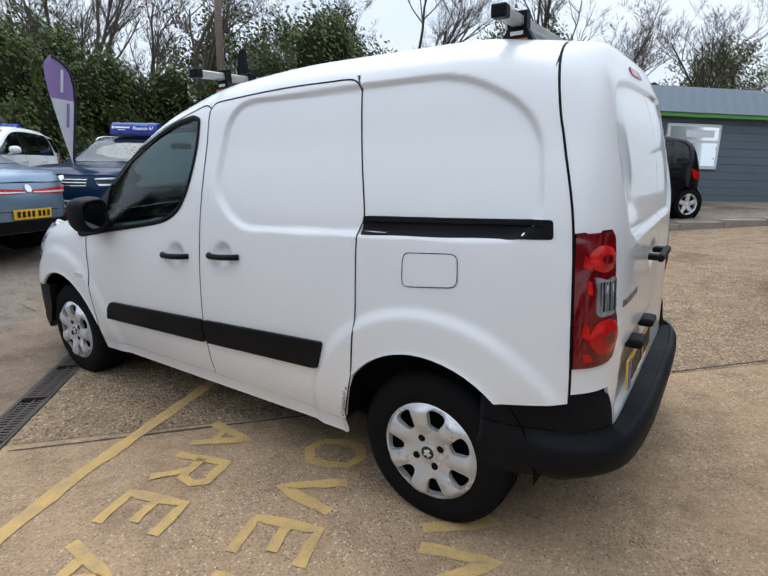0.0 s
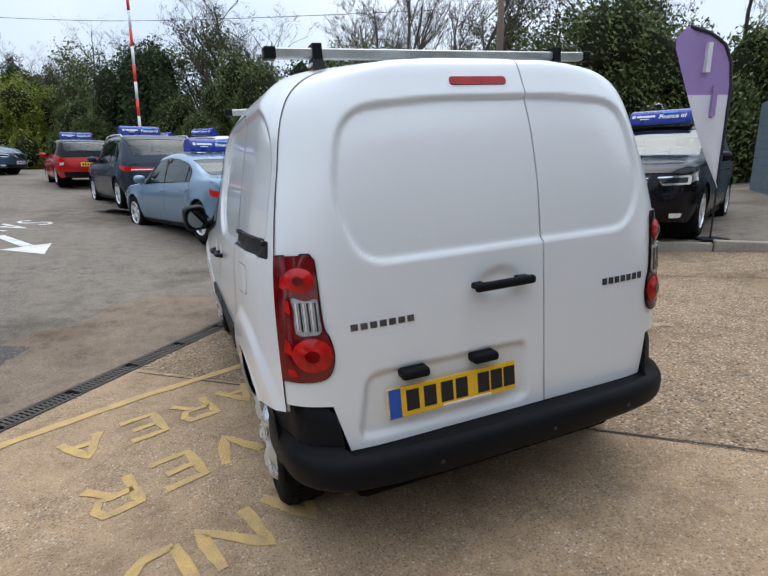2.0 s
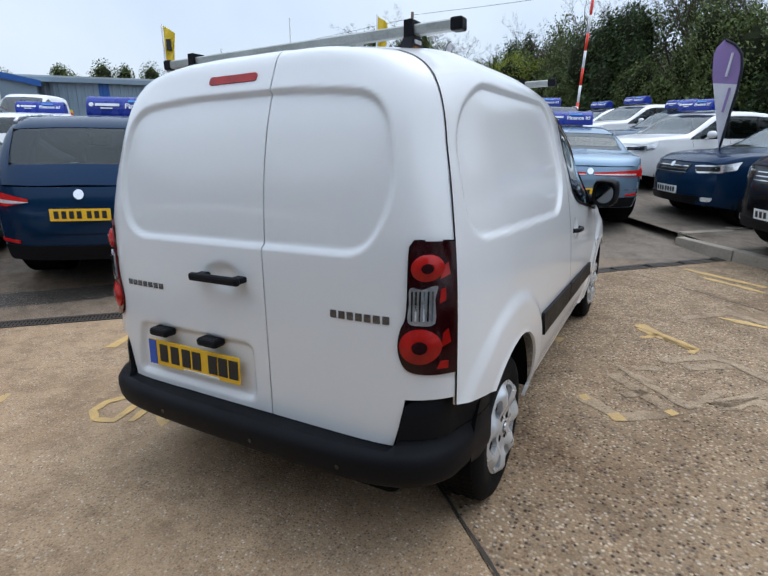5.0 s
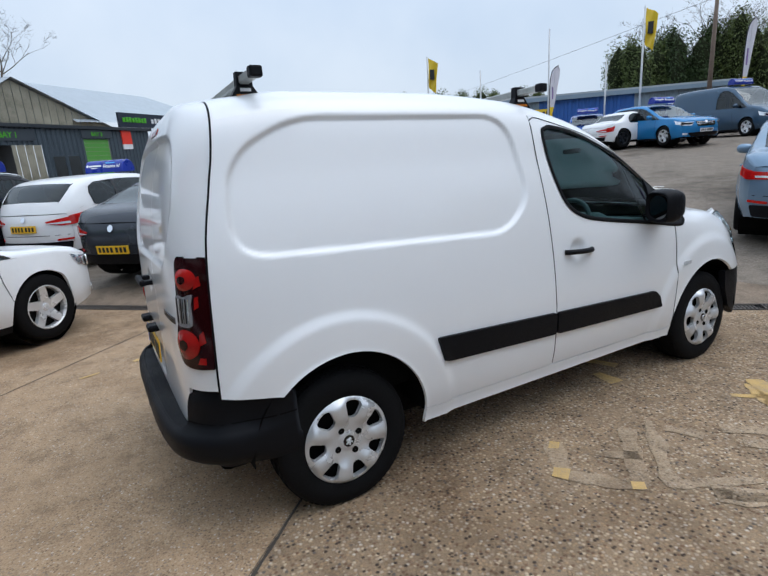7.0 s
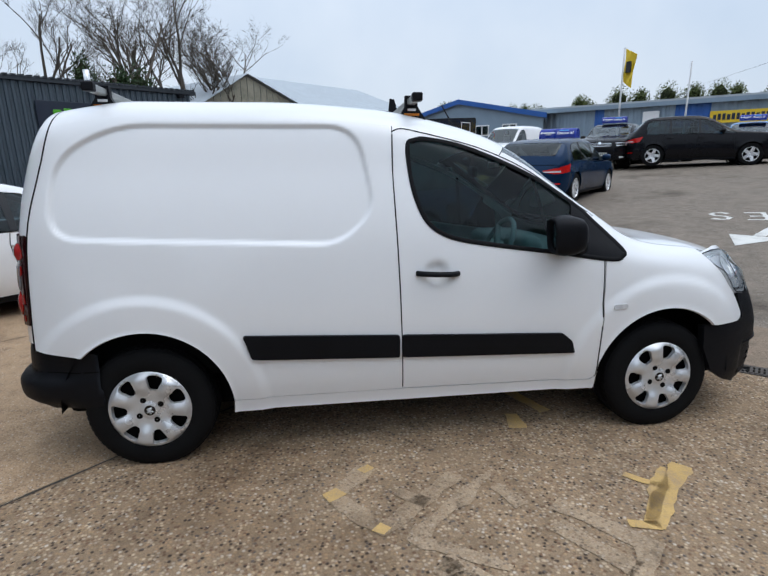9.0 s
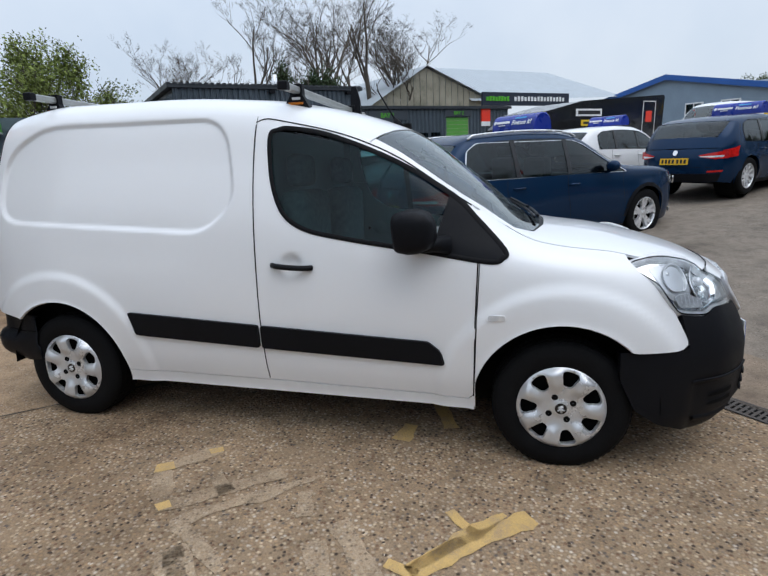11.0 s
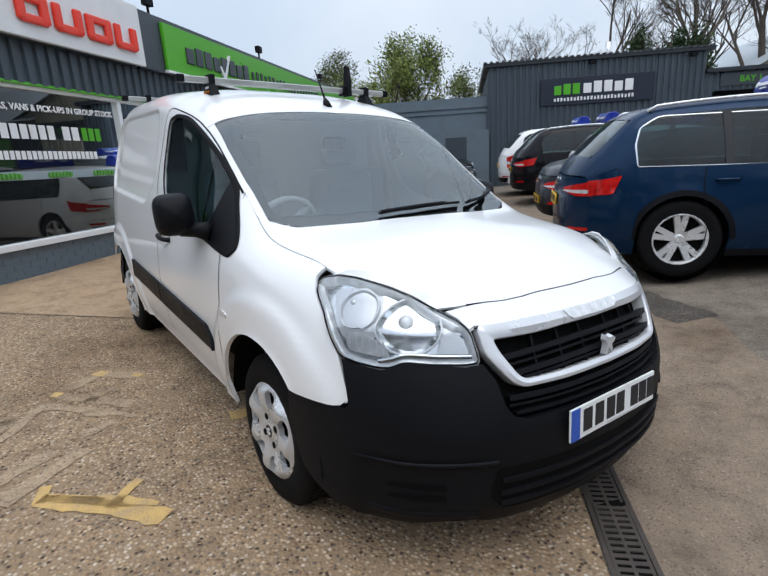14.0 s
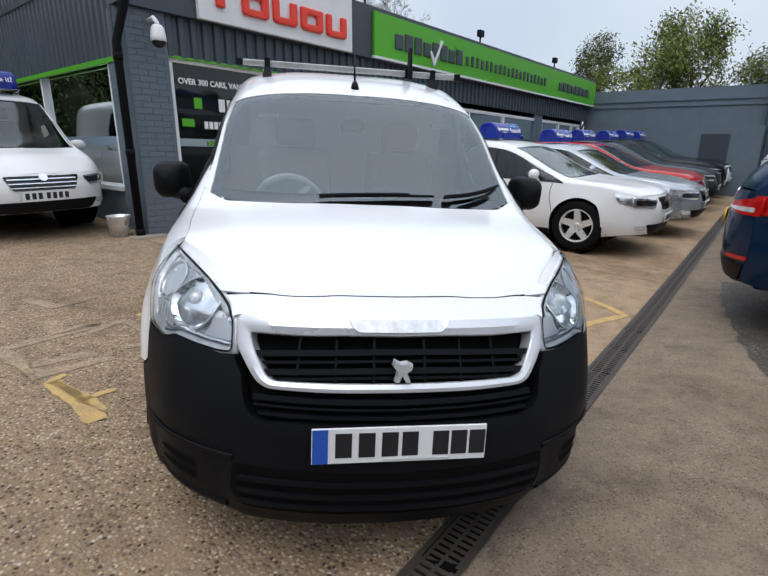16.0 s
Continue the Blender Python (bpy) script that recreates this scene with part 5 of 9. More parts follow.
    nt.links.new(bu.outputs[0], bs.inputs["Normal"])
    return ma


BROWNS = [(0.0, (0.11, 0.075, 0.05)), (0.14, (0.33, 0.225, 0.135)), (0.34, (0.43, 0.315, 0.205)), (0.52, (0.27, 0.175, 0.105)), (0.66, (0.48, 0.38, 0.27)), (0.80, (0.19, 0.165, 0.145)), (0.93, (0.62, 0.57, 0.50))]
PEBBLES = [(0.0, (0.06, 0.041, 0.030)), (0.12, (0.37, 0.25, 0.145)), (0.32, (0.52, 0.40, 0.27)), (0.46, (0.19, 0.113, 0.068)), (0.58, (0.42, 0.33, 0.24)), (0.74, (0.13, 0.105, 0.088)), (0.81, (0.31, 0.21, 0.125)), (0.95, (0.54, 0.46, 0.37))]
GREYS = [(0.0, (0.045, 0.038, 0.032)), (0.2, (0.165, 0.140, 0.116)), (0.5, (0.215, 0.183, 0.150)), (0.72, (0.10, 0.086, 0.072)), (0.93, (0.36, 0.315, 0.26))]
GREYS_WARM = [(0.0, (0.07, 0.055, 0.042)), (0.2, (0.20, 0.155, 0.115)), (0.5, (0.25, 0.195, 0.145)), (0.75, (0.15, 0.115, 0.088)), (0.94, (0.38, 0.31, 0.24))]
M["concrete"] = aggregate("worn_concrete", BROWNS, (0.37, 0.255, 0.155), 95, .7, .9, .5)
M["concrete_coarse"] = aggregate("washed_aggregate_concrete", PEBBLES, (0.275, 0.195, 0.122), 62, .10, .9, 1.0)
M["tarmac"] = aggregate("worn_tarmac", GREYS, (0.205, 0.169, 0.133), 80, .5, .85, .6, (0.48, 0.46, 0.43))
M["edge_concrete"] = aggregate("dirty_edge_concrete", GREYS_WARM, (0.225, 0.170, 0.122), 95, .7, .9, .5)
M["kerb"] = mat("kerb_concrete", (0.30, 0.26, 0.21), 0.85, 0, 0.3, 2, bump=0.3)
M["yellow_line"] = mat("worn_yellow_road_paint", (0.54, 0.355, 0.13), 0.75, 0, 0.25, 9, bump=0.6, bscale=90, dirt=(0.36, 0.255, 0.15))
M["pale_line"] = aggregate("ghost_of_old_paint", PEBBLES, (0.355, 0.265, 0.175), 74, .75, .9, .8)
M["white_line"] = mat("worn_white_road_paint", (0.62, 0.61, 0.57), 0.75, 0, 0.2, 5, bump=0.3, bscale=120, dirt=(0.34, 0.33, 0.31))
M["joint"] = mat("dirty_joint", (0.06, 0.05, 0.04), 0.9, 0, 0.4, 12)
M["iron"] = mat("rusty_drain_iron", (0.075, 0.062, 0.052), 0.65, 0.3, 0.35, 14, bump=0.2)
M["clad"] = mat("grey_blue_cladding", (0.052, 0.070, 0.088), 0.42, 0, 0.12, 2)
M["clad_dark"] = mat("dark_trim_cladding", (0.022, 0.027, 0.034), 0.42, 0, 0.12, 2)
M["fascia"] = mat("dark_slate_fascia", (0.045, 0.055, 0.068), 0.35, 0, 0.05, 1)
M["brick_paint"] = mat("grey_painted_brick", (0.115, 0.15, 0.18), 0.55, 0, 0.14, 3, bump=0.3, bscale=60)
M["green"] = mat("bright_green_sign", (0.085, 0.40, 0.015), 0.35, 0, 0.04, 1)
M["green_door"] = mat("green_shutter", (0.10, 0.33, 0.05), 0.45, 0, 0.08, 3)
M["red_sign"] = mat("red_sign_letter", (0.80, 0.045, 0.02), 0.35, 0, 0.05, 2)
M["white_paint"] = mat("white_paint", (0.75, 0.76, 0.76), 0.4, 0, 0.06, 2)
M["roof_sheet"] = mat("pale_roof_sheet", (0.38, 0.42, 0.45), 0.5, 0.1, 0.15, 1.5)
M["old_sheet"] = mat("stained_fibre_cement", (0.28, 0.26, 0.20), 0.85, 0, 0.3, 1.2, dirt=(0.12, 0.12, 0.08))
M["blue_clad"] = mat("blue_wall_sheet", (0.02, 0.10, 0.36), 0.45, 0, 0.1, 1)
M["pale_clad"] = mat("pale_grey_wall_sheet", (0.22, 0.29, 0.36), 0.5, 0, 0.1, 1)
M["yellow_sign"] = mat("yellow_sign", (0.80, 0.55, 0.02), 0.4, 0, 0.06, 2)
M["navy_print"] = mat("navy_print", (0.012, 0.018, 0.035), 0.4, 0, 0.06, 2)
M["purple"] = mat("purple_flag_cloth", (0.30, 0.20, 0.42), 0.7, 0, 0.08, 3)
M["flag_white"] = mat("white_flag_cloth", (0.66, 0.64, 0.68), 0.7, 0, 0.08, 3)
M["black_cloth"] = mat("black_flag_sleeve", (0.01, 0.012, 0.02), 0.7, 0, 0.08, 3)
M["wood_pole"] = mat("weathered_pole_wood", (0.14, 0.10, 0.075), 0.85, 0, 0.3, 4)
M["tile"] = mat("blue_grey_roof_tile", (0.085, 0.115, 0.145), 0.6, 0, 0.25, 6)
M["pole_white"] = mat("white_pole", (0.6, 0.6, 0.6), 0.5, 0, 0.1, 4)
# floors and walls indoors: the shade of the rooms is put into this near-black
M["room"] = mat("painted_indoor_shade", (0.05, 0.05, 0.05), 0.7, 0, 0.3, 1)


def ground_grid(name, a_list, b_list, material, up, kind):
    verts, faces = [], []
    for a in a_list:
        for b in b_list:
            verts.append(tuple(site(a, b, up)))
    nb = len(b_list)
    for i in range(len(a_list) - 1):
        for j in range(nb - 1):
            faces.append([i * nb + j, (i + 1) * nb + j, (i + 1) * nb + j + 1, i * nb + j + 1])
    ob = link(name, verts, faces, material)
    return tagged(ob, kind=kind)


_far = [-900, -300, -120, -60]
ground = ground_grid("ground", _far + sorted(list(np.linspace(-30, 30, 31)) + [-1.2]) + [60, 120, 300, 900], _far + list(np.linspace(-30, 2, 17)) + [DRAIN] + list(np.linspace(4, 60, 29)) + [120, 300, 900], M["tarmac"], 0, "structure")
tagged(ground, "worn grey tarmac yard rising from the drain", "ground")
apron = ground_grid("pavement", sorted(list(np.linspace(-15.5, .36, 18)) + [-1.2]), list(np.linspace(-12, DRAIN - .09, 14)), M["concrete"], .006, "structure")
slab = ground_grid("pavement_coarse", list(np.linspace(.365, 5.6, 8)), list(np.linspace(-12, DRAIN - .09, 14)), M["concrete_coarse"], .006, "structure")
tagged(slab, "coarse washed-aggregate concrete with worn paint remnants", "pavement")
tagged(apron, "brown washed-aggregate concrete apron with yellow lettering", "pavement")
side_lot = ground_grid("pavement_raised", list(np.linspace(5.72, 20, 8)), list(np.linspace(-16, 10, 26)), M["tarmac"], .12, "structure")
tagged(side_lot, "raised tarmac parking behind the kerb", "pavement")


_v, _f = [], []
for _k in range(64):
    _a = -12 + 16.5 * _k / 63
    _o = 1.0 + .30 * math.sin(_a * 1.7) + .16 * math.sin(_a * 4.3 + 1) + .07 * math.sin(_a * 11)
    _o *= min(1.0, (4.6 - _a) / 1.5)
    for _b in (.088, .088 + _o * .5, .088 + _o):
        _v.append(tuple(site(_a, DRAIN + _b, .005)))
for _k in range(63):
    for _j in (0, 1):
        _f.append([_k * 3 + _j, _k * 3 + 3 + _j, _k * 3 + 4 + _j, _k * 3 + 1 + _j])
verge = tagged(link("pavement_edge", _v, _f, M["edge_concrete"]), kind="structure")
tagged(verge, "brown concrete edge strip along the drain", "pavement")


def strip(name, line, width, material, parent, up=.009, closed=False, ragged=0.0, label=""):
    """A painted or inlaid strip along points of the site, lying on the ground."""
    pts = [Vector(p) for p in line]
    fine = []
    for p, q in zip(pts, pts[1:] + ([pts[0]] if closed else [])):
        n = max(1, int((q - p).length / .045))
        fine += [p + (q - p) * (k / n) for k in range(n)]
    if not closed:
        fine.append(pts[-1])
    rnd = random.Random(len(fine) * 7 + int(fine[0].x * 100))
    verts, faces = [], []
    m = len(fine)
    for k in range(m):
        t = (fine[(k + 1) % m if closed else min(k + 1, m - 1)] - fine[k - 1 if closed or k else 0]).normalized()
        s = Vector((-t.y, t.x))
        swell = 1 + ragged * .8 * math.sin(k * .83 + m) if ragged < .45 else 1.0
        if ragged >= .25 and not closed:
            swell *= min(1.0, .45 + .22 * min(k, m - 1 - k))
        for w in (-1, 1):
            q = fine[k] + s * w * (width / 2 * swell * (1 + ragged * rnd.uniform(-1, 1)))
            verts.append(tuple(site(q.x, q.y, up)))
    for k in range(m if closed else m - 1):
        j = (k + 1) % m
        faces.append([2 * k, 2 * j, 2 * j + 1, 2 * k + 1])
    ob = link(name, verts, faces, material, parent, label)
    return ob


def to_site(x, y):
    return (DIR.x * x + DIR.y * y, OUT.x * x + OUT.y * y)


# joints of the concrete
strip("joint", [(.42, -3.0), (.30, 2.55)], .014, M["joint"], apron, .0085, False, .5)
strip("joint", [(-2.4, -2.8), (-2.5, 2.55)], .012, M["joint"], apron, .0085, False, .5)
strip("joint", [(4.1, -6), (4.0, 2.55)], .012, M["joint"], apron, .0085, False, .5)
# yellow bay lines
strip("bay_line", [to_site(-2.30, .28), to_site(-2.36, .42), to_site(-2.49, .86), to_site(-2.51, 1.06), to_site(-2.00, 1.288), to_site(-1.546, 1.479), to_site(-.72, 1.735), to_site(.6, 2.2)], .08, M["yellow_line"], apron, .010, False, .12, "worn yellow bay line")
TX = Vector((-.952, -.306))
UPX = Vector((.306, -.952))
STROKES = {
    "A": [[(0, 0), (.5, 1), (1, 0)], [(.22, .38), (.78, .38)]],
    "R": [[(0, 0), (0, 1), (.75, 1), (.9, .78), (.75, .52), (0, .52)], [(.45, .52), (.95, 0)]],
    "E": [[(.95, 0), (0, 0), (0, 1), (.95, 1)], [(0, .52), (.75, .52)]],
    "O": [[(.1, .15), (0, .5), (.1, .85), (.5, 1), (.9, .85), (1, .5), (.9, .15), (.5, 0), (.1, .15)]],
    "V": [[(0, 1), (.5, 0), (1, 1)]],
    "H": [[(0, 0), (0, 1)], [(1, 0), (1, 1)], [(0, .5), (1, .5)]],
    "N": [[(0, 0), (0, 1), (1, 0), (1, 1)]],
    "D": [[(0, 0), (0, 1), (.6, 1), (1, .7), (1, .3), (.6, 0), (0, 0)]],
    "S": [[(.95, .85), (.6, 1), (.2, .95), (.05, .75), (.25, .55), (.75, .45), (.95, .25), (.75, .05), (.4, 0), (.05, .15)]],
    "L": [[(0, 1), (0, 0), (.9, 0)]],
}


def painted(ch, x, y, tx, up, wide, tall, stroke, material, parent, z=.010, label="", conv=to_site):
    """One stencilled letter on the ground; x, y is its lower left corner."""
    obs = []
    for line in STROKES[ch]:
        pts = []
        for u, v in line:
            p = Vector((x, y)) + tx * (u * wide) + up * (v * tall)
            pts.append(conv(p.x, p.y))
        obs.append((pts, stroke))
    made = None
    for k, (pts, w) in enumerate(obs):
        ob = strip("painted_letter" if k == 0 else "letter_stroke", pts, w, material, parent if made is None else made, z + k * .0006, False, .18, label if k == 0 else "")
        made = made or ob
    return made


for word, cx, cy, sx, sy in (("AREA", -.845, 1.355, -.292, -.094), ("OVER", -.658, .77, -.290, -.093), ("HAND", -.455, .155, -.283, -.103)):
    for k, ch in enumerate(word):
        painted(ch, cx + sx * k, cy + sy * k, TX, UPX, .20, .275, .05, M["yellow_line"], apron, .010, "worn yellow letter painted on the concrete")
# old worn marks beside the van
for pts, w in (([(1.05, 1.06), (1.27, .88), (1.53, 1.07), (1.18, 1.47)], .085), ([(1.27, 1.17), (1.38, 1.29)], .08), ([(1.30, 1.63), (1.46, 1.69)], .08), ([(1.46, 1.84), (1.77, 2.09), (2.15, 1.72), (1.73, 1.27)], .09), ([(1.60, 1.78), (1.88, 1.96)], .09), ([(1.585, 2.93), (1.975, 3.28), (2.32, 2.90)], .09), ([(1.75, 1.25), (1.95, 1.45), (2.1, 1.2)], .09), ([(2.24, 2.22), (2.52, 1.96)], .09), ([(2.0, .6), (2.2, .9), (2.5, .7)], .09)):
    strip("old_mark", [to_site(*p) for p in pts], w, M["pale_line"], apron, .0095, False, .2)
for pts, w in (([(1.275, 2.60), (1.42, 2.42), (1.665, 2.17)], .085), ([(1.30, 2.27), (1.36, 2.32), (1.44, 2.41)], .05), ([(1.67, 2.20), (1.635, 2.08)], .055), ([(.60, 1.98), (.78, 1.95)], .09), ([(1.05, 1.03), (1.09, 1.06)], .06), ([(1.29, .90), (1.23, .86)], .08), ([(1.50, 1.05), (1.54, 1.09)], .055), ([(2.19, 2.50), (2.26, 2.52)], .06), ([(2.30, 3.55), (2.35, 3.56)], .06), ([(1.64, 5.02), (2.36, 4.39)], .08)):
    strip("paint_remnant", [to_site(*p) for p in pts], w, M["yellow_line"], apron, .0105, False, .2, "remnant of yellow paint")
for pts in ([(4.55, 2.05), (4.57, 1.3)], [(3.5, .88), (3.68, .42)], [(2.66, .87), (2.70, .38)], [(4.63, .98), (4.64, .80)], [(-1.86, 1.12), (-1.93, .95)], [(-2.03, .68), (-2.09, .54)]):
    strip("paint_remnant", pts, .07, M["yellow_line"], apron, .0105, False, .3, "remnant of yellow paint")
for pts in ([(2.0, .33), (1.97, -.28), (2.35, -.2)], [(2.83, -.2), (3.1, -.6), (3.4, -.2)], [(3.3, .1), (3.7, -.4)]):
    strip("old_mark", pts, .07, M["pale_line"], apron, .0095, False, .35)
# dark strip: wet tarmac with the SUV's shadow painted into its colour
M["damp_shadow"] = aggregate("damp_shadowed_tarmac", GREYS, (0.065, 0.055, 0.046), 80, .5, .6, .6)
strip("damp_and_shadow", [(-2.9, 3.30), (-2.0, 3.36), (-1.2, 3.50), (-.4, 3.66), (.2, 3.9)], .40, M["damp_shadow"], ground, .0075, False, .07, "dark wet patch with the SUV's shadow painted in")
# white words on the tarmac
for k, ch in enumerate("SALES"):
    o = Vector((4.24, 9.90)) + Vector((-.507, -.073)) * k
    painted(ch, o.x, o.y, Vector((-.988, -.15)), Vector((.15, -.988)), .30, .70, .075, M["white_line"], ground, .006, "white letter on the tarmac", conv=lambda x, y: (x, y))
strip("arrow_shaft", [(3.02, 8.75), (2.76, 7.60)], .16, M["white_line"], ground, .006, False, .05, "white arrow on the tarmac")
bm = bmesh.new()
bm.faces.new([bm.verts.new(site(a, b, .007)) for a, b in ((2.38, 7.66), (2.52, 6.86), (3.08, 7.50))])
part("arrow_head", bm, M["white_line"], ground)

# drain channel: grating pieces near the van are parts of their own
drain = thing("drain_channel", Matrix(), "long slotted iron drain grating between concrete and tarmac", "drain", kind="structure")
bm = bmesh.new()
for a0, a1 in ((-15, -1.2), (-1.2, 12)):
    for b0, b1 in ((DRAIN - .085, DRAIN - .066), (DRAIN + .066, DRAIN + .085)):
        vs = [site(a0, b0, .012), site(a1, b0, .012), site(a1, b1, .012), site(a0, b1, .012)]
        f = bm.faces.new([bm.verts.new(v) for v in vs])
part("frame_rail", bm, M["iron"], drain)
bm = bmesh.new()
for a0, a1 in ((-15, -1.2), (-1.2, 12)):
    bm.faces.new([bm.verts.new(site(a, DRAIN + b, .004)) for a, b in ((a0, -.07), (a1, -.07), (a1, .07), (a0, .07))])
part("channel", bm, M["dark"], drain)
bm = bmesh.new()
unit = bmesh.new()
for k in range(16):
    x = -.235 + .0314 * k
    box(unit, (x - .0085, -.062, -.006), (x + .0085, .062, .007))
box(unit, (-.25, -.064, -.006), (.25, -.052, .0075))
box(unit, (-.25, .052, -.006), (.25, .064, .0075))
box(unit, (-.25, -.006, -.006), (.25, .006, .0075))
grate_me = bpy.data.meshes.new("grating")
unit.to_mesh(grate_me)
unit.free()
grate_me.materials.append(M["iron"])
for k in range(52):
    a = -14.5 + .505 * k
    g = new("grating", grate_me)
    g.parent = drain
    g.matrix_basis = turned(a, DRAIN, .006)

# kerb stones
kerb = thing("kerb", Matrix(), "weathered concrete kerb stones along the raised parking", "kerb", kind="structure")
unit = bmesh.new()
box(unit, (-.075, -.45, -.12), (.075, .45, .13), .012)
stone_me = bpy.data.meshes.new("kerb_stone")
unit.to_mesh(stone_me)
unit.free()
stone_me.materials.append(M["kerb"])
for k in range(14):
    b = 3.0 - .915 * k
    s = new("kerb_stone", stone_me)
    s.parent = kerb
    s.matrix_basis = turned(5.64, b, 0, .6 * math.sin(k * 3.1))
for k in range(8):
    s = new("kerb_stone", stone_me)
    s.parent = kerb
    s.matrix_basis = turned(6.2 + .915 * k, 3.52 + .05 * k, 0, 90)


# ---- buildings
def corrugated(name, x0, x1, z0, z1, m, material, parent, pitch=.20, deep=.03, label=""):
    """A sheet with upright ribs, facing +y of m."""
    verts, faces = [], []
    n = int((x1 - x0) / pitch)
    prof = []
    for k in range(n + 1):
        x = x0 + (x1 - x0) * k / max(1, n)
        p = (x1 - x0) / max(1, n)
        prof += [(x, 0), (x + p * .32, 0), (x + p * .42, deep), (x + p * .82, deep), (x + p * .98, 0)]
    prof = [q for q in prof if q[0] <= x1 + 1e-6]
    for x, y in prof:
        verts += [tuple(m @ Vector((x, y, z0))), tuple(m @ Vector((x, y, z1)))]
    for k in range(len(prof) - 1):
        faces.append([2 * k, 2 * k + 2, 2 * k + 3, 2 * k + 1][::-1])
    ob = link(name, verts, faces, material, parent, label, smooth=False)
    return ob


def block(name, lo, hi, m, material, parent, label="", bevel=0.0):
    bm = bmesh.new()
    box(bm, lo, hi, bevel)
    bmesh.ops.transform(bm, matrix=m, verts=bm.verts)
    return part(name, bm, material, parent, label)


def pseudo_word(x0, x1, z, h, n, y, m, material, parent, gap=.22, name="sign_shape", sink=0.0):
    """A name on a sign as a row of plain rounded blocks."""
    w = (x1 - x0) / n
    for k in range(n):
        hh = h * (1.0 if k % 3 else .86)
        block(name, (x0 + w * k, y, z - h / 2), (x0 + w * (k + 1 - gap), y + .03, z - h / 2 + hh), m, material, parent, "", min(w, h) * .12)


# showroom: x along its front from the corner pier, y outwards, heights fall with the ground
SHOW = Matrix(((-0.75359, -0.65734, 0, 2.3402), (-0.65734, 0.75359, 0, -2.0872), (-0.024, 0, 1, 0), (0, 0, 0, 1)))
showroom = thing("showroom", Matrix(), "grey showroom with green and white signs over dark windows", "building", kind="structure")
S = showroom
block("roof", (-.05, -9, 3.35), (15.6, -.06, 3.45), SHOW, M["clad_dark"], S)
block("wall", (0, -9, -.6), (15.6, -8.8, 3.4), SHOW, M["brick_paint"], S)
block("wall", (15.4, -8.8, -.6), (15.6, -.2, 3.4), SHOW, M["brick_paint"], S)
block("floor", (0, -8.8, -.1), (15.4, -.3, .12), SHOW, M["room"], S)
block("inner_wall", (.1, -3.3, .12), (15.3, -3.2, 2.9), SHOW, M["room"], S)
front_sill = block("sill_wall", (.5, -.25, -.6), (3.25, -.02, .50), SHOW, M["brick_paint"], S)
block("sill_wall", (4.75, -.25, -.6), (15.4, -.02, .50), SHOW, M["brick_paint"], S)
block("window_sill", (.52, -.06, .50), (3.25, .05, .575), SHOW, M["white_paint"], S, "white window sill", .008)
pane = block("window_pane", (.56, -.07, .575), (3.18, -.06, 2.36), SHOW, M["shop_glass"], S, "dark reflecting shop window")
for x0, x1, z0, z1 in ((.52, .58, .57, 2.38), (3.17, 3.25, .10, 2.38), (.52, 4.7, 2.34, 2.39), (3.95, 4.0, .1, 2.34), (4.66, 4.76, .1, 2.38)):
    block("window_frame", (x0, -.10, z0), (x1, -.01, z1), SHOW, M["white_paint"], S, "white frame", .006)
block("window_pane", (3.25, -.07, 2.02), (3.95, -.06, 2.34), SHOW, M["shop_glass"], S)
block("window_pane", (4.0, -.07, .12), (4.66, -.06, 2.34), SHOW, M["shop_glass"], S)
# open white door leaf
DOOR = SHOW @ Matrix.Translation((3.98, .02, 0)) @ Matrix.Rotation(radians(62), 4, "Z")
leaf = block("door_leaf", (0, -.02, .14), (.07, .02, 2.12), DOOR, M["white_paint"], S, "open white glazed door", .005)
for lo, hi in (((.70, -.02, .14), (.77, .02, 2.12)), ((.07, -.02, .14), (.70, .02, .26)), ((.07, -.02, 2.02), (.70, .02, 2.12)), ((.07, -.02, .98), (.70, .02, 1.10))):
    block("door_rail", lo, hi, DOOR, M["white_paint"], leaf)
block("door_pane", (.07, -.005, .26), (.70, .005, 2.02), DOOR, M["window"], leaf)
# long window strip
block("window_pane", (4.76, -.07, .50), (14.9, -.06, 2.25), SHOW, M["shop_glass"], S, "dark showroom windows")
for x in (6.2, 7.9, 9.6, 11.75, 11.95, 13.2, 14.3, 14.9):
    block("window_frame", (x - .035, -.09, .5), (x + .035, -.02, 2.28), SHOW, M["white_paint"], S, "", .005)
block("window_frame", (4.76, -.09, 2.22), (14.9, -.02, 2.29), SHOW, M["white_paint"], S)
block("wall_panel", (11.4, -.10, .0), (11.95, -.015, 2.6), SHOW, M["brick_paint"], S)
corrugated("cladding", .45, 15.5, 2.40, 2.90, SHOW, M["clad"], S, .17, .035)
block("green_trim", (.5, -.02, 2.385), (4.75, .03, 2.415), SHOW, M["green"], S, "thin green trim")
block("fascia", (-.1, -.12, 2.88), (15.55, .13, 3.72), SHOW, M["fascia"], S, "dark slate fascia")
board = block("sign_board", (.90, .13, 2.88), (3.72, .20, 3.72), SHOW, M["white_paint"], S, "white sign board with red shapes", .01)
w5 = (3.62 - 1.02) / 5
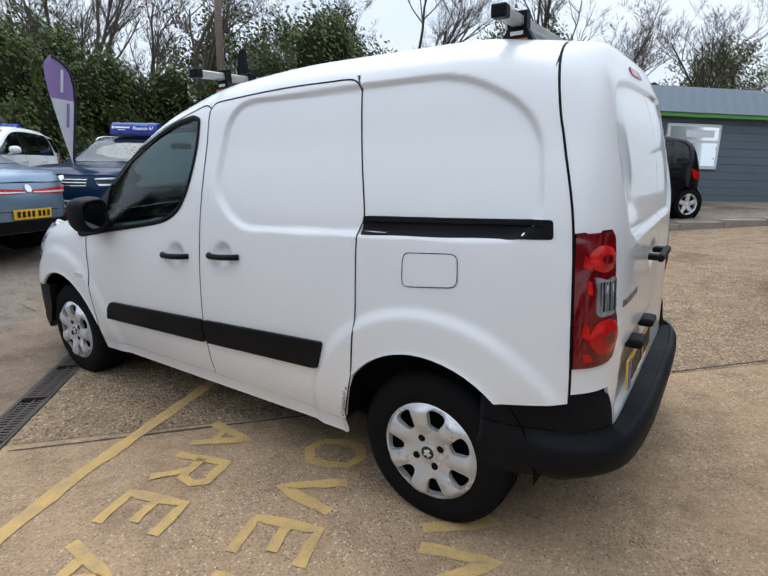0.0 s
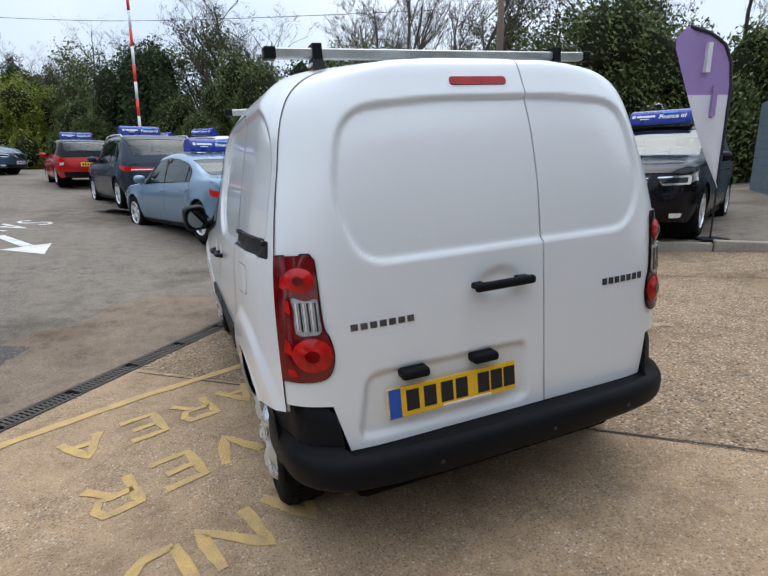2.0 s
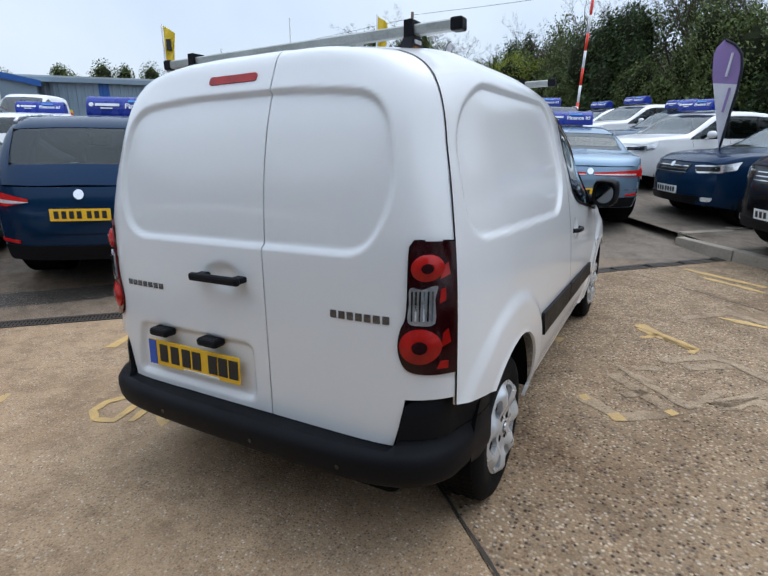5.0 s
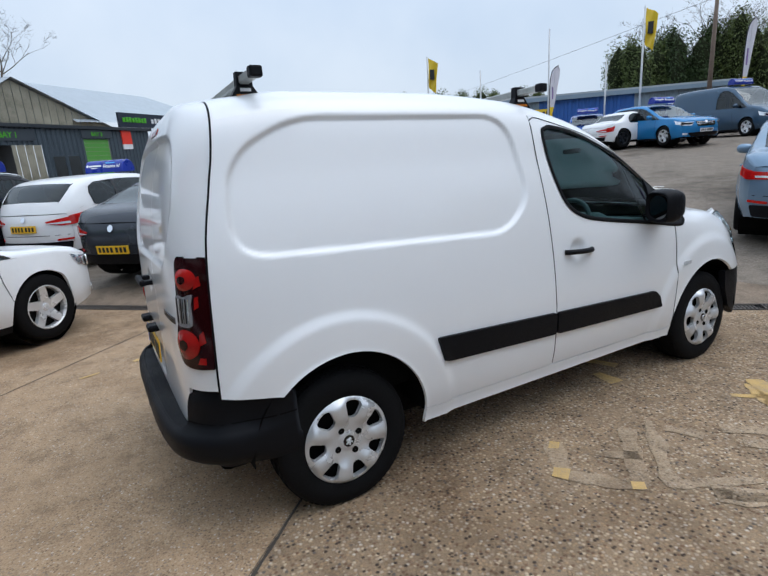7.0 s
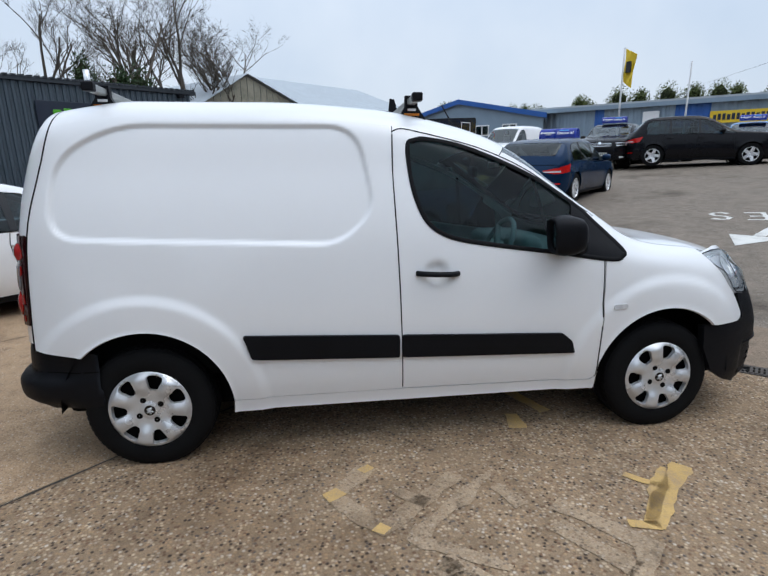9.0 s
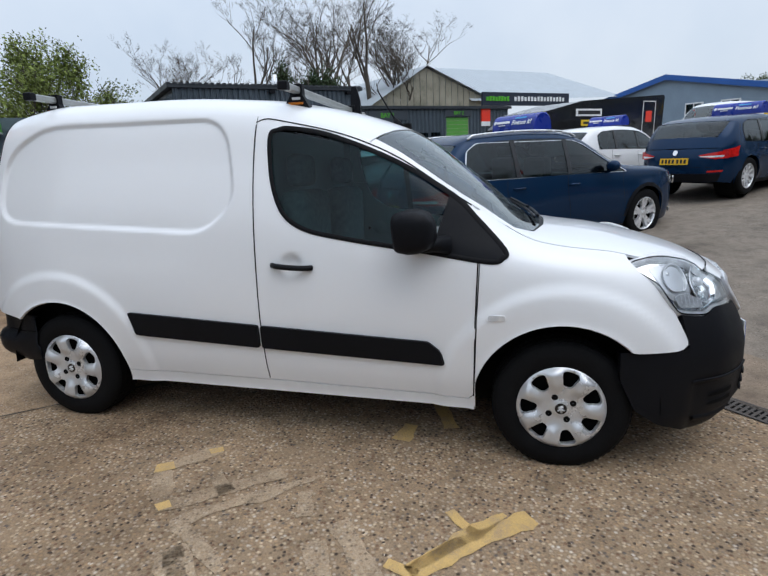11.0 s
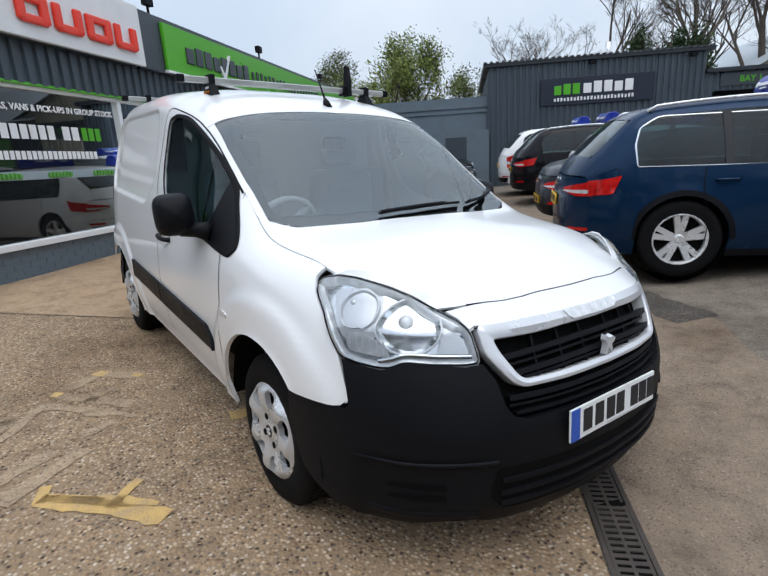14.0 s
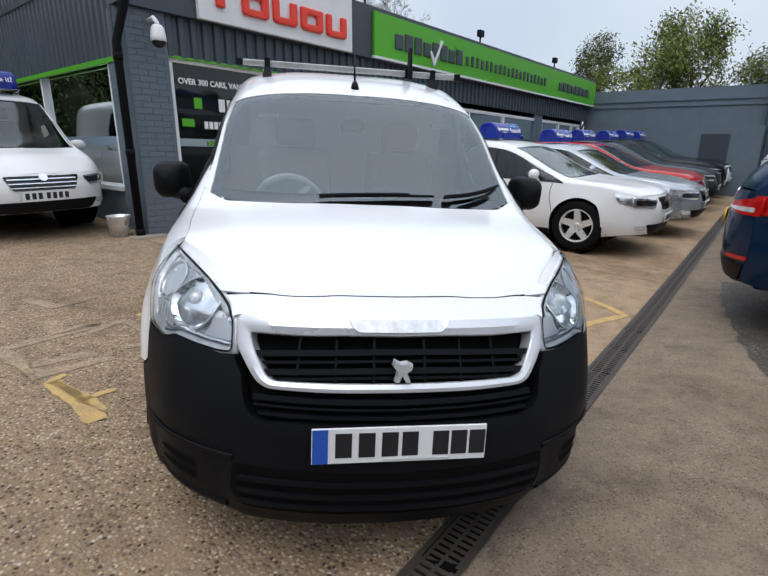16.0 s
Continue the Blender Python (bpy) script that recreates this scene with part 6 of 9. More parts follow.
for k in range(5):
    x0 = 1.02 + w5 * k
    if k == 0:
        block("sign_shape", (x0 + .12, .20, 3.06), (x0 + .26, .25, 3.36), SHOW, M["red_sign"], board, "", .03)
        continue
    # open rounded forms
    block("sign_shape", (x0, .20, 3.06), (x0 + .12, .255, 3.36), SHOW, M["red_sign"], board, "plain red shape", .03)
    block("sign_shape", (x0 + .03, .20, 3.04), (x0 + w5 - .10, .25, 3.14), SHOW, M["red_sign"], board, "", .03)
    block("sign_shape", (x0 + w5 - .20, .20, 3.06), (x0 + w5 - .07, .255, 3.36), SHOW, M["red_sign"], board, "", .03)
    if k in (1, 3):
        block("sign_shape", (x0 + .02, .20, 3.26), (x0 + w5 - .08, .252, 3.36), SHOW, M["red_sign"], board, "", .03)
gb = block("sign_board", (4.30, .13, 2.92), (15.5, .19, 3.64), SHOW, M["green"], S, "long bright green sign board", .008)
block("sign_edge", (4.28, .13, 2.885), (15.52, .20, 2.925), SHOW, M["white_paint"], gb)
pseudo_word(4.85, 7.2, 3.26, .30, 8, .19, SHOW, M["fascia"], gb)
pseudo_word(7.3, 11.6, 3.25, .22, 20, .19, SHOW, M["fascia"], gb, .55)
pseudo_word(12.4, 14.9, 3.25, .24, 8, .19, SHOW, M["fascia"], gb)
bm = bmesh.new()
for p in ([(0, 0), (.10, -.14), (.34, .24), (.40, .24), (.12, -.26), (.08, -.26), (-.06, -.02)],):
    q0 = [bm.verts.new((5.98 + x, .225, 3.24 + z)) for x, z in p]
    q1 = [bm.verts.new((5.98 + x, .19, 3.24 + z)) for x, z in p]
    bm.faces.new(q0)
    for k in range(len(p)):
        bm.faces.new((q0[k], q0[(k + 1) % len(p)], q1[(k + 1) % len(p)], q1[k]))
bmesh.ops.transform(bm, matrix=SHOW, verts=bm.verts)
part("tick_mark", bm, M["white_paint"], gb, "white tick")
# writing on the window
def out_text(x, z, words, size, material, owner, y, label="", align="CENTER", base=None, bold=.003):
    """Words that face outwards (+y) on a front whose x runs to the reader's right."""
    m = (base or SHOW) @ Matrix(((1, 0, 0, x), (0, 0, -1, y), (0, 1, 0, z), (0, 0, 0, 1)))
    return letters("words", words, size, m, material, owner, .004, label, align, bold)


out_text(.64, 2.12, "OVER 300 CARS, VANS & PICK-UPS IN GROUP STOCK", .102, M["sign_white"], pane, -.02, "white words on the window", "LEFT")
for x0, x1, z, h, n, ma in ((1.24, 2.02, 1.855, .17, 6, "sign_white"), (2.12, 2.42, 1.855, .17, 2, "sign_white"), (2.44, 2.80, 1.855, .17, 3, "green"), (.99, 2.66, 1.58, .10, 22, "sign_white")):
    w6 = (x1 - x0) / n
    for k in range(n):
        block("window_bar", (x0 + w6 * k, -.056, z - h / 2), (x0 + w6 * (k + .74), -.050, z + h / 2), SHOW, M[ma], pane)
block("window_bar", (.86, -.056, 1.79), (.98, -.050, 1.93), SHOW, M["green"], pane, "", .03)
block("window_bar", (.66, -.056, 1.55), (.84, -.050, 1.65), SHOW, M["green"], pane)
block("window_band", (.58, -.057, 1.29), (3.17, -.052, 1.39), SHOW, mat("frosted_band", (.28, .34, .37), .5, 0, .05, 3), pane, "frosted band")
for x in (1.0, 1.75, 2.5):
    pseudo_word(x, x + .38, 1.34, .07, 7, -.051, SHOW, M["green_door"], pane, .3, "window_bar")
# corner pier of painted bricks and the side wall
pier = block("pier", (-.014, -.50, -.6), (.50, .054, 2.9), SHOW, M["brick_paint"], S, "grey painted brick pier")
side_m = SHOW @ Matrix.Rotation(radians(90), 4, "Z")
block("side_sill", (-9, -.18, -.6), (-.55, .0, .72), side_m, M["brick_paint"], S)
block("window_pane", (-8.8, -.09, .72), (-.55, -.08, 2.30), side_m, M["shop_glass"], S, "dark side window")
for x in (-.60, -3.2, -6.0, -8.8):
    block("window_frame", (x - .035, -.11, .72), (x + .035, -.02, 2.32), side_m, M["white_paint"], S)
block("green_trim", (-9, -.02, 2.29), (-.3, .035, 2.35), side_m, M["green"], S)
block("window_band", (-8.8, -.075, 1.28), (-.62, -.07, 1.40), side_m, M["pale_clad"], S)
corrugated("cladding", -9, -.02, 2.35, 3.9, side_m, M["clad"], S, .17, .035)
block("window_sill", (-8.9, -.06, .68), (-.55, .04, .74), side_m, M["white_paint"], S)
pipe = thing("downpipe", Matrix(), "black plastic downpipe with a swan neck beside the pier", "pipe")
bm = bmesh.new()
pp = [(-.02, .16, 3.1), (-.02, .16, 2.90), (-.06, .10, 2.72), (-.13, .06, 2.45), (-.13, .06, 2.3), (-.13, .06, .12)]
tube(bm, [SHOW @ Vector(p) for p in pp], .05, 12)
part("pipe", bm, M["rubber"], pipe, "", True)
for z in (2.3, 1.2, .2):
    bm = bmesh.new()
    tube(bm, [SHOW @ Vector((-.13, .06, z - .04)), SHOW @ Vector((-.13, .06, z + .04))], .058, 12)
    part("pipe_collar", bm, M["rubber"], pipe, "", True)
slabm = block("concrete_block", (-.30, .02, .0), (.18, .26, .16), SHOW, M["kerb"], None, "", .012)
tagged(slabm, "rough concrete block at the foot of the pier", "block")
cam_t = thing("security_camera", Matrix(), "white dome security camera on a wall bracket", "camera")
bm = bmesh.new()
c0 = SHOW @ Vector((.26, .10, 2.74))
tube(bm, [c0, SHOW @ Vector((.26, .24, 2.76)), SHOW @ Vector((.27, .30, 2.70)), SHOW @ Vector((.27, .30, 2.66))], .026, 10)
part("bracket", bm, M["white_paint"], cam_t, "", True)
bm = bmesh.new()
lathe(bm, [(.16, .001), (.155, .05), (.12, .075), (.02, .09), (-.02, .092), (-.025, .085)], 20, "z", Matrix.Translation(SHOW @ Vector((.27, .30, 2.52))))
part("housing", bm, M["white_paint"], cam_t, "", True)
bm = bmesh.new()
lathe(bm, [(-.025, .08), (-.05, .075), (-.085, .05), (-.10, .001)], 20, "z", Matrix.Translation(SHOW @ Vector((.27, .30, 2.52))))
part("dome", bm, M["gloss_black"], cam_t, "dark dome", True)
bucket = thing("bucket", turned(.50, -3.25, 0), "dented galvanised metal bucket by the pier", "bucket")
bm = bmesh.new()
lathe(bm, [(.0, .001), (.0, .11), (.26, .145), (.268, .15), (.262, .14), (.02, .10)], 24, "z")
part("body", bm, M["alloy"], bucket, "", True)
bm = bmesh.new()
tube(bm, [(.148 * math.cos(v), .02, .26 - .10 * math.sin(v)) for v in np.linspace(0, math.pi, 10)], .005, 6)
part("bail", bm, M["alloy"], bucket, "", True)
# floodlights over the sign
for x in (4.2, 8.1, 12.3):
    fl = thing("floodlight", Matrix(), "small black floodlight on the showroom roof edge", "lamp", "roof floodlights")
    block("lamp_head", (x - .09, .0, 3.86), (x + .09, .10, 4.0), SHOW, M["black_plastic"], fl, "", .01)
    block("stem", (x - .015, .03, 3.70), (x + .015, .06, 3.87), SHOW, M["black_plastic"], fl)

# back wall and the sheds, faces along b
FACE = Matrix(((OUT.x, DIR.x, 0, DIR.x * -15), (OUT.y, DIR.y, 0, DIR.y * -15), (0, 0, 1, 0), (0, 0, 0, 1)))
wb = block("wall_back", (-2.2, -.5, -.8), (2.95, -.25, 2.98), FACE, M["brick_paint"], None)
tagged(wb, "tall grey painted yard wall", "wall", kind="structure")
for z in (2.45, 2.62):
    block("wall_band", (-2.2, -.25, z), (2.95, -.21, z + .06), FACE, M["brick_paint"], wb)
wl = block("wall_low", (-1.9, -.05, -.8), (2.92, .15, 1.84), FACE, M["brick_paint"], None)
tagged(wl, "lower grey painted yard wall with a recess painted on it", "wall", kind="structure")
# flat panel on the wall; its dark colour paints the shade of a recess
block("recess_shade", (1.39, .15, .2), (2.14, .155, 1.62), FACE, M["fascia"], wl, "flat panel painted as a shaded recess")
shed = thing("store_shed", Matrix(), "dark corrugated shed with a dark sign board", "building", kind="structure")
corrugated("front_wall", 2.92, 9.85, -.8, 3.92, FACE, M["clad"], shed, .19, .04)
block("core", (2.94, -9, -.8), (9.84, -.02, 3.85), FACE, M["clad_dark"], shed)
SIDE2 = FACE @ Matrix.Translation((2.92, 0, 0)) @ Matrix.Rotation(radians(90), 4, "Z")
corrugated("side_wall", -9, -.02, -.8, 3.7, SIDE2, M["clad"], shed, .19, .03)
bm = bmesh.new()
for k in range(36):
    x = 2.75 + (10.05 - 2.75) * k / 36
    box(bm, (x, -9, 3.98 + .0 * k), (x + .11, .16, 4.03))
bmesh.ops.transform(bm, matrix=FACE, verts=bm.verts)
part("roof_ribs", bm, M["clad_dark"], shed)
block("roof_edge", (2.75, -9.1, 3.86), (10.05, .12, 3.99), FACE, M["clad_dark"], shed, "black roof edge", .01)
sb = block("sign_board", (4.66, .04, 2.48), (8.30, .09, 3.35), FACE, M["navy_print"], shed, "dark sign board with green and white shapes", .01)
pseudo_word(5.1, 6.0, 2.98, .34, 3, .09, FACE, M["green"], sb)
pseudo_word(6.05, 7.7, 3.0, .36, 5, .09, FACE, M["sign_white"], sb)
pseudo_word(5.1, 7.7, 2.66, .12, 24, .09, FACE, M["sign_white"], sb, .4)
for x in (6.3, 9.4):
    block("wall_lamp", (x - .1, .05, 3.72), (x + .1, .22, 3.82), FACE, M["black_plastic"], shed)
bm = bmesh.new()
tube(bm, [FACE @ Vector((7.4, -2.5, 4.0)), FACE @ Vector((7.4, -2.5, 4.75))], .11, 10)
part("flue", bm, M["alloy"], shed, "", True)
bays = thing("workshop_bays", Matrix(), "low dark workshop with an open bay and a green shutter", "building", kind="structure")
for x0, x1, z0, z1 in ((9.85, 10.12, -.8, 3.2), (12.42, 14.3, -.8, 3.2), (15.56, 18.0, -.8, 3.2), (10.12, 12.42, 2.60, 3.2), (14.3, 15.56, 2.82, 3.2)):
    corrugated("front_wall", x0, x1, z0, z1, FACE, M["clad"], bays, .19, .03)
block("roof", (9.85, -9, 3.18), (18.1, .14, 3.30), FACE, M["clad_dark"], bays)
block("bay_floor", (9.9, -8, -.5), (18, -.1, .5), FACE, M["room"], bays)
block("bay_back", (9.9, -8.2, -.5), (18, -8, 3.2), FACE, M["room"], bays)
strip_l = block("strip_light", (10.8, -3.0, 2.50), (12.0, -2.9, 2.55), FACE, None, bays, "lit strip lamp")
_ma, _nt, _bs = nodes_of("lit_tube")
_bs.inputs["Emission Color"].default_value, _bs.inputs["Emission Strength"].default_value = (1, .97, .9, 1), 2.5
strip_l.data.materials.append(_ma)
for k in range(14):
    block("shutter_slat", (14.3, -.06, .6 + .16 * k), (15.56, -.02, .75 + .16 * k), FACE, M["green_door"], bays, "green roller shutter slat", .01)
for x0 in (12.75, 13.4):
    block("window_pane", (x0, .02, 1.5), (x0 + .5, .05, 2.2), FACE, M["car_glass"], bays)


def bay_text(x, z, words, size, ma, owner):
    m = FACE @ Matrix(((1, 0, 0, x), (0, 0, -1, .07), (0, 1, 0, z), (0, 0, 0, 1)))
    return letters("words", words, size, m, ma, owner, .004, "green words", "CENTER", .006)


bb = block("bay_board", (10.3, .03, 2.74), (12.2, .06, 3.12), FACE, M["fascia"], bays)
bay_text(11.2, 2.92, "BAY 1", .26, M["green"], bb)
bb = block("bay_board", (14.2, .03, 2.86), (15.7, .06, 3.16), FACE, M["fascia"], bays)
bay_text(14.95, 3.0, "BAY 2", .22, M["green"], bb)
rs = block("red_sign", (16.28, .03, 2.62), (16.82, .08, 3.22), FACE, M["red_sign"], bays, "small red sign")
block("sign_foot", (16.28, .03, 2.42), (16.82, .08, 2.62), FACE, M["sign_white"], rs)
tb = block("top_sign", (16.6, -.3, 3.35), (22.5, -.2, 3.95), FACE, M["navy_print"], bays, "dark sign on the roof edge")
pseudo_word(16.8, 18.3, 3.66, .22, 8, -.2, FACE, M["green"], tb)
pseudo_word(18.6, 22.2, 3.66, .22, 16, -.2, FACE, M["sign_white"], tb, .35)
# old gabled shed behind
gab = thing("old_barn", Matrix(), "old gabled shed with stained boards and a pale sheet roof", "building", kind="structure")
G = FACE @ Matrix.Translation((0, -10, 0))
bm = bmesh.new()
n = 24
x0, xm, x1 = 14.8, 20.4, 27.2
for k in range(n):
    xa, xb = x0 + (x1 - x0) * k / n, x0 + (x1 - x0) * (k + .94) / n
    za = np.interp(xa, [x0, xm, x1], [3.5, 6.62, 4.2])
    zb = np.interp(xb, [x0, xm, x1], [3.5, 6.62, 4.2])
    q = [bm.verts.new(G @ Vector(v)) for v in ((xa, 0, 0), (xb, 0, 0), (xb, 0, zb), (xa, 0, za))]
    bm.faces.new(q)
part("gable_wall", bm, M["old_sheet"], gab)
for (xa, za), (xb, zb), nm in (((x0 - .3, 3.36), (xm, 6.72), "roof_slope"), ((xm, 6.72), (x1 + .3, 4.15), "roof_slope")):
    bm = bmesh.new()
    rows = []
    for k in range(61):
        y = .25 - 22 * k / 60
        d = .03 if k % 2 else 0
        rows.append([bm.verts.new(G @ Vector((xa, y, za + d))), bm.verts.new(G @ Vector((xb, y, zb + d)))])
    for r0, r1 in zip(rows, rows[1:]):
        bm.faces.new((r0[0], r0[1], r1[1], r1[0]))
    part(nm, bm, M["roof_sheet"], gab)
# broad pale roof behind the gable, sloping towards the yard
bm = bmesh.new()
rows = []
for k in range(91):
    f = k / 90
    d = .04 if k % 2 else 0
    rows.append([bm.verts.new(FACE @ Vector((24.6 + 13.8 * f, -16.0, 7.68 + d))), bm.verts.new(FACE @ Vector((24.0 + 16.6 * f, -9.6, 4.55 + .45 * f + d)))])
for r0, r1 in zip(rows, rows[1:]):
    bm.faces.new((r0[0], r0[1], r1[1], r1[0]))
part("roof_slope", bm, M["roof_sheet"], gab)
bm = bmesh.new()
box(bm, (24.2, -16.0, 0), (40.4, -10.2, 4.5))
part("side_wall", bm, M["old_sheet"], gab)
# long blue warehouse far off
FAR = Matrix(((DIR.x, -OUT.x, 0, OUT.x * 42), (DIR.y, -OUT.y, 0, OUT.y * 42), (0, 0, 1, 0), (0, 0, 0, 1)))
wh = thing("blue_warehouse", Matrix(), "long low warehouse with blue and grey wall sheets", "building", kind="structure")
xs = [-32, -26, -21, -17.5, -13, -9.6, -8.9, -4, -2.6, -1.8, 2.5, 3.3, 5.0, 8.5, 9.4, 12.4, 15.5]
for k, (xa, xb) in enumerate(zip(xs, xs[1:])):
    blue_one = (xb - xa) < 2.0 or k % 5 == 2
    corrugated("wall_sheet", xa, xb, 0, 4.9, FAR, M["blue_clad"] if blue_one else M["pale_clad"], wh, .5, .06)
block("roof", (-32.3, -14, 4.9), (15.8, .4, 5.05), FAR, M["roof_sheet"], wh)
block("eaves", (-32.3, .3, 4.62), (15.8, .42, 4.92), FAR, M["pale_clad"], wh)
block("dark_door", (8.6, .05, 1.0), (11.8, .10, 3.5), FAR, M["dark"], wh)
ys = block("sign_board", (-1.8, .10, 3.25), (3.5, .16, 4.05), FAR, M["yellow_sign"], wh, "yellow sign board")
pseudo_word(-1.6, 3.3, 3.65, .42, 18, .16, FAR, M["navy_print"], ys, .3)
block("sign_board", (-6.1, .1, 3.2), (-5.0, .15, 4.3), FAR, M["sign_white"], wh)
# second blue gabled unit and small houses
unit2 = thing("blue_gabled_unit", Matrix(), "blue and grey gabled unit with white window frames", "building", kind="structure")
UN = FAR @ Matrix.Translation((0, 2, 0))
bm = bmesh.new()
q = [bm.verts.new(UN @ Vector(v)) for v in ((-27, 0, 0), (-13, 0, 0), (-13, 0, 4.6), (-20.6, 0, 6.0), (-27, 0, 4.6))]
bm.faces.new(q)
part("front_wall", bm, M["pale_clad"], unit2)
for (xa, za), (xb, zb) in (((-27.3, 4.55), (-20.6, 6.1)), ((-20.6, 6.1), (-12.6, 4.5))):
    bm = bmesh.new()
    q = [bm.verts.new(UN @ Vector(v)) for v in ((xa, .3, za), (xb, .3, zb), (xb, -14, zb), (xa, -14, za))]
    bm.faces.new(q)
    part("roof_slope", bm, M["roof_sheet"], unit2)
    bm = bmesh.new()
    q = [bm.verts.new(UN @ Vector(v)) for v in ((xa, .32, za - .35), (xb, .32, zb - .35), (xb, .32, zb + .05), (xa, .32, za + .05))]
    bm.faces.new(q)
    part("barge_board", bm, M["blue_clad"], unit2)
for x in (-25, -22.5, -19, -16.5):
    wn = block("window", (x, .02, 3.0), (x + 1.3, .08, 3.9), UN, M["white_paint"], unit2, "white framed window")
    block("pane", (x + .1, .08, 3.1), (x + .6, .10, 3.8), UN, M["car_glass"], wn)
    block("pane", (x + .7, .08, 3.1), (x + 1.2, .10, 3.8), UN, M["car_glass"], wn)

# sales hut
hut = thing("sales_hut", Matrix(), "grey boarded hut with a tiled roof and white windows", "building", kind="structure")
HUT = Matrix(((-OUT.x, -DIR.x, 0, DIR.x * 9.0 + OUT.x * -4.12), (-OUT.y, -DIR.y, 0, DIR.y * 9.0 + OUT.y * -4.12), (0, 0, 1, 0), (0, 0, 0, 1)))
for k in range(13):
    block("board", (0, -.02, .30 + .19 * k), (7.5, .02 + .004 * (k % 2), .485 + .19 * k), HUT, M["brick_paint"], hut, "", .006)
    block("board", (-.02, -5, .30 + .19 * k), (.02, -.02, .485 + .19 * k), HUT, M["brick_paint"], hut, "", .006)
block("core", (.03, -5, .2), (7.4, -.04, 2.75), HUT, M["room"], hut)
for x0, x1, z0, z1 in ((.40, 1.55, 1.50, 2.56), (3.75, 5.25, 1.50, 2.56)):
    wn = block("window", (x0, .02, z0), (x1, .08, z1), HUT, M["white_paint"], hut, "white framed window", .01)
    block("pane", (x0 + .08, .08, z0 + .08), (x1 - .08, .085, z0 + .62), HUT, M["car_glass"], wn)
    block("pane", (x0 + .08, .08, z0 + .68), (x1 - .08, .085, z1 - .07), HUT, M["car_glass"], wn)
    block("window_print", (x0 + .5, .09, z0 + .75), (x1 - .2, .092, z1 - .14), HUT, M["sign_white"], wn)
block("gutter", (-.3, .12, 2.70), (7.8, .22, 2.79), HUT, M["green_door"], hut, "dark green gutter")
bm = bmesh.new()
box(bm, (-.155, -.02, -.012), (.155, .20, .012), .008)
tile_me = bpy.data.meshes.new("roof_tile")
bm.to_mesh(tile_me)
bm.free()
tile_me.materials.append(M["tile"])
for r in range(7):
    for c in range(25):
        t = new("roof_tile", tile_me)
        t.parent = hut
        t.matrix_basis = HUT @ Matrix.Translation((-.2 + .31 * c + (.15 if r % 2 else 0), .22 - .36 * r * .55, 2.80 + .115 * r)) @ Matrix.Rotation(radians(-30), 4, "X") @ Matrix.Diagonal((1, -1.2, 1, 1))
block("roof_deck", (-.3, -2.3, 3.45), (7.8, -2.2, 3.60), HUT, M["tile"], hut)
bm = bmesh.new()
q = [bm.verts.new(HUT @ Vector(v)) for v in ((-.3, .2, 2.76), (7.8, .2, 2.76), (7.8, -2.3, 3.56), (-.3, -2.3, 3.56))]
bm.faces.new(q)
part("roof_slope", bm, M["tile"], hut)

# painted bricks of the pier and of the wall under the shop window
BRICK = {}


def brick_mesh(long):
    key = round(long, 3)
    if key not in BRICK:
        bm = bmesh.new()
        box(bm, (0, -.008, 0), (long, .006, .064))
        for v in bm.verts:
            if v.co.y > 0:
                v.co.x += .002 if v.co.x < long / 2 else -.002
                v.co.z += .002 if v.co.z < .03 else -.002
        BRICK[key] = bpy.data.meshes.new("brick")
        bm.to_mesh(BRICK[key])
        bm.free()
        BRICK[key].materials.append(M["brick_paint"])
    return BRICK[key]


def brick_face(owner, m, x0, x1, z0, courses):
    """Running bond over a face whose x runs along it and whose +y looks out."""
    for c in range(courses):
        x = x0
        first = .215 if c % 2 == 0 else .1025
        while x < x1 - .03:
            long = min(first, x1 - x)
            ob = new("brick", brick_mesh(long))
            ob.parent = owner
            ob.matrix_basis = m @ Matrix.Translation((x, 0, z0 + .075 * c))
            x += long + .010
            first = .215


brick_face(pier, SHOW @ Matrix.Translation((0, .054, 0)), -.012, .50, .02, 38)
brick_face(pier, SHOW @ Matrix.Translation((-.014, 0, 0)) @ Matrix.Rotation(radians(90), 4, "Z"), -.50, .052, .02, 38)
brick_face(front_sill, SHOW @ Matrix.Translation((0, -.02, 0)), .51, 3.24, -.03, 7)

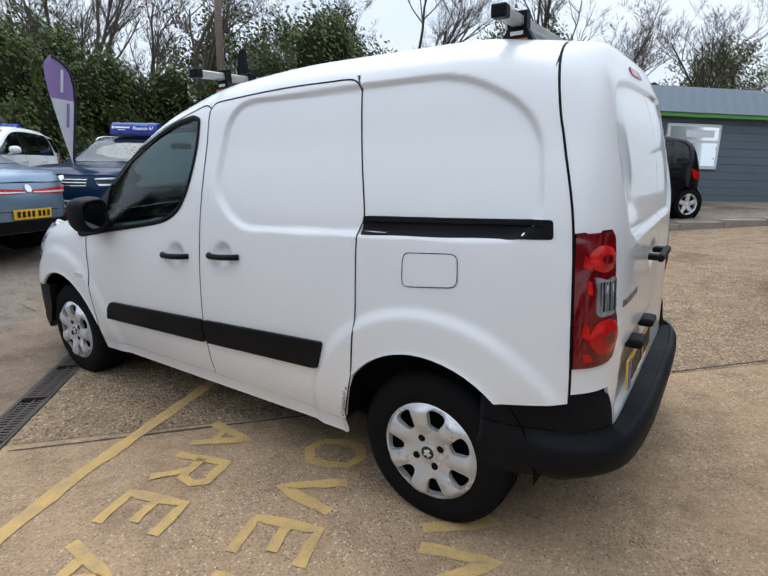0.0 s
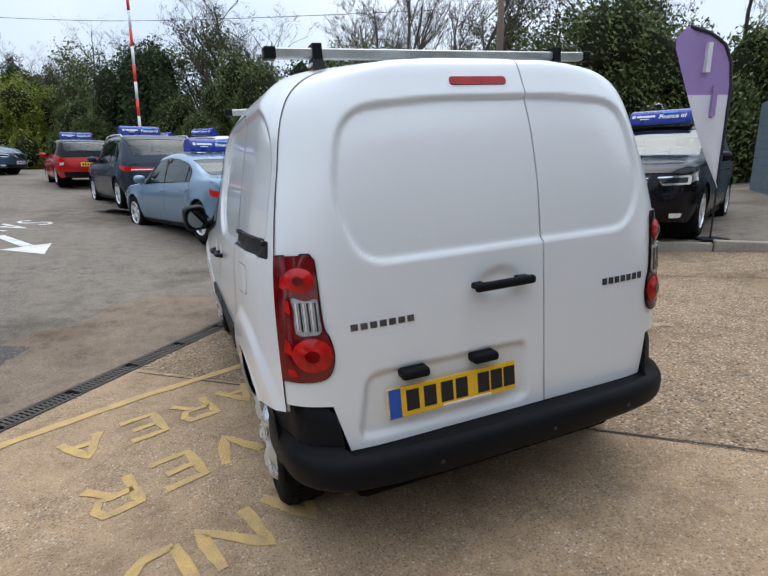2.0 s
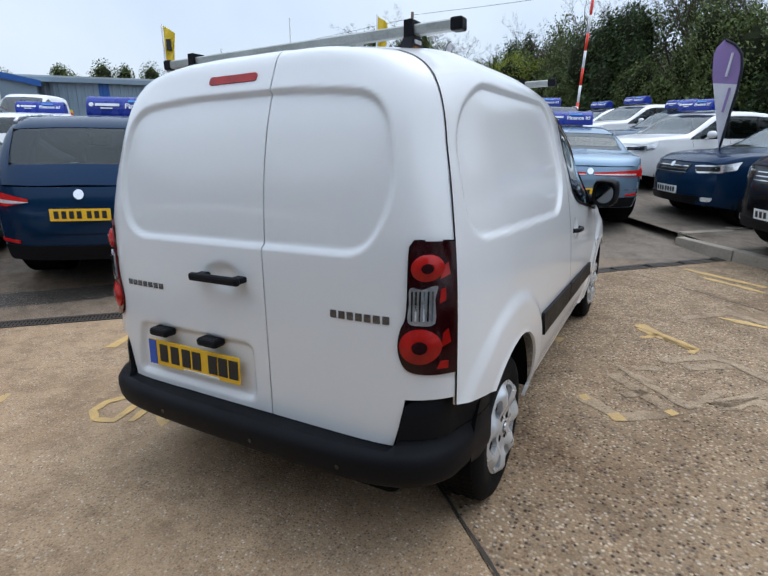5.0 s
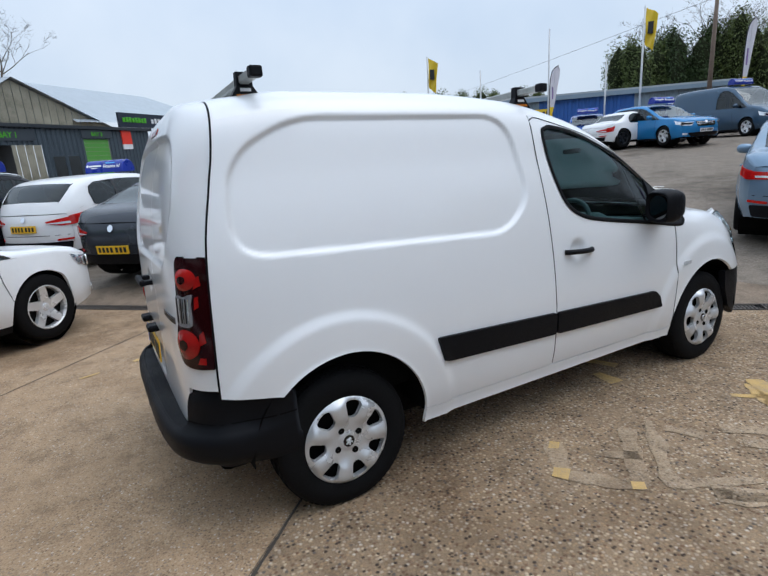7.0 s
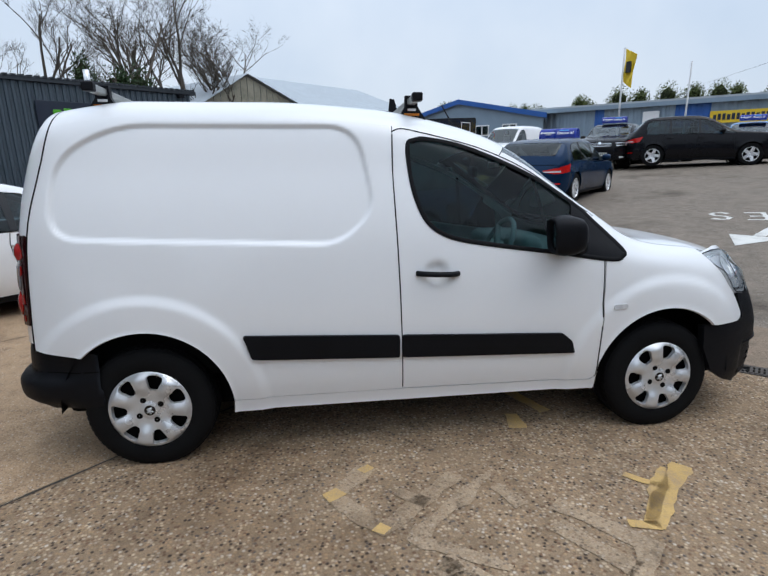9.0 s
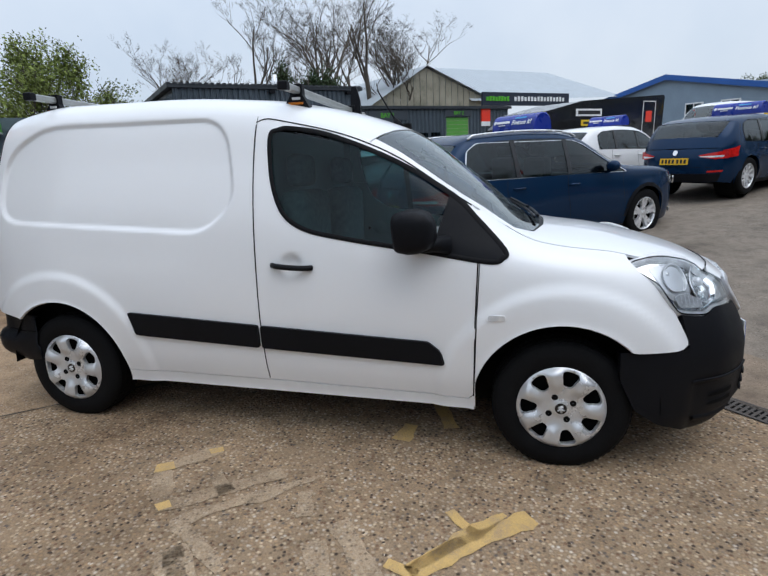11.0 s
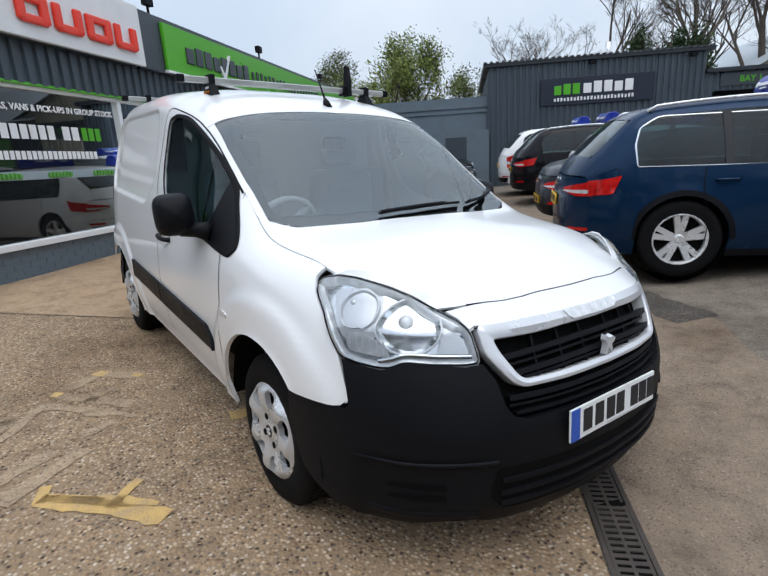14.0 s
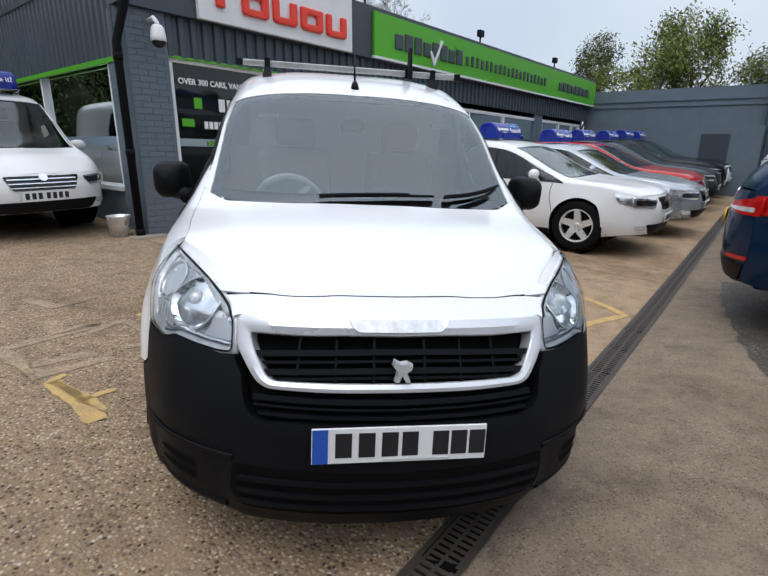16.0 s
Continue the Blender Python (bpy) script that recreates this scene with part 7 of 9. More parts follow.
# ---- parked cars: x to the car's right, y ahead, from the middle of its footprint
SHAPES = {
    # belt and top: (share of the length from the rear, share of the height); marks: rear glass low and high, windscreen head and cowl, side glass rear and front
    "hatch": dict(belt=[(0, .58), (.06, .655), (.30, .645), (.60, .62), (.74, .60), (.9, .565), (1, .51)], top=[(0, .60), (.012, .69), (.045, .80), (.10, .925), (.18, .975), (.34, 1.0), (.46, .985), (.55, .925), (.735, .665), (.78, .64), (.88, .615), (.96, .58), (1, .53)], marks=(.022, .098, .545, .74, .14, .72)),
    "suv": dict(belt=[(0, .58), (.05, .635), (.30, .635), (.60, .625), (.74, .61), (.9, .59), (1, .54)], top=[(0, .60), (.012, .665), (.04, .745), (.085, .865), (.125, .945), (.17, .98), (.34, 1.0), (.46, .99), (.535, .945), (.70, .70), (.745, .675), (.88, .645), (.96, .615), (1, .56)], marks=(.028, .108, .535, .708, .115, .70)),
    "saloon": dict(belt=[(0, .58), (.05, .665), (.30, .655), (.60, .63), (.74, .605), (.9, .56), (1, .49)], top=[(0, .60), (.012, .66), (.05, .70), (.13, .725), (.18, .76), (.27, .895), (.35, .97), (.45, 1.0), (.53, .98), (.60, .90), (.745, .66), (.79, .635), (.9, .595), (.97, .55), (1, .505)], marks=(.165, .29, .585, .75, .24, .73)),
    "coupe": dict(belt=[(0, .58), (.05, .675), (.30, .67), (.60, .64), (.74, .61), (.9, .56), (1, .49)], top=[(0, .60), (.012, .665), (.05, .715), (.09, .735), (.15, .78), (.25, .90), (.34, .975), (.44, 1.0), (.52, .985), (.60, .89), (.745, .66), (.79, .635), (.9, .595), (.97, .55), (1, .505)], marks=(.12, .265, .58, .75, .21, .73)),
    "roadster": dict(belt=[(0, .57), (.05, .665), (.30, .675), (.55, .66), (.74, .62), (.9, .55), (1, .45)], top=[(0, .59), (.012, .66), (.05, .715), (.15, .74), (.19, .80), (.25, .95), (.31, 1.0), (.37, .99), (.43, .92), (.56, .69), (.62, .67), (.88, .605), (.97, .52), (1, .46)], marks=(.175, .235, .40, .57, .25, .55)),
    "van": dict(belt=[(0, .50), (.05, .54), (.30, .54), (.60, .54), (.78, .53), (.9, .47), (1, .40)], top=[(0, .60), (.006, .80), (.02, .93), (.06, .98), (.25, 1.0), (.50, .995), (.60, .965), (.66, .90), (.81, .585), (.85, .56), (.92, .525), (.975, .46), (1, .41)], marks=(.012, .02, .645, .815, .53, .80)),
}
WHEELS = {}


def wheel_mesh(style, r, wide):
    """The meshes of a wheel, with its outer face towards +x: tyre and rim."""
    key = (style, round(r, 3))
    if key in WHEELS:
        return WHEELS[key]
    bm = bmesh.new()
    ri = r * (0.66 if style != "cap" else 0.62)
    lathe(bm, [(-wide / 2, ri), (-wide / 2, r * .93), (-wide / 2 + .02, r * .99), (-wide / 4, r), (wide / 4, r), (wide / 2 - .02, r * .99), (wide / 2, r * .93), (wide / 2, r * .80), (wide / 2 - .004, ri)], 28)
    tyre = bpy.data.meshes.new("tyre")
    bm.to_mesh(tyre)
    bm.free()
    bm = bmesh.new()
    lathe(bm, [(wide / 2 - .004, ri + .003), (wide / 2 - .002, ri * .97), (wide / 2 - .02, ri * .92), (-wide / 2, ri * .9)], 28)
    n = {"five": 5, "twin": 10, "turbine": 5, "six": 6, "split": 10}.get(style, 5)
    for k in range(n):
        a = k * math.tau / n if style != "split" else (k // 2 + (.5 if k % 2 else 0) * .58 + .1) * math.tau / 5
        w0, w1 = (0.16, 0.085) if n <= 6 else (0.07, 0.055)
        lean = 0.35 if style == "turbine" else 0.0
        quad = []
        for rad, half, off in ((ri * .16, w0 * r, 0), (ri * .95, w1 * r * 1.3, lean)):
            for s in (-1, 1):
                c = Vector((0, math.cos(a + off), math.sin(a + off))) * rad + Vector((0, -math.sin(a + off), math.cos(a + off))) * half * s
                quad.append(c)
        f0 = [bm.verts.new(q + Vector((wide / 2 - (.035 if i < 2 else .012), 0, 0))) for i, q in enumerate(quad)]
        f1 = [bm.verts.new(q * 1.0 + Vector((wide / 2 - .06, 0, 0))) for q in quad]
        bm.faces.new((f0[0], f0[2], f0[3], f0[1]))
        for i, j in ((0, 2), (2, 3), (3, 1), (1, 0)):
            bm.faces.new((f0[j], f0[i], f1[i], f1[j]))
    lathe(bm, [(wide / 2 - .028, .001), (wide / 2 - .028, ri * .13), (wide / 2 - .035, ri * .2), (wide / 2 - .06, ri * .22)], 14)
    rim = bpy.data.meshes.new("rim")
    bm.to_mesh(rim)
    bm.free()
    bm = bmesh.new()
    lathe(bm, [(wide / 2 - .07, .001), (wide / 2 - .07, ri * .92)], 24)
    back = bpy.data.meshes.new("brake_disc")
    bm.to_mesh(back)
    bm.free()
    WHEELS[key] = (tyre, rim, back)
    return WHEELS[key]


def add_wheel(parent, x, y, r, style, wide=0.21, rim_mat=None):
    tyre, rim, back = wheel_mesh(style, r, wide)
    turn = pose(x, y, r, 0, 0, 0 if x > 0 else 180)
    tyre, rim, back = tyre, rim, back
    w = None
    for me, ma, nm in ((tyre, M["tyre"], "wheel"), (rim, rim_mat or M["alloy"], "rim"), (back, M["dark"], "brake_disc")):
        if not me.materials:
            me.materials.append(ma)
        ob = new(nm, me)
        if me.materials[0] != ma:
            ob.material_slots[0].link = "OBJECT"
            ob.material_slots[0].material = ma
        if w is None:
            ob.parent = parent
            ob.matrix_basis = turn
            w = ob
        else:
            ob.parent = w
    for p in tyre.polygons:
        p.use_smooth = True
    return w


def ruled(pairs, x):
    """Smooth interpolation of (x, value) pairs."""
    return spline([p[0] for p in pairs], [[p[1]] for p in pairs], x)[:, 0]


def car(m, label, shape, ink, L, Wd, H, r=0.33, front=.86, back=.80, style="five", rim=None, category="car", group="", clear=.19, tail="corner", roof_ink=None, rails=False, bumper=False, chrome=False, lampc=None, bins=("black_plastic", "lamp_red")):
    """A parked car: a lofted skin, cut into body side, upper body, glass and ends."""
    sh = SHAPES[shape]
    root = thing("parked_car" if shape != "van" else "parked_van", m, label, category if shape != "van" else "van", group)
    w = Wd / 2
    y_of = lambda f: (f - .5) * L
    fr_axle, re_axle = L / 2 - front, -L / 2 + back
    ny, ns = 121, 57
    fs = .5 - .5 * np.cos(np.linspace(0, math.pi, ny))
    fs = .55 * fs + .45 * np.linspace(0, 1, ny)
    ty = (fs - .5) * L
    belt, top = ruled(sh["belt"], fs) * H, ruled(sh["top"], fs) * H
    hm = H - float(np.interp(.5, fs, belt))
    half = w * (1 - .06 * np.clip((np.abs(fs - .5) * 2 - .6) / .4, 0, 1) ** 2 - .10 * np.clip((np.abs(ty) - (L / 2 - .26)) / .26, 0, 1) ** 2.4)
    table = np.zeros((ny, ns, 2))
    ss = np.linspace(0, 7, ns)
    kk = np.clip(ss.astype(int), 0, 6)
    tt = (ss - kk)[:, None]
    for i in range(ny):
        e = max(0.0, (abs(ty[i]) - (L / 2 - .5)) / .5)
        zc = clear + .07 * e ** 2
        b, T, hw = belt[i], max(top[i], belt[i] + .004), half[i]
        h = T - b
        q = min(1.0, max(0.0, h / hm)) ** .7
        c = np.array([(.90 * hw, zc), (.985 * hw, zc + .28 * (b - zc)), (hw, zc + .66 * (b - zc)), (.955 * hw, b), ((.915 - .04 * q) * hw, b + (.55 - .03 * q) * h), ((.82 - .06 * q) * hw, b + (.84 + .085 * q) * h), (.45 * hw, T - .008), (0, T)])
        c = np.vstack([2 * c[0] - c[1], c, [(-c[6][0], c[6][1])]])
        p0, p1, p2, p3 = c[kk], c[kk + 1], c[kk + 2], c[kk + 3]
        table[i] = .5 * (2 * p1 + (p2 - p0) * tt + (2 * p0 - 5 * p1 + 4 * p2 - p3) * tt ** 2 + (3 * p1 - p0 - 3 * p2 + p3) * tt ** 3)
    nose = .34 * w

    def bent(x, y):
        """Round the ends in plan."""
        e = np.clip((np.abs(y) - (L / 2 - .62)) / .62, 0, 1)
        return y - np.sign(y) * nose * (np.abs(x) / w) ** 3 * e

    def at(y, s):
        i = np.clip(np.searchsorted(ty, y) - 1, 0, ny - 2)
        a = np.clip((y - ty[i]) / (ty[i + 1] - ty[i]), 0, 1)[:, None]
        fs2 = np.clip(s / 7 * (ns - 1), 0, ns - 1.001)
        j = fs2.astype(int)
        b = (fs2 - j)[:, None]
        return table[i, j] * (1 - a) * (1 - b) + table[i + 1, j] * a * (1 - b) + table[i, j + 1] * (1 - a) * b + table[i + 1, j + 1] * a * b

    def over(y, t):
        y, t = np.asarray(y, float), np.asarray(t, float)
        p = at(y, 7 - np.abs(t))
        x = p[:, 0] * np.sign(t)
        return np.stack([x, bent(x, y), p[:, 1]], 1)

    def flank(sg):
        def f(y, z):
            y, z = np.asarray(y, float), np.asarray(z, float)
            i = np.clip(np.searchsorted(ty, y) - 1, 0, ny - 2)
            a = np.clip((y - ty[i]) / (ty[i + 1] - ty[i]), 0, 1)
            x = np.zeros_like(y)
            for k in range(len(y)):
                row = table[i[k]] * (1 - a[k]) + table[i[k] + 1] * a[k]
                x[k] = np.interp(z[k], np.maximum.accumulate(row[:30, 1]), row[:30, 0])
            x = x + .012 * np.exp(-((z - (.50 * H)) / .012) ** 2)
            for ax in (fr_axle, re_axle):
                x = x + .014 * ease(-np.hypot(y - ax, z - r), -(r * 1.30), -(r * 1.18))
            return np.stack([x * sg, bent(x, y), z], 1)
        return f

    def end(ahead):
        i = ny - 1 if ahead else 0
        row = table[i]
        yy = ty[i]
        zm, hh = (row[0, 1] + row[25, 1]) / 2, (row[25, 1] - row[0, 1]) / 2

        def f(x, z):
            x, z = np.asarray(x, float), np.asarray(z, float)
            hz = np.clip((z - zm) / hh, -1, 1)
            xe = np.interp(z, row[:26, 1], row[:26, 0])
            puff = (.075 if ahead else .06) * (1 - np.abs(hz) ** 2.6) * (1 - np.clip(np.abs(x) / xe, 0, 1) ** 5)
            return np.stack([x, yy - np.sign(yy) * nose * (np.abs(x) / w) ** 3 + np.sign(yy) * puff, z], 1)
        lim = [(float(row[k, 0]), float(row[k, 1])) for k in range(0, 26)]
        return f, lim
    zb = lambda y: float(np.interp(y, ty, belt))
    ra = r * 1.12
    roofy = roof_ink or ink
    lo, hi, head, cowl, g0, g1 = [y_of(v) for v in sh["marks"]]
    for sg in (1, -1):
        f = flank(sg)
        o = [(-L / 2 + .002, clear + .075), (re_axle - ra, clear + .02)] + [(re_axle - ra * math.cos(k * math.pi / 16), r + ra * math.sin(k * math.pi / 16)) for k in range(17)] + [(re_axle + ra, clear), (fr_axle - ra, clear)]
        o += [(fr_axle - ra * math.cos(k * math.pi / 16), r + ra * math.sin(k * math.pi / 16)) for k in range(17)] + [(fr_axle + ra, clear + .02), (L / 2 - .002, clear + .075)]
        o += [(float(y), zb(y)) for y in np.linspace(L / 2 - .002, -L / 2 + .002, 30)]
        side = panel("body_side", o, (.10, .07), f, ink, root, "", 0, .03, sg < 0)
        # upper body on this side, notched for the glass
        win = [(g1 + .05, 3.96), (g1 - .02, 3.55), (g1 - .14, 2.95), (head + .03, 2.42), (head - .12, 2.36), (g0 + .22, 2.36), (g0 + .06, 2.62), (g0, 3.2), (g0 + .03, 3.96)]
        win = rounded(win, .05, 2)
        up = [(-L / 2, 0), (lo, 0), (lo, 1.75), (hi, 1.85), (hi, 0), (head, 0), (head, 1.85), (cowl, 2.0), (cowl + .03, 1.0), (cowl + .04, 0), (L / 2, 0), (L / 2, 4.0)] + [(y, 4.0) for y in (g1 + .12,)] + win + [(g0 - .05, 4.0), (-L / 2, 4.0)]
        if shape == "van":
            up = [(-L / 2, 0), (head, 0), (head, 1.85), (cowl, 2.0), (cowl + .04, 0), (L / 2, 0), (L / 2, 4.0), (g1 + .12, 4.0)] + win + [(g0 - .05, 4.0), (-L / 2, 4.0)]
        panel("upper_body", [(y, sg * t) for y, t in up], (.10, .30), over, roofy, root, "", 0, .012, True)
        panel("side_window", [(y, sg * t) for y, t in win], (.12, .4), over, M["car_glass"], root, "dark side window", -.006, 0, True)
        for yp in ([y_of(.46), y_of(.27)] if shape in ("suv", "hatch", "saloon") else [y_of(.36)] if shape == "coupe" else []):
            ribbon("window_pillar", [(yp + .02 * t, sg * t) for t in (3.96, 3.4, 2.9, 2.4)], .07, over, M["gloss_black"], root, .002, "", False, True)
        ribbon("window_trim", [(y, sg * t) for y, t in win], .022, over, M["chrome"] if chrome else M["rubber"], root, .004, "chrome window line" if chrome else "", True, True)
        for yd in ([y_of(.47), y_of(.70)] + ([y_of(.25)] if shape in ("suv", "hatch", "saloon") else [])):
            ribbon("door_gap", [(yd + .03 * math.sin(k), clear + .08 + (zb(yd) - clear - .09) * k / 6) for k in range(7)], .008, f, M["rubber"], side, .003, "", False, sg < 0)
        for yd in ([y_of(.49), y_of(.285)] if shape in ("suv", "hatch", "saloon") else [y_of(.42)]):
            zz = zb(yd) - .13
            bm = bmesh.new()
            c = f(np.array([yd]), np.array([zz]))[0]
            tube(bm, [(c[0] - sg * .005, yd - .10, zz), (c[0] + sg * .028, yd - .07, zz + .004), (c[0] + sg * .028, yd + .07, zz + .004), (c[0] - sg * .005, yd + .10, zz)], .013, 6)
            part("door_handle", bm, ink, side, "", True)
        if bumper:
            ribbon("arch_lip", [(re_axle - ra * 1.06 * math.cos(k * math.pi / 16), r + ra * 1.06 * math.sin(k * math.pi / 16)) for k in range(17)], .05, f, M["black_plastic"], side, .006, "black arch lip", False, sg < 0)
            ribbon("arch_lip", [(fr_axle - ra * 1.06 * math.cos(k * math.pi / 16), r + ra * 1.06 * math.sin(k * math.pi / 16)) for k in range(17)], .05, f, M["black_plastic"], side, .006, "black arch lip", False, sg < 0)
        panel("sill_trim", [(re_axle + ra, clear + .004), (fr_axle - ra, clear + .004), (fr_axle - ra, clear + .07), (re_axle + ra, clear + .07)], .12, f, M["black_plastic"], side, "", .008, .01, sg < 0)
        # mirror
        bm = bmesh.new()
        ym = y_of(sh["marks"][3]) - .42
        rows = []
        for dx, k in ((0, .5), (.02, .85), (.08, 1.0), (.15, .95), (.19, .6), (.20, .05)):
            rows.append([bm.verts.new((sg * (w * .97 + dx), ym + .06 * k * math.cos(a) + .02, zb(ym) + .09 + .075 * k * math.sin(a))) for a in [j * math.tau / 12 for j in range(12)]])
        for r0, r1 in zip(rows, rows[1:]):
            for j in range(12):
                bm.faces.new((r0[j], r0[(j + 1) % 12], r1[(j + 1) % 12], r1[j]))
        tube(bm, [(sg * w * .92, ym + .05, zb(ym) - .01), (sg * (w + .05), ym + .03, zb(ym) + .05)], .025, 6)
        bmesh.ops.recalc_face_normals(bm, faces=bm.faces)
        part("door_mirror", bm, ink, root, "", True)
    screen = [(head, -1.85), (head + .02, 0), (head, 1.85), (cowl, 2.0), (cowl + .03, 1.0), (cowl + .04, 0), (cowl + .03, -1.0), (cowl, -2.0)]
    panel("windscreen", screen, (.10, .35), over, M["car_glass_front"], root, "clear windscreen", -.005, 0, True)
    ribbon("windscreen_band", screen, .035, over, M["rubber"], root, .002, "", True, True)
    if shape != "van":
        back_o = [(lo, -1.75), (lo, 1.75), (hi, 1.85), (hi, -1.85)]
        panel("rear_window", back_o, (.03, .35), over, M["car_glass"], root, "dark rear window", -.005, 0, True)
        ribbon("window_trim", back_o, .03, over, M["rubber"], root, .003, "", True, True)
    # ends
    hb, hr = zb(L / 2), zb(-L / 2)
    for ahead in (True, False):
        f, lim = end(ahead)
        o = [(x, z) for x, z in lim] + [(-x, z) for x, z in lim[::-1]]
        fascia = panel("front_end" if ahead else "tailgate", o, .08, f, ink, root, "", .001, .02, ahead)
        if ahead:
            panel("grille", rounded([(-w * .46, hb - .015), (w * .46, hb - .015), (w * .38, hb - .17), (-w * .38, hb - .17)], .03, 3), .08, f, M["gloss_black"], fascia, "dark grille", .012, .02, True)
            panel("lower_grille", rounded([(-w * .70, clear + .20), (w * .70, clear + .20), (w * .60, clear + .08), (-w * .60, clear + .08)], .03, 3), .08, f, M["black_plastic"], fascia, "", .012, .02, True)
            for k in range(3):
                ribbon("grille_bar", [(x, hb - .05 - .045 * k) for x in np.linspace(-w * .42, w * .42, 9)], .010, f, M["chrome"], fascia, .015, "", False, True)
            for s in (1, -1):
                panel("fog_lamp", rounded([(s * w * .70, clear + .19), (s * w * .84, clear + .19), (s * w * .82, clear + .13), (s * w * .70, clear + .13)], .015, 2), .08, f, M["lamp_clear"], fascia, "", .014, .01, True)
        else:
            panel("rear_bumper_insert", rounded([(-w * .82, clear + .22), (w * .82, clear + .22), (w * .78, clear + .08), (-w * .78, clear + .08)], .03, 3), .08, f, M["black_plastic"], fascia, "", .012, .02, False)
            ribbon("tailgate_gap", [(x, clear + .33) for x in np.linspace(-w * .80, w * .80, 11)], .008, f, M["rubber"], fascia, .003)
            for s in (1, -1):
                panel("reflector", rounded([(s * w * .62, clear + .27), (s * w * .84, clear + .28), (s * w * .84, clear + .25), (s * w * .62, clear + .24)], .008, 2), .08, f, M["lamp_red"], fascia, "", .014, .01, False)
        for s in (1, -1):
            if ahead:
                o = [(s * w * .52, hb - .03), (s * w * .90, hb - .005), (s * w * .90, hb - .12), (s * w * .60, hb - .14)]
                so = [(L / 2 - .34, zb(L / 2 - .34) - .02), (L / 2 - .002, hb - .01), (L / 2 - .002, hb - .12), (L / 2 - .20, hb - .07)]
            elif tail == "bar":
                o = [(s * w * .06, hr - .07), (s * w * .90, hr - .03), (s * w * .90, hr - .13), (s * w * .06, hr - .11)]
                so = [(-L / 2 + .30, zb(-L / 2 + .3) - .09), (-L / 2 + .002, hr - .03), (-L / 2 + .002, hr - .13), (-L / 2 + .22, hr - .08)]
            elif tail == "tall":
                o = [(s * w * .76, hr - .01), (s * w * .90, hr - .01), (s * w * .92, hr - .32), (s * w * .80, hr - .30)]
                so = [(-L / 2 + .12, zb(-L / 2 + .12) - .03), (-L / 2 + .002, hr - .01), (-L / 2 + .002, hr - .32), (-L / 2 + .08, hr - .30)]
            else:
                o = [(s * w * .46, hr - .10), (s * w * .90, hr - .02), (s * w * .90, hr - .16), (s * w * .72, hr - .17), (s * w * .50, hr - .13)]
                so = [(-L / 2 + .34, zb(-L / 2 + .34) - .06), (-L / 2 + .002, hr - .02), (-L / 2 + .002, hr - .16), (-L / 2 + .20, hr - .13)]
            ma = (lampc or M["reflector"]) if ahead else M["lamp_red"]
            lamp = panel("headlight" if ahead else "tail_light", rounded(o, .02, 2), .06, f, ma, root, "clear headlamp" if ahead else "red tail lamp", .012, .015, ahead)
            panel("lamp_side", rounded(so, .015, 2), .06, flank(s), ma, lamp, "", .010, .012, s < 0)
            q = [(a * .9 + .1 * o[0][0], b * .6 + .4 * (sum(v[1] for v in o) / len(o))) for a, b in o]
            if not ahead:
                mid_z = sum(v[1] for v in o) / len(o)
                q = [(a * .86 + .14 * o[0][0], mid_z - .012 + (b - mid_z) * .26) for a, b in o]
            panel("lamp_core", rounded(q, .012, 2), .06, f, M["gloss_black"] if ahead else M["lamp_clear"], lamp, "", .014, .004, ahead)
        z = clear + .21 if ahead else (.40 * H if shape in ("hatch", "suv") else .30 * H)
        pl = panel("number_plate", [(-.26, z), (.26, z), (.26, z + .111), (-.26, z + .111)], .13, f, M["plate_white"] if ahead else M["plate_yellow"], fascia, "white number plate" if ahead else "yellow number plate", .026, .012, ahead)
        for bx in (-.20, -.135, -.07, -.005, .08, .145, .21):
            panel("plate_bar", [(bx - .023, z + .022), (bx + .018, z + .022), (bx + .018, z + .09), (bx - .023, z + .09)], .2, f, M["ink"], pl, "", .0275, 0, ahead)
        panel("badge", [(.045 * math.cos(a), (hb - .03 if ahead else hr - .055) + .045 * math.sin(a)) for a in [k * math.tau / 14 for k in range(14)]], .2, f, M["chrome"], fascia, "plain chrome emblem", .018, .01, ahead)
    # inside and underneath
    bm = bmesh.new()
    box(bm, (-w * .80, -L / 2 + .25, clear + .03), (w * .80, L / 2 - .3, H * .48), .03)
    for ax in (fr_axle, re_axle):
        for s in (1, -1):
            lathe(bm, [(s * w * .55, ra + .02), (s * w * .93, ra + .015)], 20, "x", Matrix.Translation((0, ax, r)))
    part("underbody", bm, M["dark"], root)
    for sx in (-.36, .36):
        bm = bmesh.new()
        box(bm, (sx - .22, -.28, H * .45), (sx + .22, -.12, H * .78), .05)
        box(bm, (sx - .12, -.26, H * .79), (sx + .12, -.14, H * .88), .04)
        part("seat", bm, M["interior"], root)
    bm = bmesh.new()
    box(bm, (-w * .8, cowl - .55, H * .42), (w * .8, cowl - .12, zb(cowl) - .01), .05)
    part("dashboard", bm, M["interior"], root)
    for x in (w - .105, -w + .105):
        for ax in (fr_axle, re_axle):
            add_wheel(root, x, ax, r, style, .20, rim)
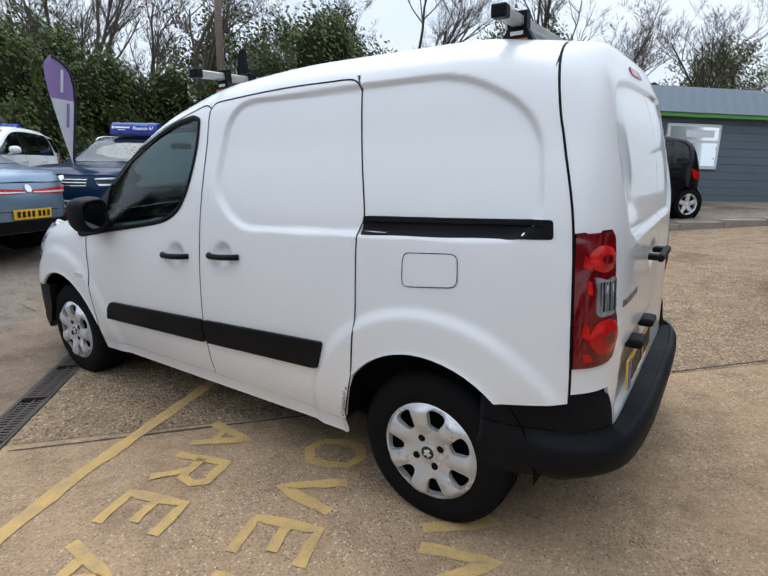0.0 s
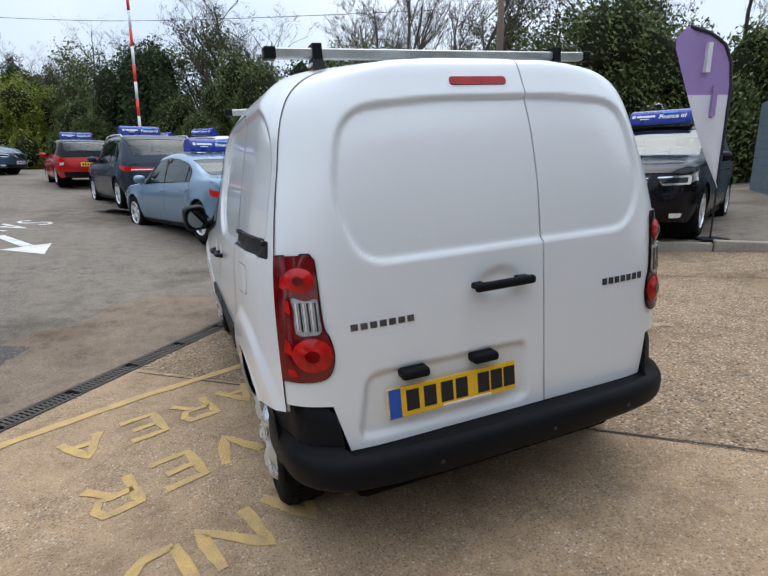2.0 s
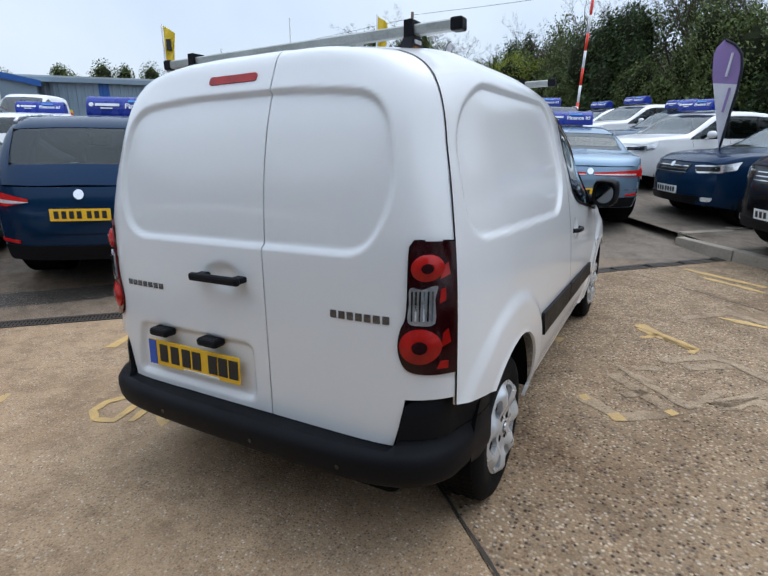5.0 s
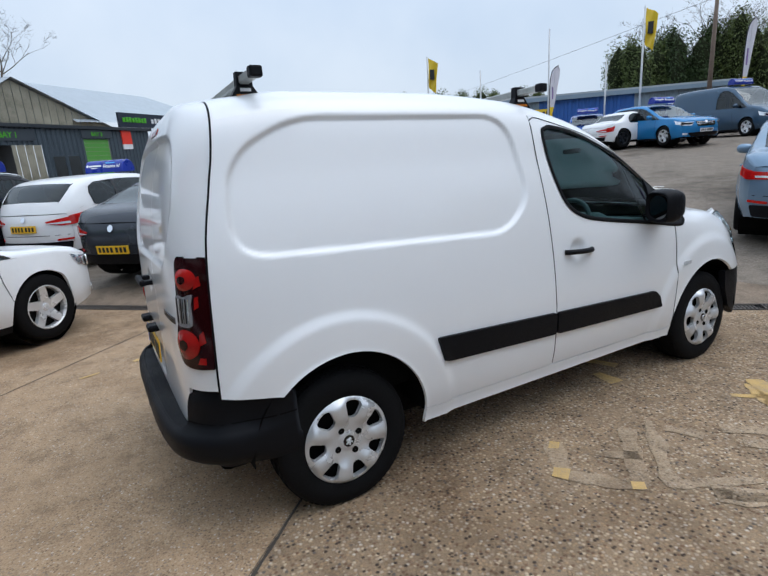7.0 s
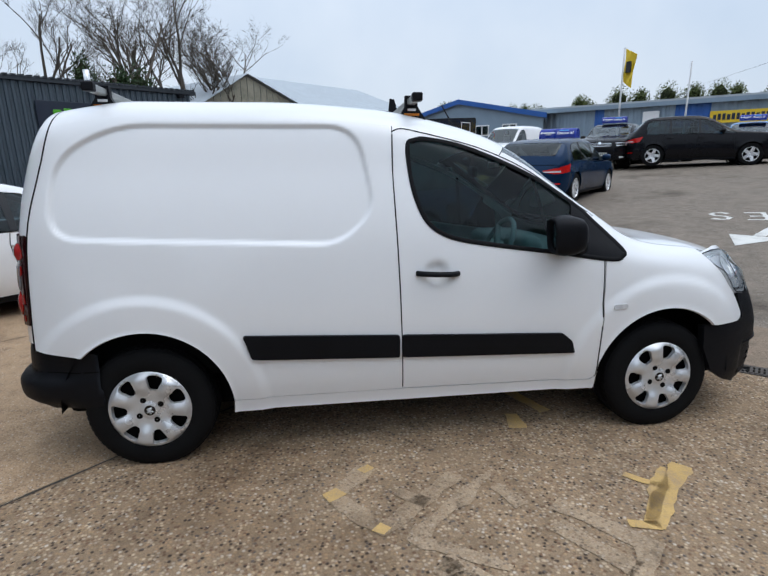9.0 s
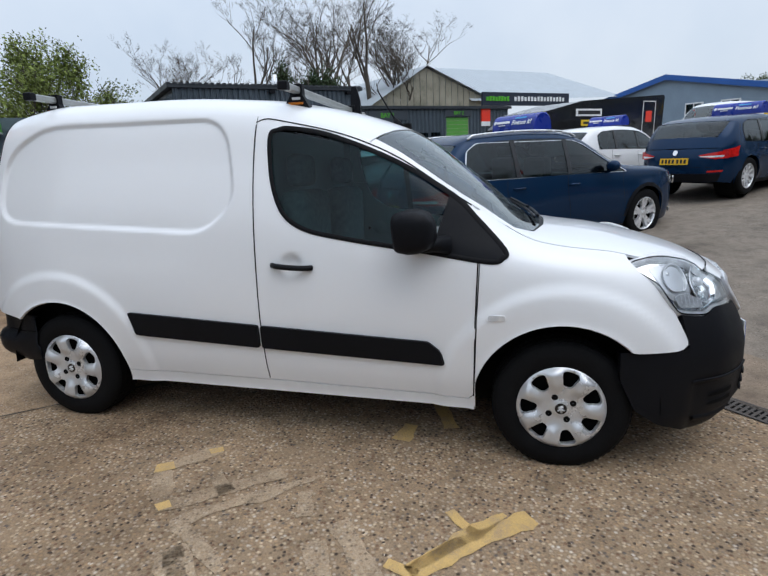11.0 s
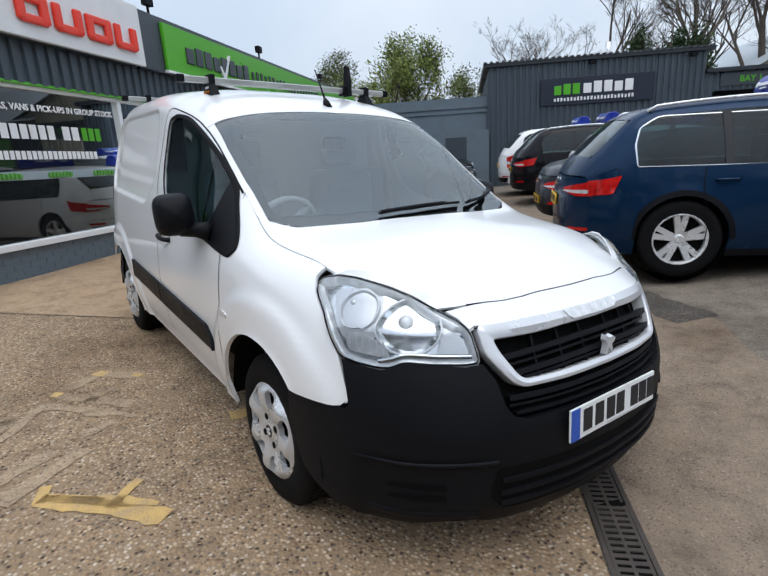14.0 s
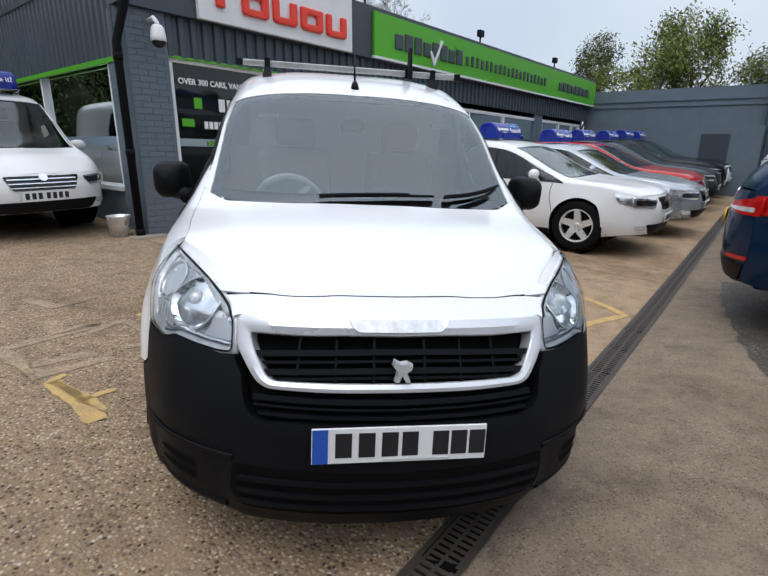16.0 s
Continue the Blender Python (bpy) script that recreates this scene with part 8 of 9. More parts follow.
    if rails:
        for s in (1, -1):
            bm = bmesh.new()
            pts = [tuple(v) for v in over(np.linspace(hi + .25, head - .12, 9), np.full(9, s * 2.0))]
            line = [(pts[0][0], pts[0][1] - .08, pts[0][2] - .01)] + [(x, y, z + .035) for x, y, z in pts] + [(pts[-1][0], pts[-1][1] + .08, pts[-1][2] - .01)]
            tube(bm, line, .016, 6)
            part("roof_rail", bm, M["alloy"], root, "silver roof rail", True)
    return root


SIGN_MESH = {}


def roof_sign(owner_m, H, y=-.1, yaw=0.0, z=0.0):
    """A blue advertising box across a car's roof."""
    m = owner_m @ pose(0, y, H + .012 + z, 0, 0, yaw)
    if "thing" in SIGN_MESH:
        return copy_thing(SIGN_MESH["thing"], m)
    t = thing("roof_sign", m, "blue wedge-shaped sales sign standing on a car roof", "sign", "signs on car roofs")
    bm = bmesh.new()
    prof = [(-.165, 0)] + [(-.165 * math.cos(k * math.pi / 12) ** .8 if k < 6 else .165 * abs(math.cos(k * math.pi / 12)) ** .8, .03 + .20 * math.sin(k * math.pi / 12)) for k in range(13)] + [(.165, 0)]
    rows = [[bm.verts.new((x, py * k, pz * (k if pz > .05 else 1))) for py, pz in prof] for x, k in ((-.45, .93), (-.435, 1), (.435, 1), (.45, .93))]
    for r0, r1 in zip(rows, rows[1:]):
        for k in range(len(prof)):
            bm.faces.new((r0[k], r1[k], r1[(k + 1) % len(prof)], r0[(k + 1) % len(prof)]))
    bm.faces.new(rows[0])
    bm.faces.new(rows[-1][::-1])
    bmesh.ops.recalc_face_normals(bm, faces=bm.faces)
    part("sign_box", bm, M["sign_blue"], t)
    for s in (1, -1):
        tilt = Matrix.Translation((0, s * .150, .125)) @ Matrix.Rotation(math.pi if s > 0 else 0, 4, "Z") @ Matrix.Rotation(radians(66), 4, "X")
        letters("print", "Finance it?", .095, tilt @ pose(.20, -.015, .008), M["sign_white"], t, .002, "white words", bold=.002)
        bm = bmesh.new()
        box(bm, (-.34, -.015, .003), (-.06, .018, .010))
        ob = part("print_bar", bm, M["sign_white"], t)
        ob.matrix_basis = tilt
        bm = bmesh.new()
        box(bm, (-.28, -.05, .000), (-.14, -.038, .010))
        ob = part("print_bar", bm, M["sign_white"], t)
        ob.matrix_basis = tilt
        bm = bmesh.new()
        lathe(bm, [(.009, .001), (.010, .025), (.003, .03)], 12, "z", pose(-.385, .003, 0))
        ob = part("print_dot", bm, M["sign_white"], t)
        ob.matrix_basis = tilt
        bm = bmesh.new()
        box(bm, (.04, .045, -.004), (.26, .066, .006))
        ob = part("print_bar", bm, M["cyan_print"], t)
        ob.matrix_basis = tilt
    SIGN_MESH["thing"] = t
    return t


P = {k: paint(k + "_car_paint", c, mt, .25) for k, c, mt in (
    ("navy", (0.005, 0.024, 0.064), .3), ("black", (0.006, 0.006, 0.008), .1), ("white", (0.78, 0.78, 0.78), 0), ("light_blue", (0.20, 0.29, 0.39), .4),
    ("grey", (0.05, 0.055, 0.065), .4), ("silver", (0.42, 0.45, 0.48), .6), ("red", (0.42, 0.012, 0.012), .1), ("blue", (0.02, 0.09, 0.35), .3),
    ("sky_blue", (0.03, 0.20, 0.45), .2), ("violet", (0.03, 0.03, 0.12), .3), ("slate", (0.03, 0.04, 0.055), .4), ("steel_blue", (0.05, 0.09, 0.14), .4))}


def park(a, b, yaw, label, shape, ink, L, Wd, H, sign=None, **kw):
    m = turned(a, b, 0, yaw)
    if "lift" in kw:
        m = Matrix.Translation((0, 0, kw.pop("lift"))) @ m
    c = car(m, label, shape, P[ink], L, Wd, H, **kw)
    if sign is not None:
        roof_sign(m, H, sign, 0.0)
    return c


SALES = "cars for sale"
# the row across the drain, noses away from it
park(-1.66, 5.52, -4, "dark blue estate-like SUV with chrome window line, on the tarmac", "suv", "navy", 4.70, 1.88, 1.63, -.2, r=.365, style="split", front=.93, back=.99, rails=True, bumper=True, chrome=True, group=SALES)
park(-4.06, 5.62, 0, "dark grey coupe with red tail lamps, on the tarmac", "coupe", "grey", 4.70, 1.81, 1.40, None, r=.34, style="twin", group=SALES)
park(-6.6, 6.3, 0, "white hatchback with dark rear window, on the tarmac", "hatch", "white", 4.31, 1.80, 1.45, -.1, r=.32, style="five", group=SALES)
park(-8.9, 5.5, 0, "black SUV with roof rails, on the tarmac", "suv", "black", 4.5, 1.85, 1.65, -.1, r=.35, rails=True, group=SALES)
park(-11.4, 5.4, 0, "white SUV with tall red tail lamps, on the tarmac", "suv", "white", 4.6, 1.9, 1.7, -.1, r=.36, tail="tall", group=SALES)
# second row behind it
park(-1.6, 11.4, 0, "dark blue hatchback with red tail lamps, on the tarmac", "hatch", "navy", 4.33, 1.77, 1.43, -.1, r=.33, style="twin", group=SALES)
park(-4.3, 11.0, 0, "white hatchback behind the dark SUV", "hatch", "white", 4.2, 1.78, 1.46, -.1, group=SALES)
# the row before the showroom, noses to the drain
park(-4.1, .2, 0, "white hot hatchback with turbine wheels, before the showroom", "hatch", "white", 4.07, 1.75, 1.44, -.38, r=.33, style="turbine", group=SALES)
park(-6.25, .22, 0, "silver-blue coupe-like saloon before the showroom", "coupe", "silver", 4.50, 1.78, 1.40, -.25, r=.33, style="twin", group=SALES)
park(-8.45, .10, 0, "red hatchback before the showroom", "hatch", "red", 4.3, 1.78, 1.44, -.3, r=.33, group=SALES)
park(-10.45, .12, 0, "grey hatchback before the showroom", "hatch", "grey", 4.4, 1.8, 1.47, -.3, r=.33, group=SALES)
park(-12.3, .1, 0, "black SUV before the showroom", "suv", "black", 4.4, 1.78, 1.53, -.3, r=.34, group=SALES)
park(-14.0, .1, 0, "black and white crossover against the back wall", "suv", "white", 4.4, 1.7, 1.53, -.3, r=.34, roof_ink=P["black"], group=SALES)
# the row up the drive
park(5.42, 6.3, -22, "pale blue saloon with black rear hatch, on the tarmac", "saloon", "light_blue", 4.5, 1.79, 1.44, -.3, r=.33, style="five", tail="bar", group=SALES)
park(7.4, 10.15, -28, "dark grey SUV with a red lamp band, on the tarmac", "suv", "slate", 4.48, 1.85, 1.64, -.2, r=.35, tail="bar", rails=True, group=SALES)
park(9.7, 15.5, -28, "red hatchback with a black roof, on the tarmac", "hatch", "red", 3.82, 1.73, 1.41, -.1, r=.31, roof_ink=P["black"], tail="tall", group=SALES)
# behind the kerb, noses to it
park(7.72, 1.36, 76, "black SUV with black wheels, behind the kerb", "suv", "black", 4.85, 1.98, 1.78, None, r=.38, rim=M["alloy_dark"], style="twin", lift=.12, group=SALES)
park(8.5, 3.95, 76, "dark blue SUV with silver wheels, behind the kerb", "suv", "navy", 4.38, 1.84, 1.60, -.1, r=.35, rails=True, lift=.12, group=SALES)
park(9.4, 7.2, 90, "white crossover behind the feather flag", "suv", "white", 4.2, 1.8, 1.55, -.1, r=.34, lift=.12, group=SALES)
park(7.56, -1.38, 74, "black compact SUV with a silver grille bar, behind the kerb", "suv", "black", 4.36, 1.90, 1.62, -.1, r=.36, lift=.12, group=SALES)
park(6.95, -5.35, 0, "black city car with turbine wheels, behind the kerb", "hatch", "black", 2.70, 1.66, 1.55, None, r=.29, front=.45, back=.42, style="turbine", lift=.12, group=SALES)
# far side of the yard
park(.4, 19.4, -75, "black SUV with silver wheels, across the yard", "suv", "black", 4.48, 1.85, 1.64, None, r=.35, group=SALES)
park(5.6, 20.3, -60, "white roadster with black wheels, across the yard", "roadster", "white", 4.24, 1.79, 1.29, None, r=.33, rim=M["alloy_dark"], group=SALES)

# ---- flags, poles, trailer, trees
def feather_flag(m, tall, wide, stops, label, tip=.26):
    t = thing("feather_flag", m, label, "flag", "feather flags")
    lead = lambda f: float(np.interp(f, [0, .74, .85, .925, .97, 1.0], [0, 0, .05 * wide, .18 * wide, .40 * wide, .78 * wide]))
    tail = lambda f: float(np.interp(f, [tip, .80, .91, .955, 1.0], [.012, .86 * wide, wide, .98 * wide, .80 * wide]))
    bm = bmesh.new()
    pole = [(lead(f), 0, tall * f) for f in np.linspace(0, 1, 40)]
    tube(bm, pole, [.012 if k < 40 * tip else .022 for k in range(40)], 6)
    part("pole", bm, M["black_cloth"], t, "", True)
    zs = [s[0] for s in stops] + [1.0]
    for k, (z0, ma) in enumerate(stops):
        z1 = zs[k + 1]
        bm = bmesh.new()
        rows = []
        for j in range(13):
            f = z0 + (z1 - z0) * j / 12
            z = tall * f
            x0, x1 = lead(f), max(tail(f), lead(f) + .004)
            rows.append([bm.verts.new((x0 + (x1 - x0) * i / 5, .03 * math.sin(i * 1.3 + f * 9) * (i / 5), z)) for i in range(6)])
        for r0, r1 in zip(rows, rows[1:]):
            for i in range(5):
                bm.faces.new((r0[i], r0[i + 1], r1[i + 1], r1[i]))
        part("sail", bm, ma, t, "", True)
    bm = bmesh.new()
    box(bm, (-.19, -.14, 0), (.19, .14, .02), .006)
    part("base", bm, M["black_plastic"], t)
    for f0, f1, ma in ((.60, .74, "purple"), (.80, .93, "flag_white")):
        bm = bmesh.new()
        xm = .5 * (lead(f0) + tail(f0))
        box(bm, (xm - .035 * wide, -.03, tall * f0), (xm + .035 * wide, .045, tall * f1))
        part("print_bar", bm, M[ma], t)
    return t


_fm = Matrix.Translation((0, 0, .12)) @ turned(7.42, 4.80, 0, 125)
_fp = Matrix.Translation(_fm.translation)
feather_flag(_fp @ Matrix.Rotation(radians(7.0), 4, DIR) @ _fp.inverted() @ _fm, 2.68, .46, [(.38, M["flag_white"]), (.76, M["purple"])], "white and purple feather flag on a black pole", .38)
feather_flag(Matrix.Translation((0, 0, .12)) @ turned(5.88, -2.03, 0, 120), 2.68, .84, [(.26, M["flag_white"]), (.70, M["purple"])], "purple-topped feather flag beside the parked cars")
feather_flag(turned(10.5, 24.6, 0, 40), 4.8, .75, [(.26, M["purple"]), (.36, M["yellow_sign"]), (.50, M["flag_white"])], "white feather flag with a purple and yellow foot")
feather_flag(turned(2.8, 31.0, 0, 40), 4.6, .8, [(.26, M["purple"]), (.34, M["yellow_sign"]), (.50, M["flag_white"])], "white feather flag with a purple and yellow foot")


def flag_pole(a, b, top, cloth, label):
    t = thing("flag_pole", turned(a, b), label, "flag pole")
    bm = bmesh.new()
    h = top - height(a, b)
    tube(bm, [(0, 0, 0), (0, 0, h)], [.045, .03], 8)
    part("pole", bm, M["pole_white"], t, "", True)
    if cloth:
        bm = bmesh.new()
        rows = [[bm.verts.new((.05 + .42 * i / 5 * (1 - .3 * j / 8), .07 * math.sin(i * 1.5 + j * .8), h - .05 - 1.25 * j / 8 - .25 * i / 5)) for i in range(6)] for j in range(9)]
        for r0, r1 in zip(rows, rows[1:]):
            for i in range(5):
                bm.faces.new((r0[i], r0[i + 1], r1[i + 1], r1[i]))
        fl = part("cloth", bm, M["yellow_sign"], t, "yellow flag", True)
        bm = bmesh.new()
        box(bm, (.12, -.09, h - .95), (.30, .10, h - .55))
        part("emblem", bm, M["ink"], fl)
    return t


flag_pole(5.6, 20.0, 6.1, True, "white pole with a yellow flag")
flag_pole(-2.8, 21.6, 5.5, True, "white pole with a yellow flag")
flag_pole(-.6, 23.0, 4.9, False, "bare white flag pole")
flag_pole(2.4, 23.0, 6.3, False, "bare white flag pole")
flag_pole(4.9, 24.0, 5.0, False, "bare white flag pole")
post = thing("utility_pole", turned(13.2, 38), "tall weathered wooden utility pole with wires", "pole")
bm = bmesh.new()
tube(bm, [(0, 0, 0), (0, 0, 8.6)], [.16, .11], 10)
part("pole", bm, M["wood_pole"], post, "", True)
post2 = thing("utility_pole", turned(17.8, 3.3), "weathered wooden utility pole behind the parked SUV", "pole")
bm = bmesh.new()
tube(bm, [(0, 0, 0), (.15, .05, 9)], [.15, .11], 10)
part("pole", bm, M["wood_pole"], post2, "", True)
for pts in ([site(13.2, 38, 8.4), site(19, 24, 7.6), site(24, 8, 8.2)], [site(13.2, 38, 8.2), site(2, 60, 8), site(-10, 90, 9)]):
    bm = bmesh.new()
    tube(bm, smooth_line(pts, 8), .012, 4)
    tagged(part("overhead_wire", bm, M["black_plastic"], None, "thin black overhead wire", True), category="wire")
bar = thing("barrier_pole", turned(12.3, 15.5), "red and white raised barrier pole", "pole")
for k in range(10):
    bm = bmesh.new()
    z0 = .5 + .6 * k
    tube(bm, [(.02 * k, 0, z0), (.02 * (k + 1), 0, z0 + .6)], .05, 8)
    part("band", bm, M["red_sign"] if k % 2 else M["sign_white"], bar, "", True)
bm = bmesh.new()
box(bm, (-.18, -.18, 0), (.18, .18, .95), .02)
part("post", bm, M["sign_white"], bar)

fence = thing("palisade_fence", Matrix(), "grey steel palisade fence across the far end", "fence", kind="structure")
bm = bmesh.new()
for k in range(130):
    p = site(14 + .16 * k, 46)
    box(bm, (-.03, -.015, 0), (.03, .015, 1.9), 0, Matrix.Translation(p) @ Matrix.Rotation(radians(YAW), 4, "Z"))
tagged(part("pale", bm, M["alloy"], fence), kind="stuff")
for z in (.4, 1.5):
    bm = bmesh.new()
    tube(bm, [site(14, 46, z), site(35, 46, z)], .03, 6)
    part("rail", bm, M["alloy"], fence)
cone = thing("traffic_cone", turned(12.4, 19.8), "orange traffic cone with a white band", "cone")
bm = bmesh.new()
lathe(bm, [(0, .19), (.03, .19), (.03, .14), (.70, .03), (.70, .001)], 16, "z")
part("body", bm, mat("orange_plastic", (.75, .12, .02), .5), cone, "", True)

# black box trailer
tr = thing("box_trailer", turned(-9.2, 16.0, 0, 2), "black box trailer with a sloped front and small signs", "trailer")
prof = [(-3.8, .55), (3.7, .55), (3.75, 2.55), (-1.2, 2.28), (-3.0, 1.95), (-3.8, 1.45)]
bm = bmesh.new()
s0 = [bm.verts.new((1.0, y, z)) for y, z in prof]
s1 = [bm.verts.new((-1.0, y, z)) for y, z in prof]
bm.faces.new(s0)
bm.faces.new(s1[::-1])
for k in range(len(prof)):
    bm.faces.new((s0[k], s1[k], s1[(k + 1) % 6], s0[(k + 1) % 6]))
bmesh.ops.recalc_face_normals(bm, faces=bm.faces)
bmesh.ops.bevel(bm, geom=bm.edges[:], offset=.04, segments=2, affect="EDGES")
part("body", bm, M["gloss_black"], tr)
for y0, y1, z0, z1, ma in ((-1.6, -.2, 1.78, 2.02, "sign_white"), (-1.3, -.5, 1.46, 1.66, "yellow_sign")):
    bm = bmesh.new()
    box(bm, (.99, y0, z0), (1.02, y1, z1), .004)
    lab = part("label_plate", bm, M[ma], tr)
    bm = bmesh.new()
    box(bm, (1.019, y0 + .1, z0 + .06), (1.024, y1 - .1, z1 - .06))
    part("plate_bar", bm, M["ink"], lab)
bm = bmesh.new()
for lo, hi in (((.995, 2.3, 1.0), (1.01, 2.33, 2.3)), ((.995, 3.1, 1.0), (1.01, 3.13, 2.3)), ((.995, 2.3, 2.28), (1.01, 3.13, 2.31))):
    box(bm, lo, hi)
part("door_outline", bm, M["sign_white"], tr)
bm = bmesh.new()
box(bm, (.995, 2.5, 1.55), (1.015, 2.9, 1.95), .05)
part("emblem", bm, M["red_sign"], tr)
for y in (-.5, .4):
    for x in (.95, -.95):
        add_wheel(tr, x, y, .32, "five", .2)

# service van with chevrons
m = turned(-8.6, 24.2, 0, 178)
sv = car(m, "white service van with red and yellow chevrons on its tail", "van", P["white"], 4.9, 1.95, 2.0, r=.33, category="van")
chev = thing("chevron_board", m, "red and yellow striped rear board of the service van", "marking")
for k in range(9):
    for s in (1, -1):
        bm = bmesh.new()
        z0 = .55 + .15 * k
        q = [(0, z0), (s * .85, z0 - .45), (s * .85, z0 - .30), (0, z0 + .15)]
        q = [(x, max(.5, min(1.75, z))) for x, z in q]
        f = bm.faces.new([bm.verts.new((x, -2.475, z)) for x, z in q])
        part("stripe", bm, M["red_sign"] if k % 2 else M["yellow_sign"], chev)

# more cars of the yard
FARG = "cars across the yard"
park(-2.6, 20.2, 184, "black estate car across the yard", "suv", "black", 4.6, 1.85, 1.6, -.1, group=FARG)
for k, (a, b, yaw, ink, shp, H, lab) in enumerate((
        (-1.0, 24.6, 176, "silver", "hatch", 1.45, "silver hatchback in the far row"), (1.6, 24.8, 178, "sky_blue", "hatch", 1.48, "bright blue hatchback in the far row"),
        (4.2, 24.2, 175, "blue", "hatch", 1.5, "blue hatchback in the far row"), (6.8, 29.4, 180, "red", "hatch", 1.46, "red hatchback in the far row"),
        (9.2, 29.6, 178, "slate", "suv", 1.58, "dark SUV in the far row"), (11.6, 29.2, 178, "white", "hatch", 1.46, "white hatchback in the far row"),
        (-3.8, 25.2, 178, "white", "hatch", 1.5, "white hatchback in the far row"), (6.2, 19.6, 210, "sky_blue", "hatch", 1.48, "blue hatchback near the gate"))):
    park(a, b, yaw, lab, shp, ink, 4.2, 1.78, H, .1, group=FARG)
park(9.5, 22.4, 208, "grey-blue passenger van near the gate", "van", "steel_blue", 5.0, 1.95, 1.95, .3, group=FARG)
park(17.6, 33.0, 180, "black hatchback near the gate", "hatch", "black", 4.2, 1.78, 1.45, None, group=FARG)
# rows behind the kerb towards the hedge
park(16.2, 9.8, 90, "white estate car with a dark roof sign behind the row", "suv", "white", 4.5, 1.85, 1.62, -.1, group=SALES)
park(11.6, 9.9, 92, "blue-grey SUV behind the kerb", "suv", "steel_blue", 4.4, 1.83, 1.62, -.1, group=SALES, lift=.02)
park(12.6, 12.8, 92, "white people carrier in the row by the hedge", "suv", "white", 4.6, 1.85, 1.7, -.1, group=SALES)
park(13.4, 15.6, 92, "silver hatchback in the row by the hedge", "hatch", "silver", 4.2, 1.8, 1.5, -.1, group=SALES)
park(14.6, 5.2, 90, "black SUV by the hedge", "suv", "black", 4.6, 1.9, 1.75, -.1, group=SALES, lift=.12)
park(14.8, 2.4, 90, "red hatchback by the hedge", "hatch", "red", 4.2, 1.8, 1.5, -.1, group=SALES, lift=.12)
# small white van beside the showroom
m = turned(1.21, -5.45, 0)
fv = car(m, "small white van with a dark bumper beside the showroom", "van", P["white"], 3.96, 1.72, 1.72, r=.30, category="van", group=SALES)
roof_sign(m, 1.72, .3)


# trees
LEAF = {}
for nm, col in (("spring", (0.16, 0.20, 0.045)), ("dark", (0.040, 0.062, 0.020)), ("ivy", (0.026, 0.050, 0.016)), ("willow", (0.20, 0.23, 0.03)), ("mid", (0.090, 0.115, 0.034))):
    ma, nt, bs = nodes_of("leaves_" + nm)
    geo = nt.nodes.new("ShaderNodeNewGeometry")
    ra = ramp_node(nt, geo.outputs["Random Per Island"], [(0, shade(col, .55)), (.5, col), (1, shade(col, 1.6))])
    nt.links.new(ra.outputs["Color"], bs.inputs["Base Color"])
    bs.inputs["Roughness"].default_value = .6
    bs.inputs["Specular IOR Level"].default_value = .25
    LEAF[nm] = ma
M["bark"] = mat("grey_brown_bark", (0.085, 0.07, 0.055), 0.9, 0, 0.35, 6, bump=0.4, bscale=30)


# near-black colour that paints the shade deep inside a bush
M["crown_shade"] = mat("painted_crown_shade", (0.022, 0.026, 0.013), 0.95, 0, 0.5, 6, bump=0.8, bscale=9, spec=0.05)


def leaf_quads(points, size, rnd):
    verts, faces = [], []
    for p in points:
        d = Vector((rnd.uniform(-1, 1), rnd.uniform(-1, 1), rnd.uniform(-1, 1))).normalized()
        s = d.orthogonal().normalized() * size * rnd.uniform(.6, 1.3)
        u = d.cross(s).normalized() * size * rnd.uniform(.4, .8)
        k = len(verts)
        p = Vector(p)
        verts += [tuple(p - s - u * .5), tuple(p + s * .9 - u * .3), tuple(p + u)]
        faces.append([k, k + 1, k + 2])
    return verts, faces


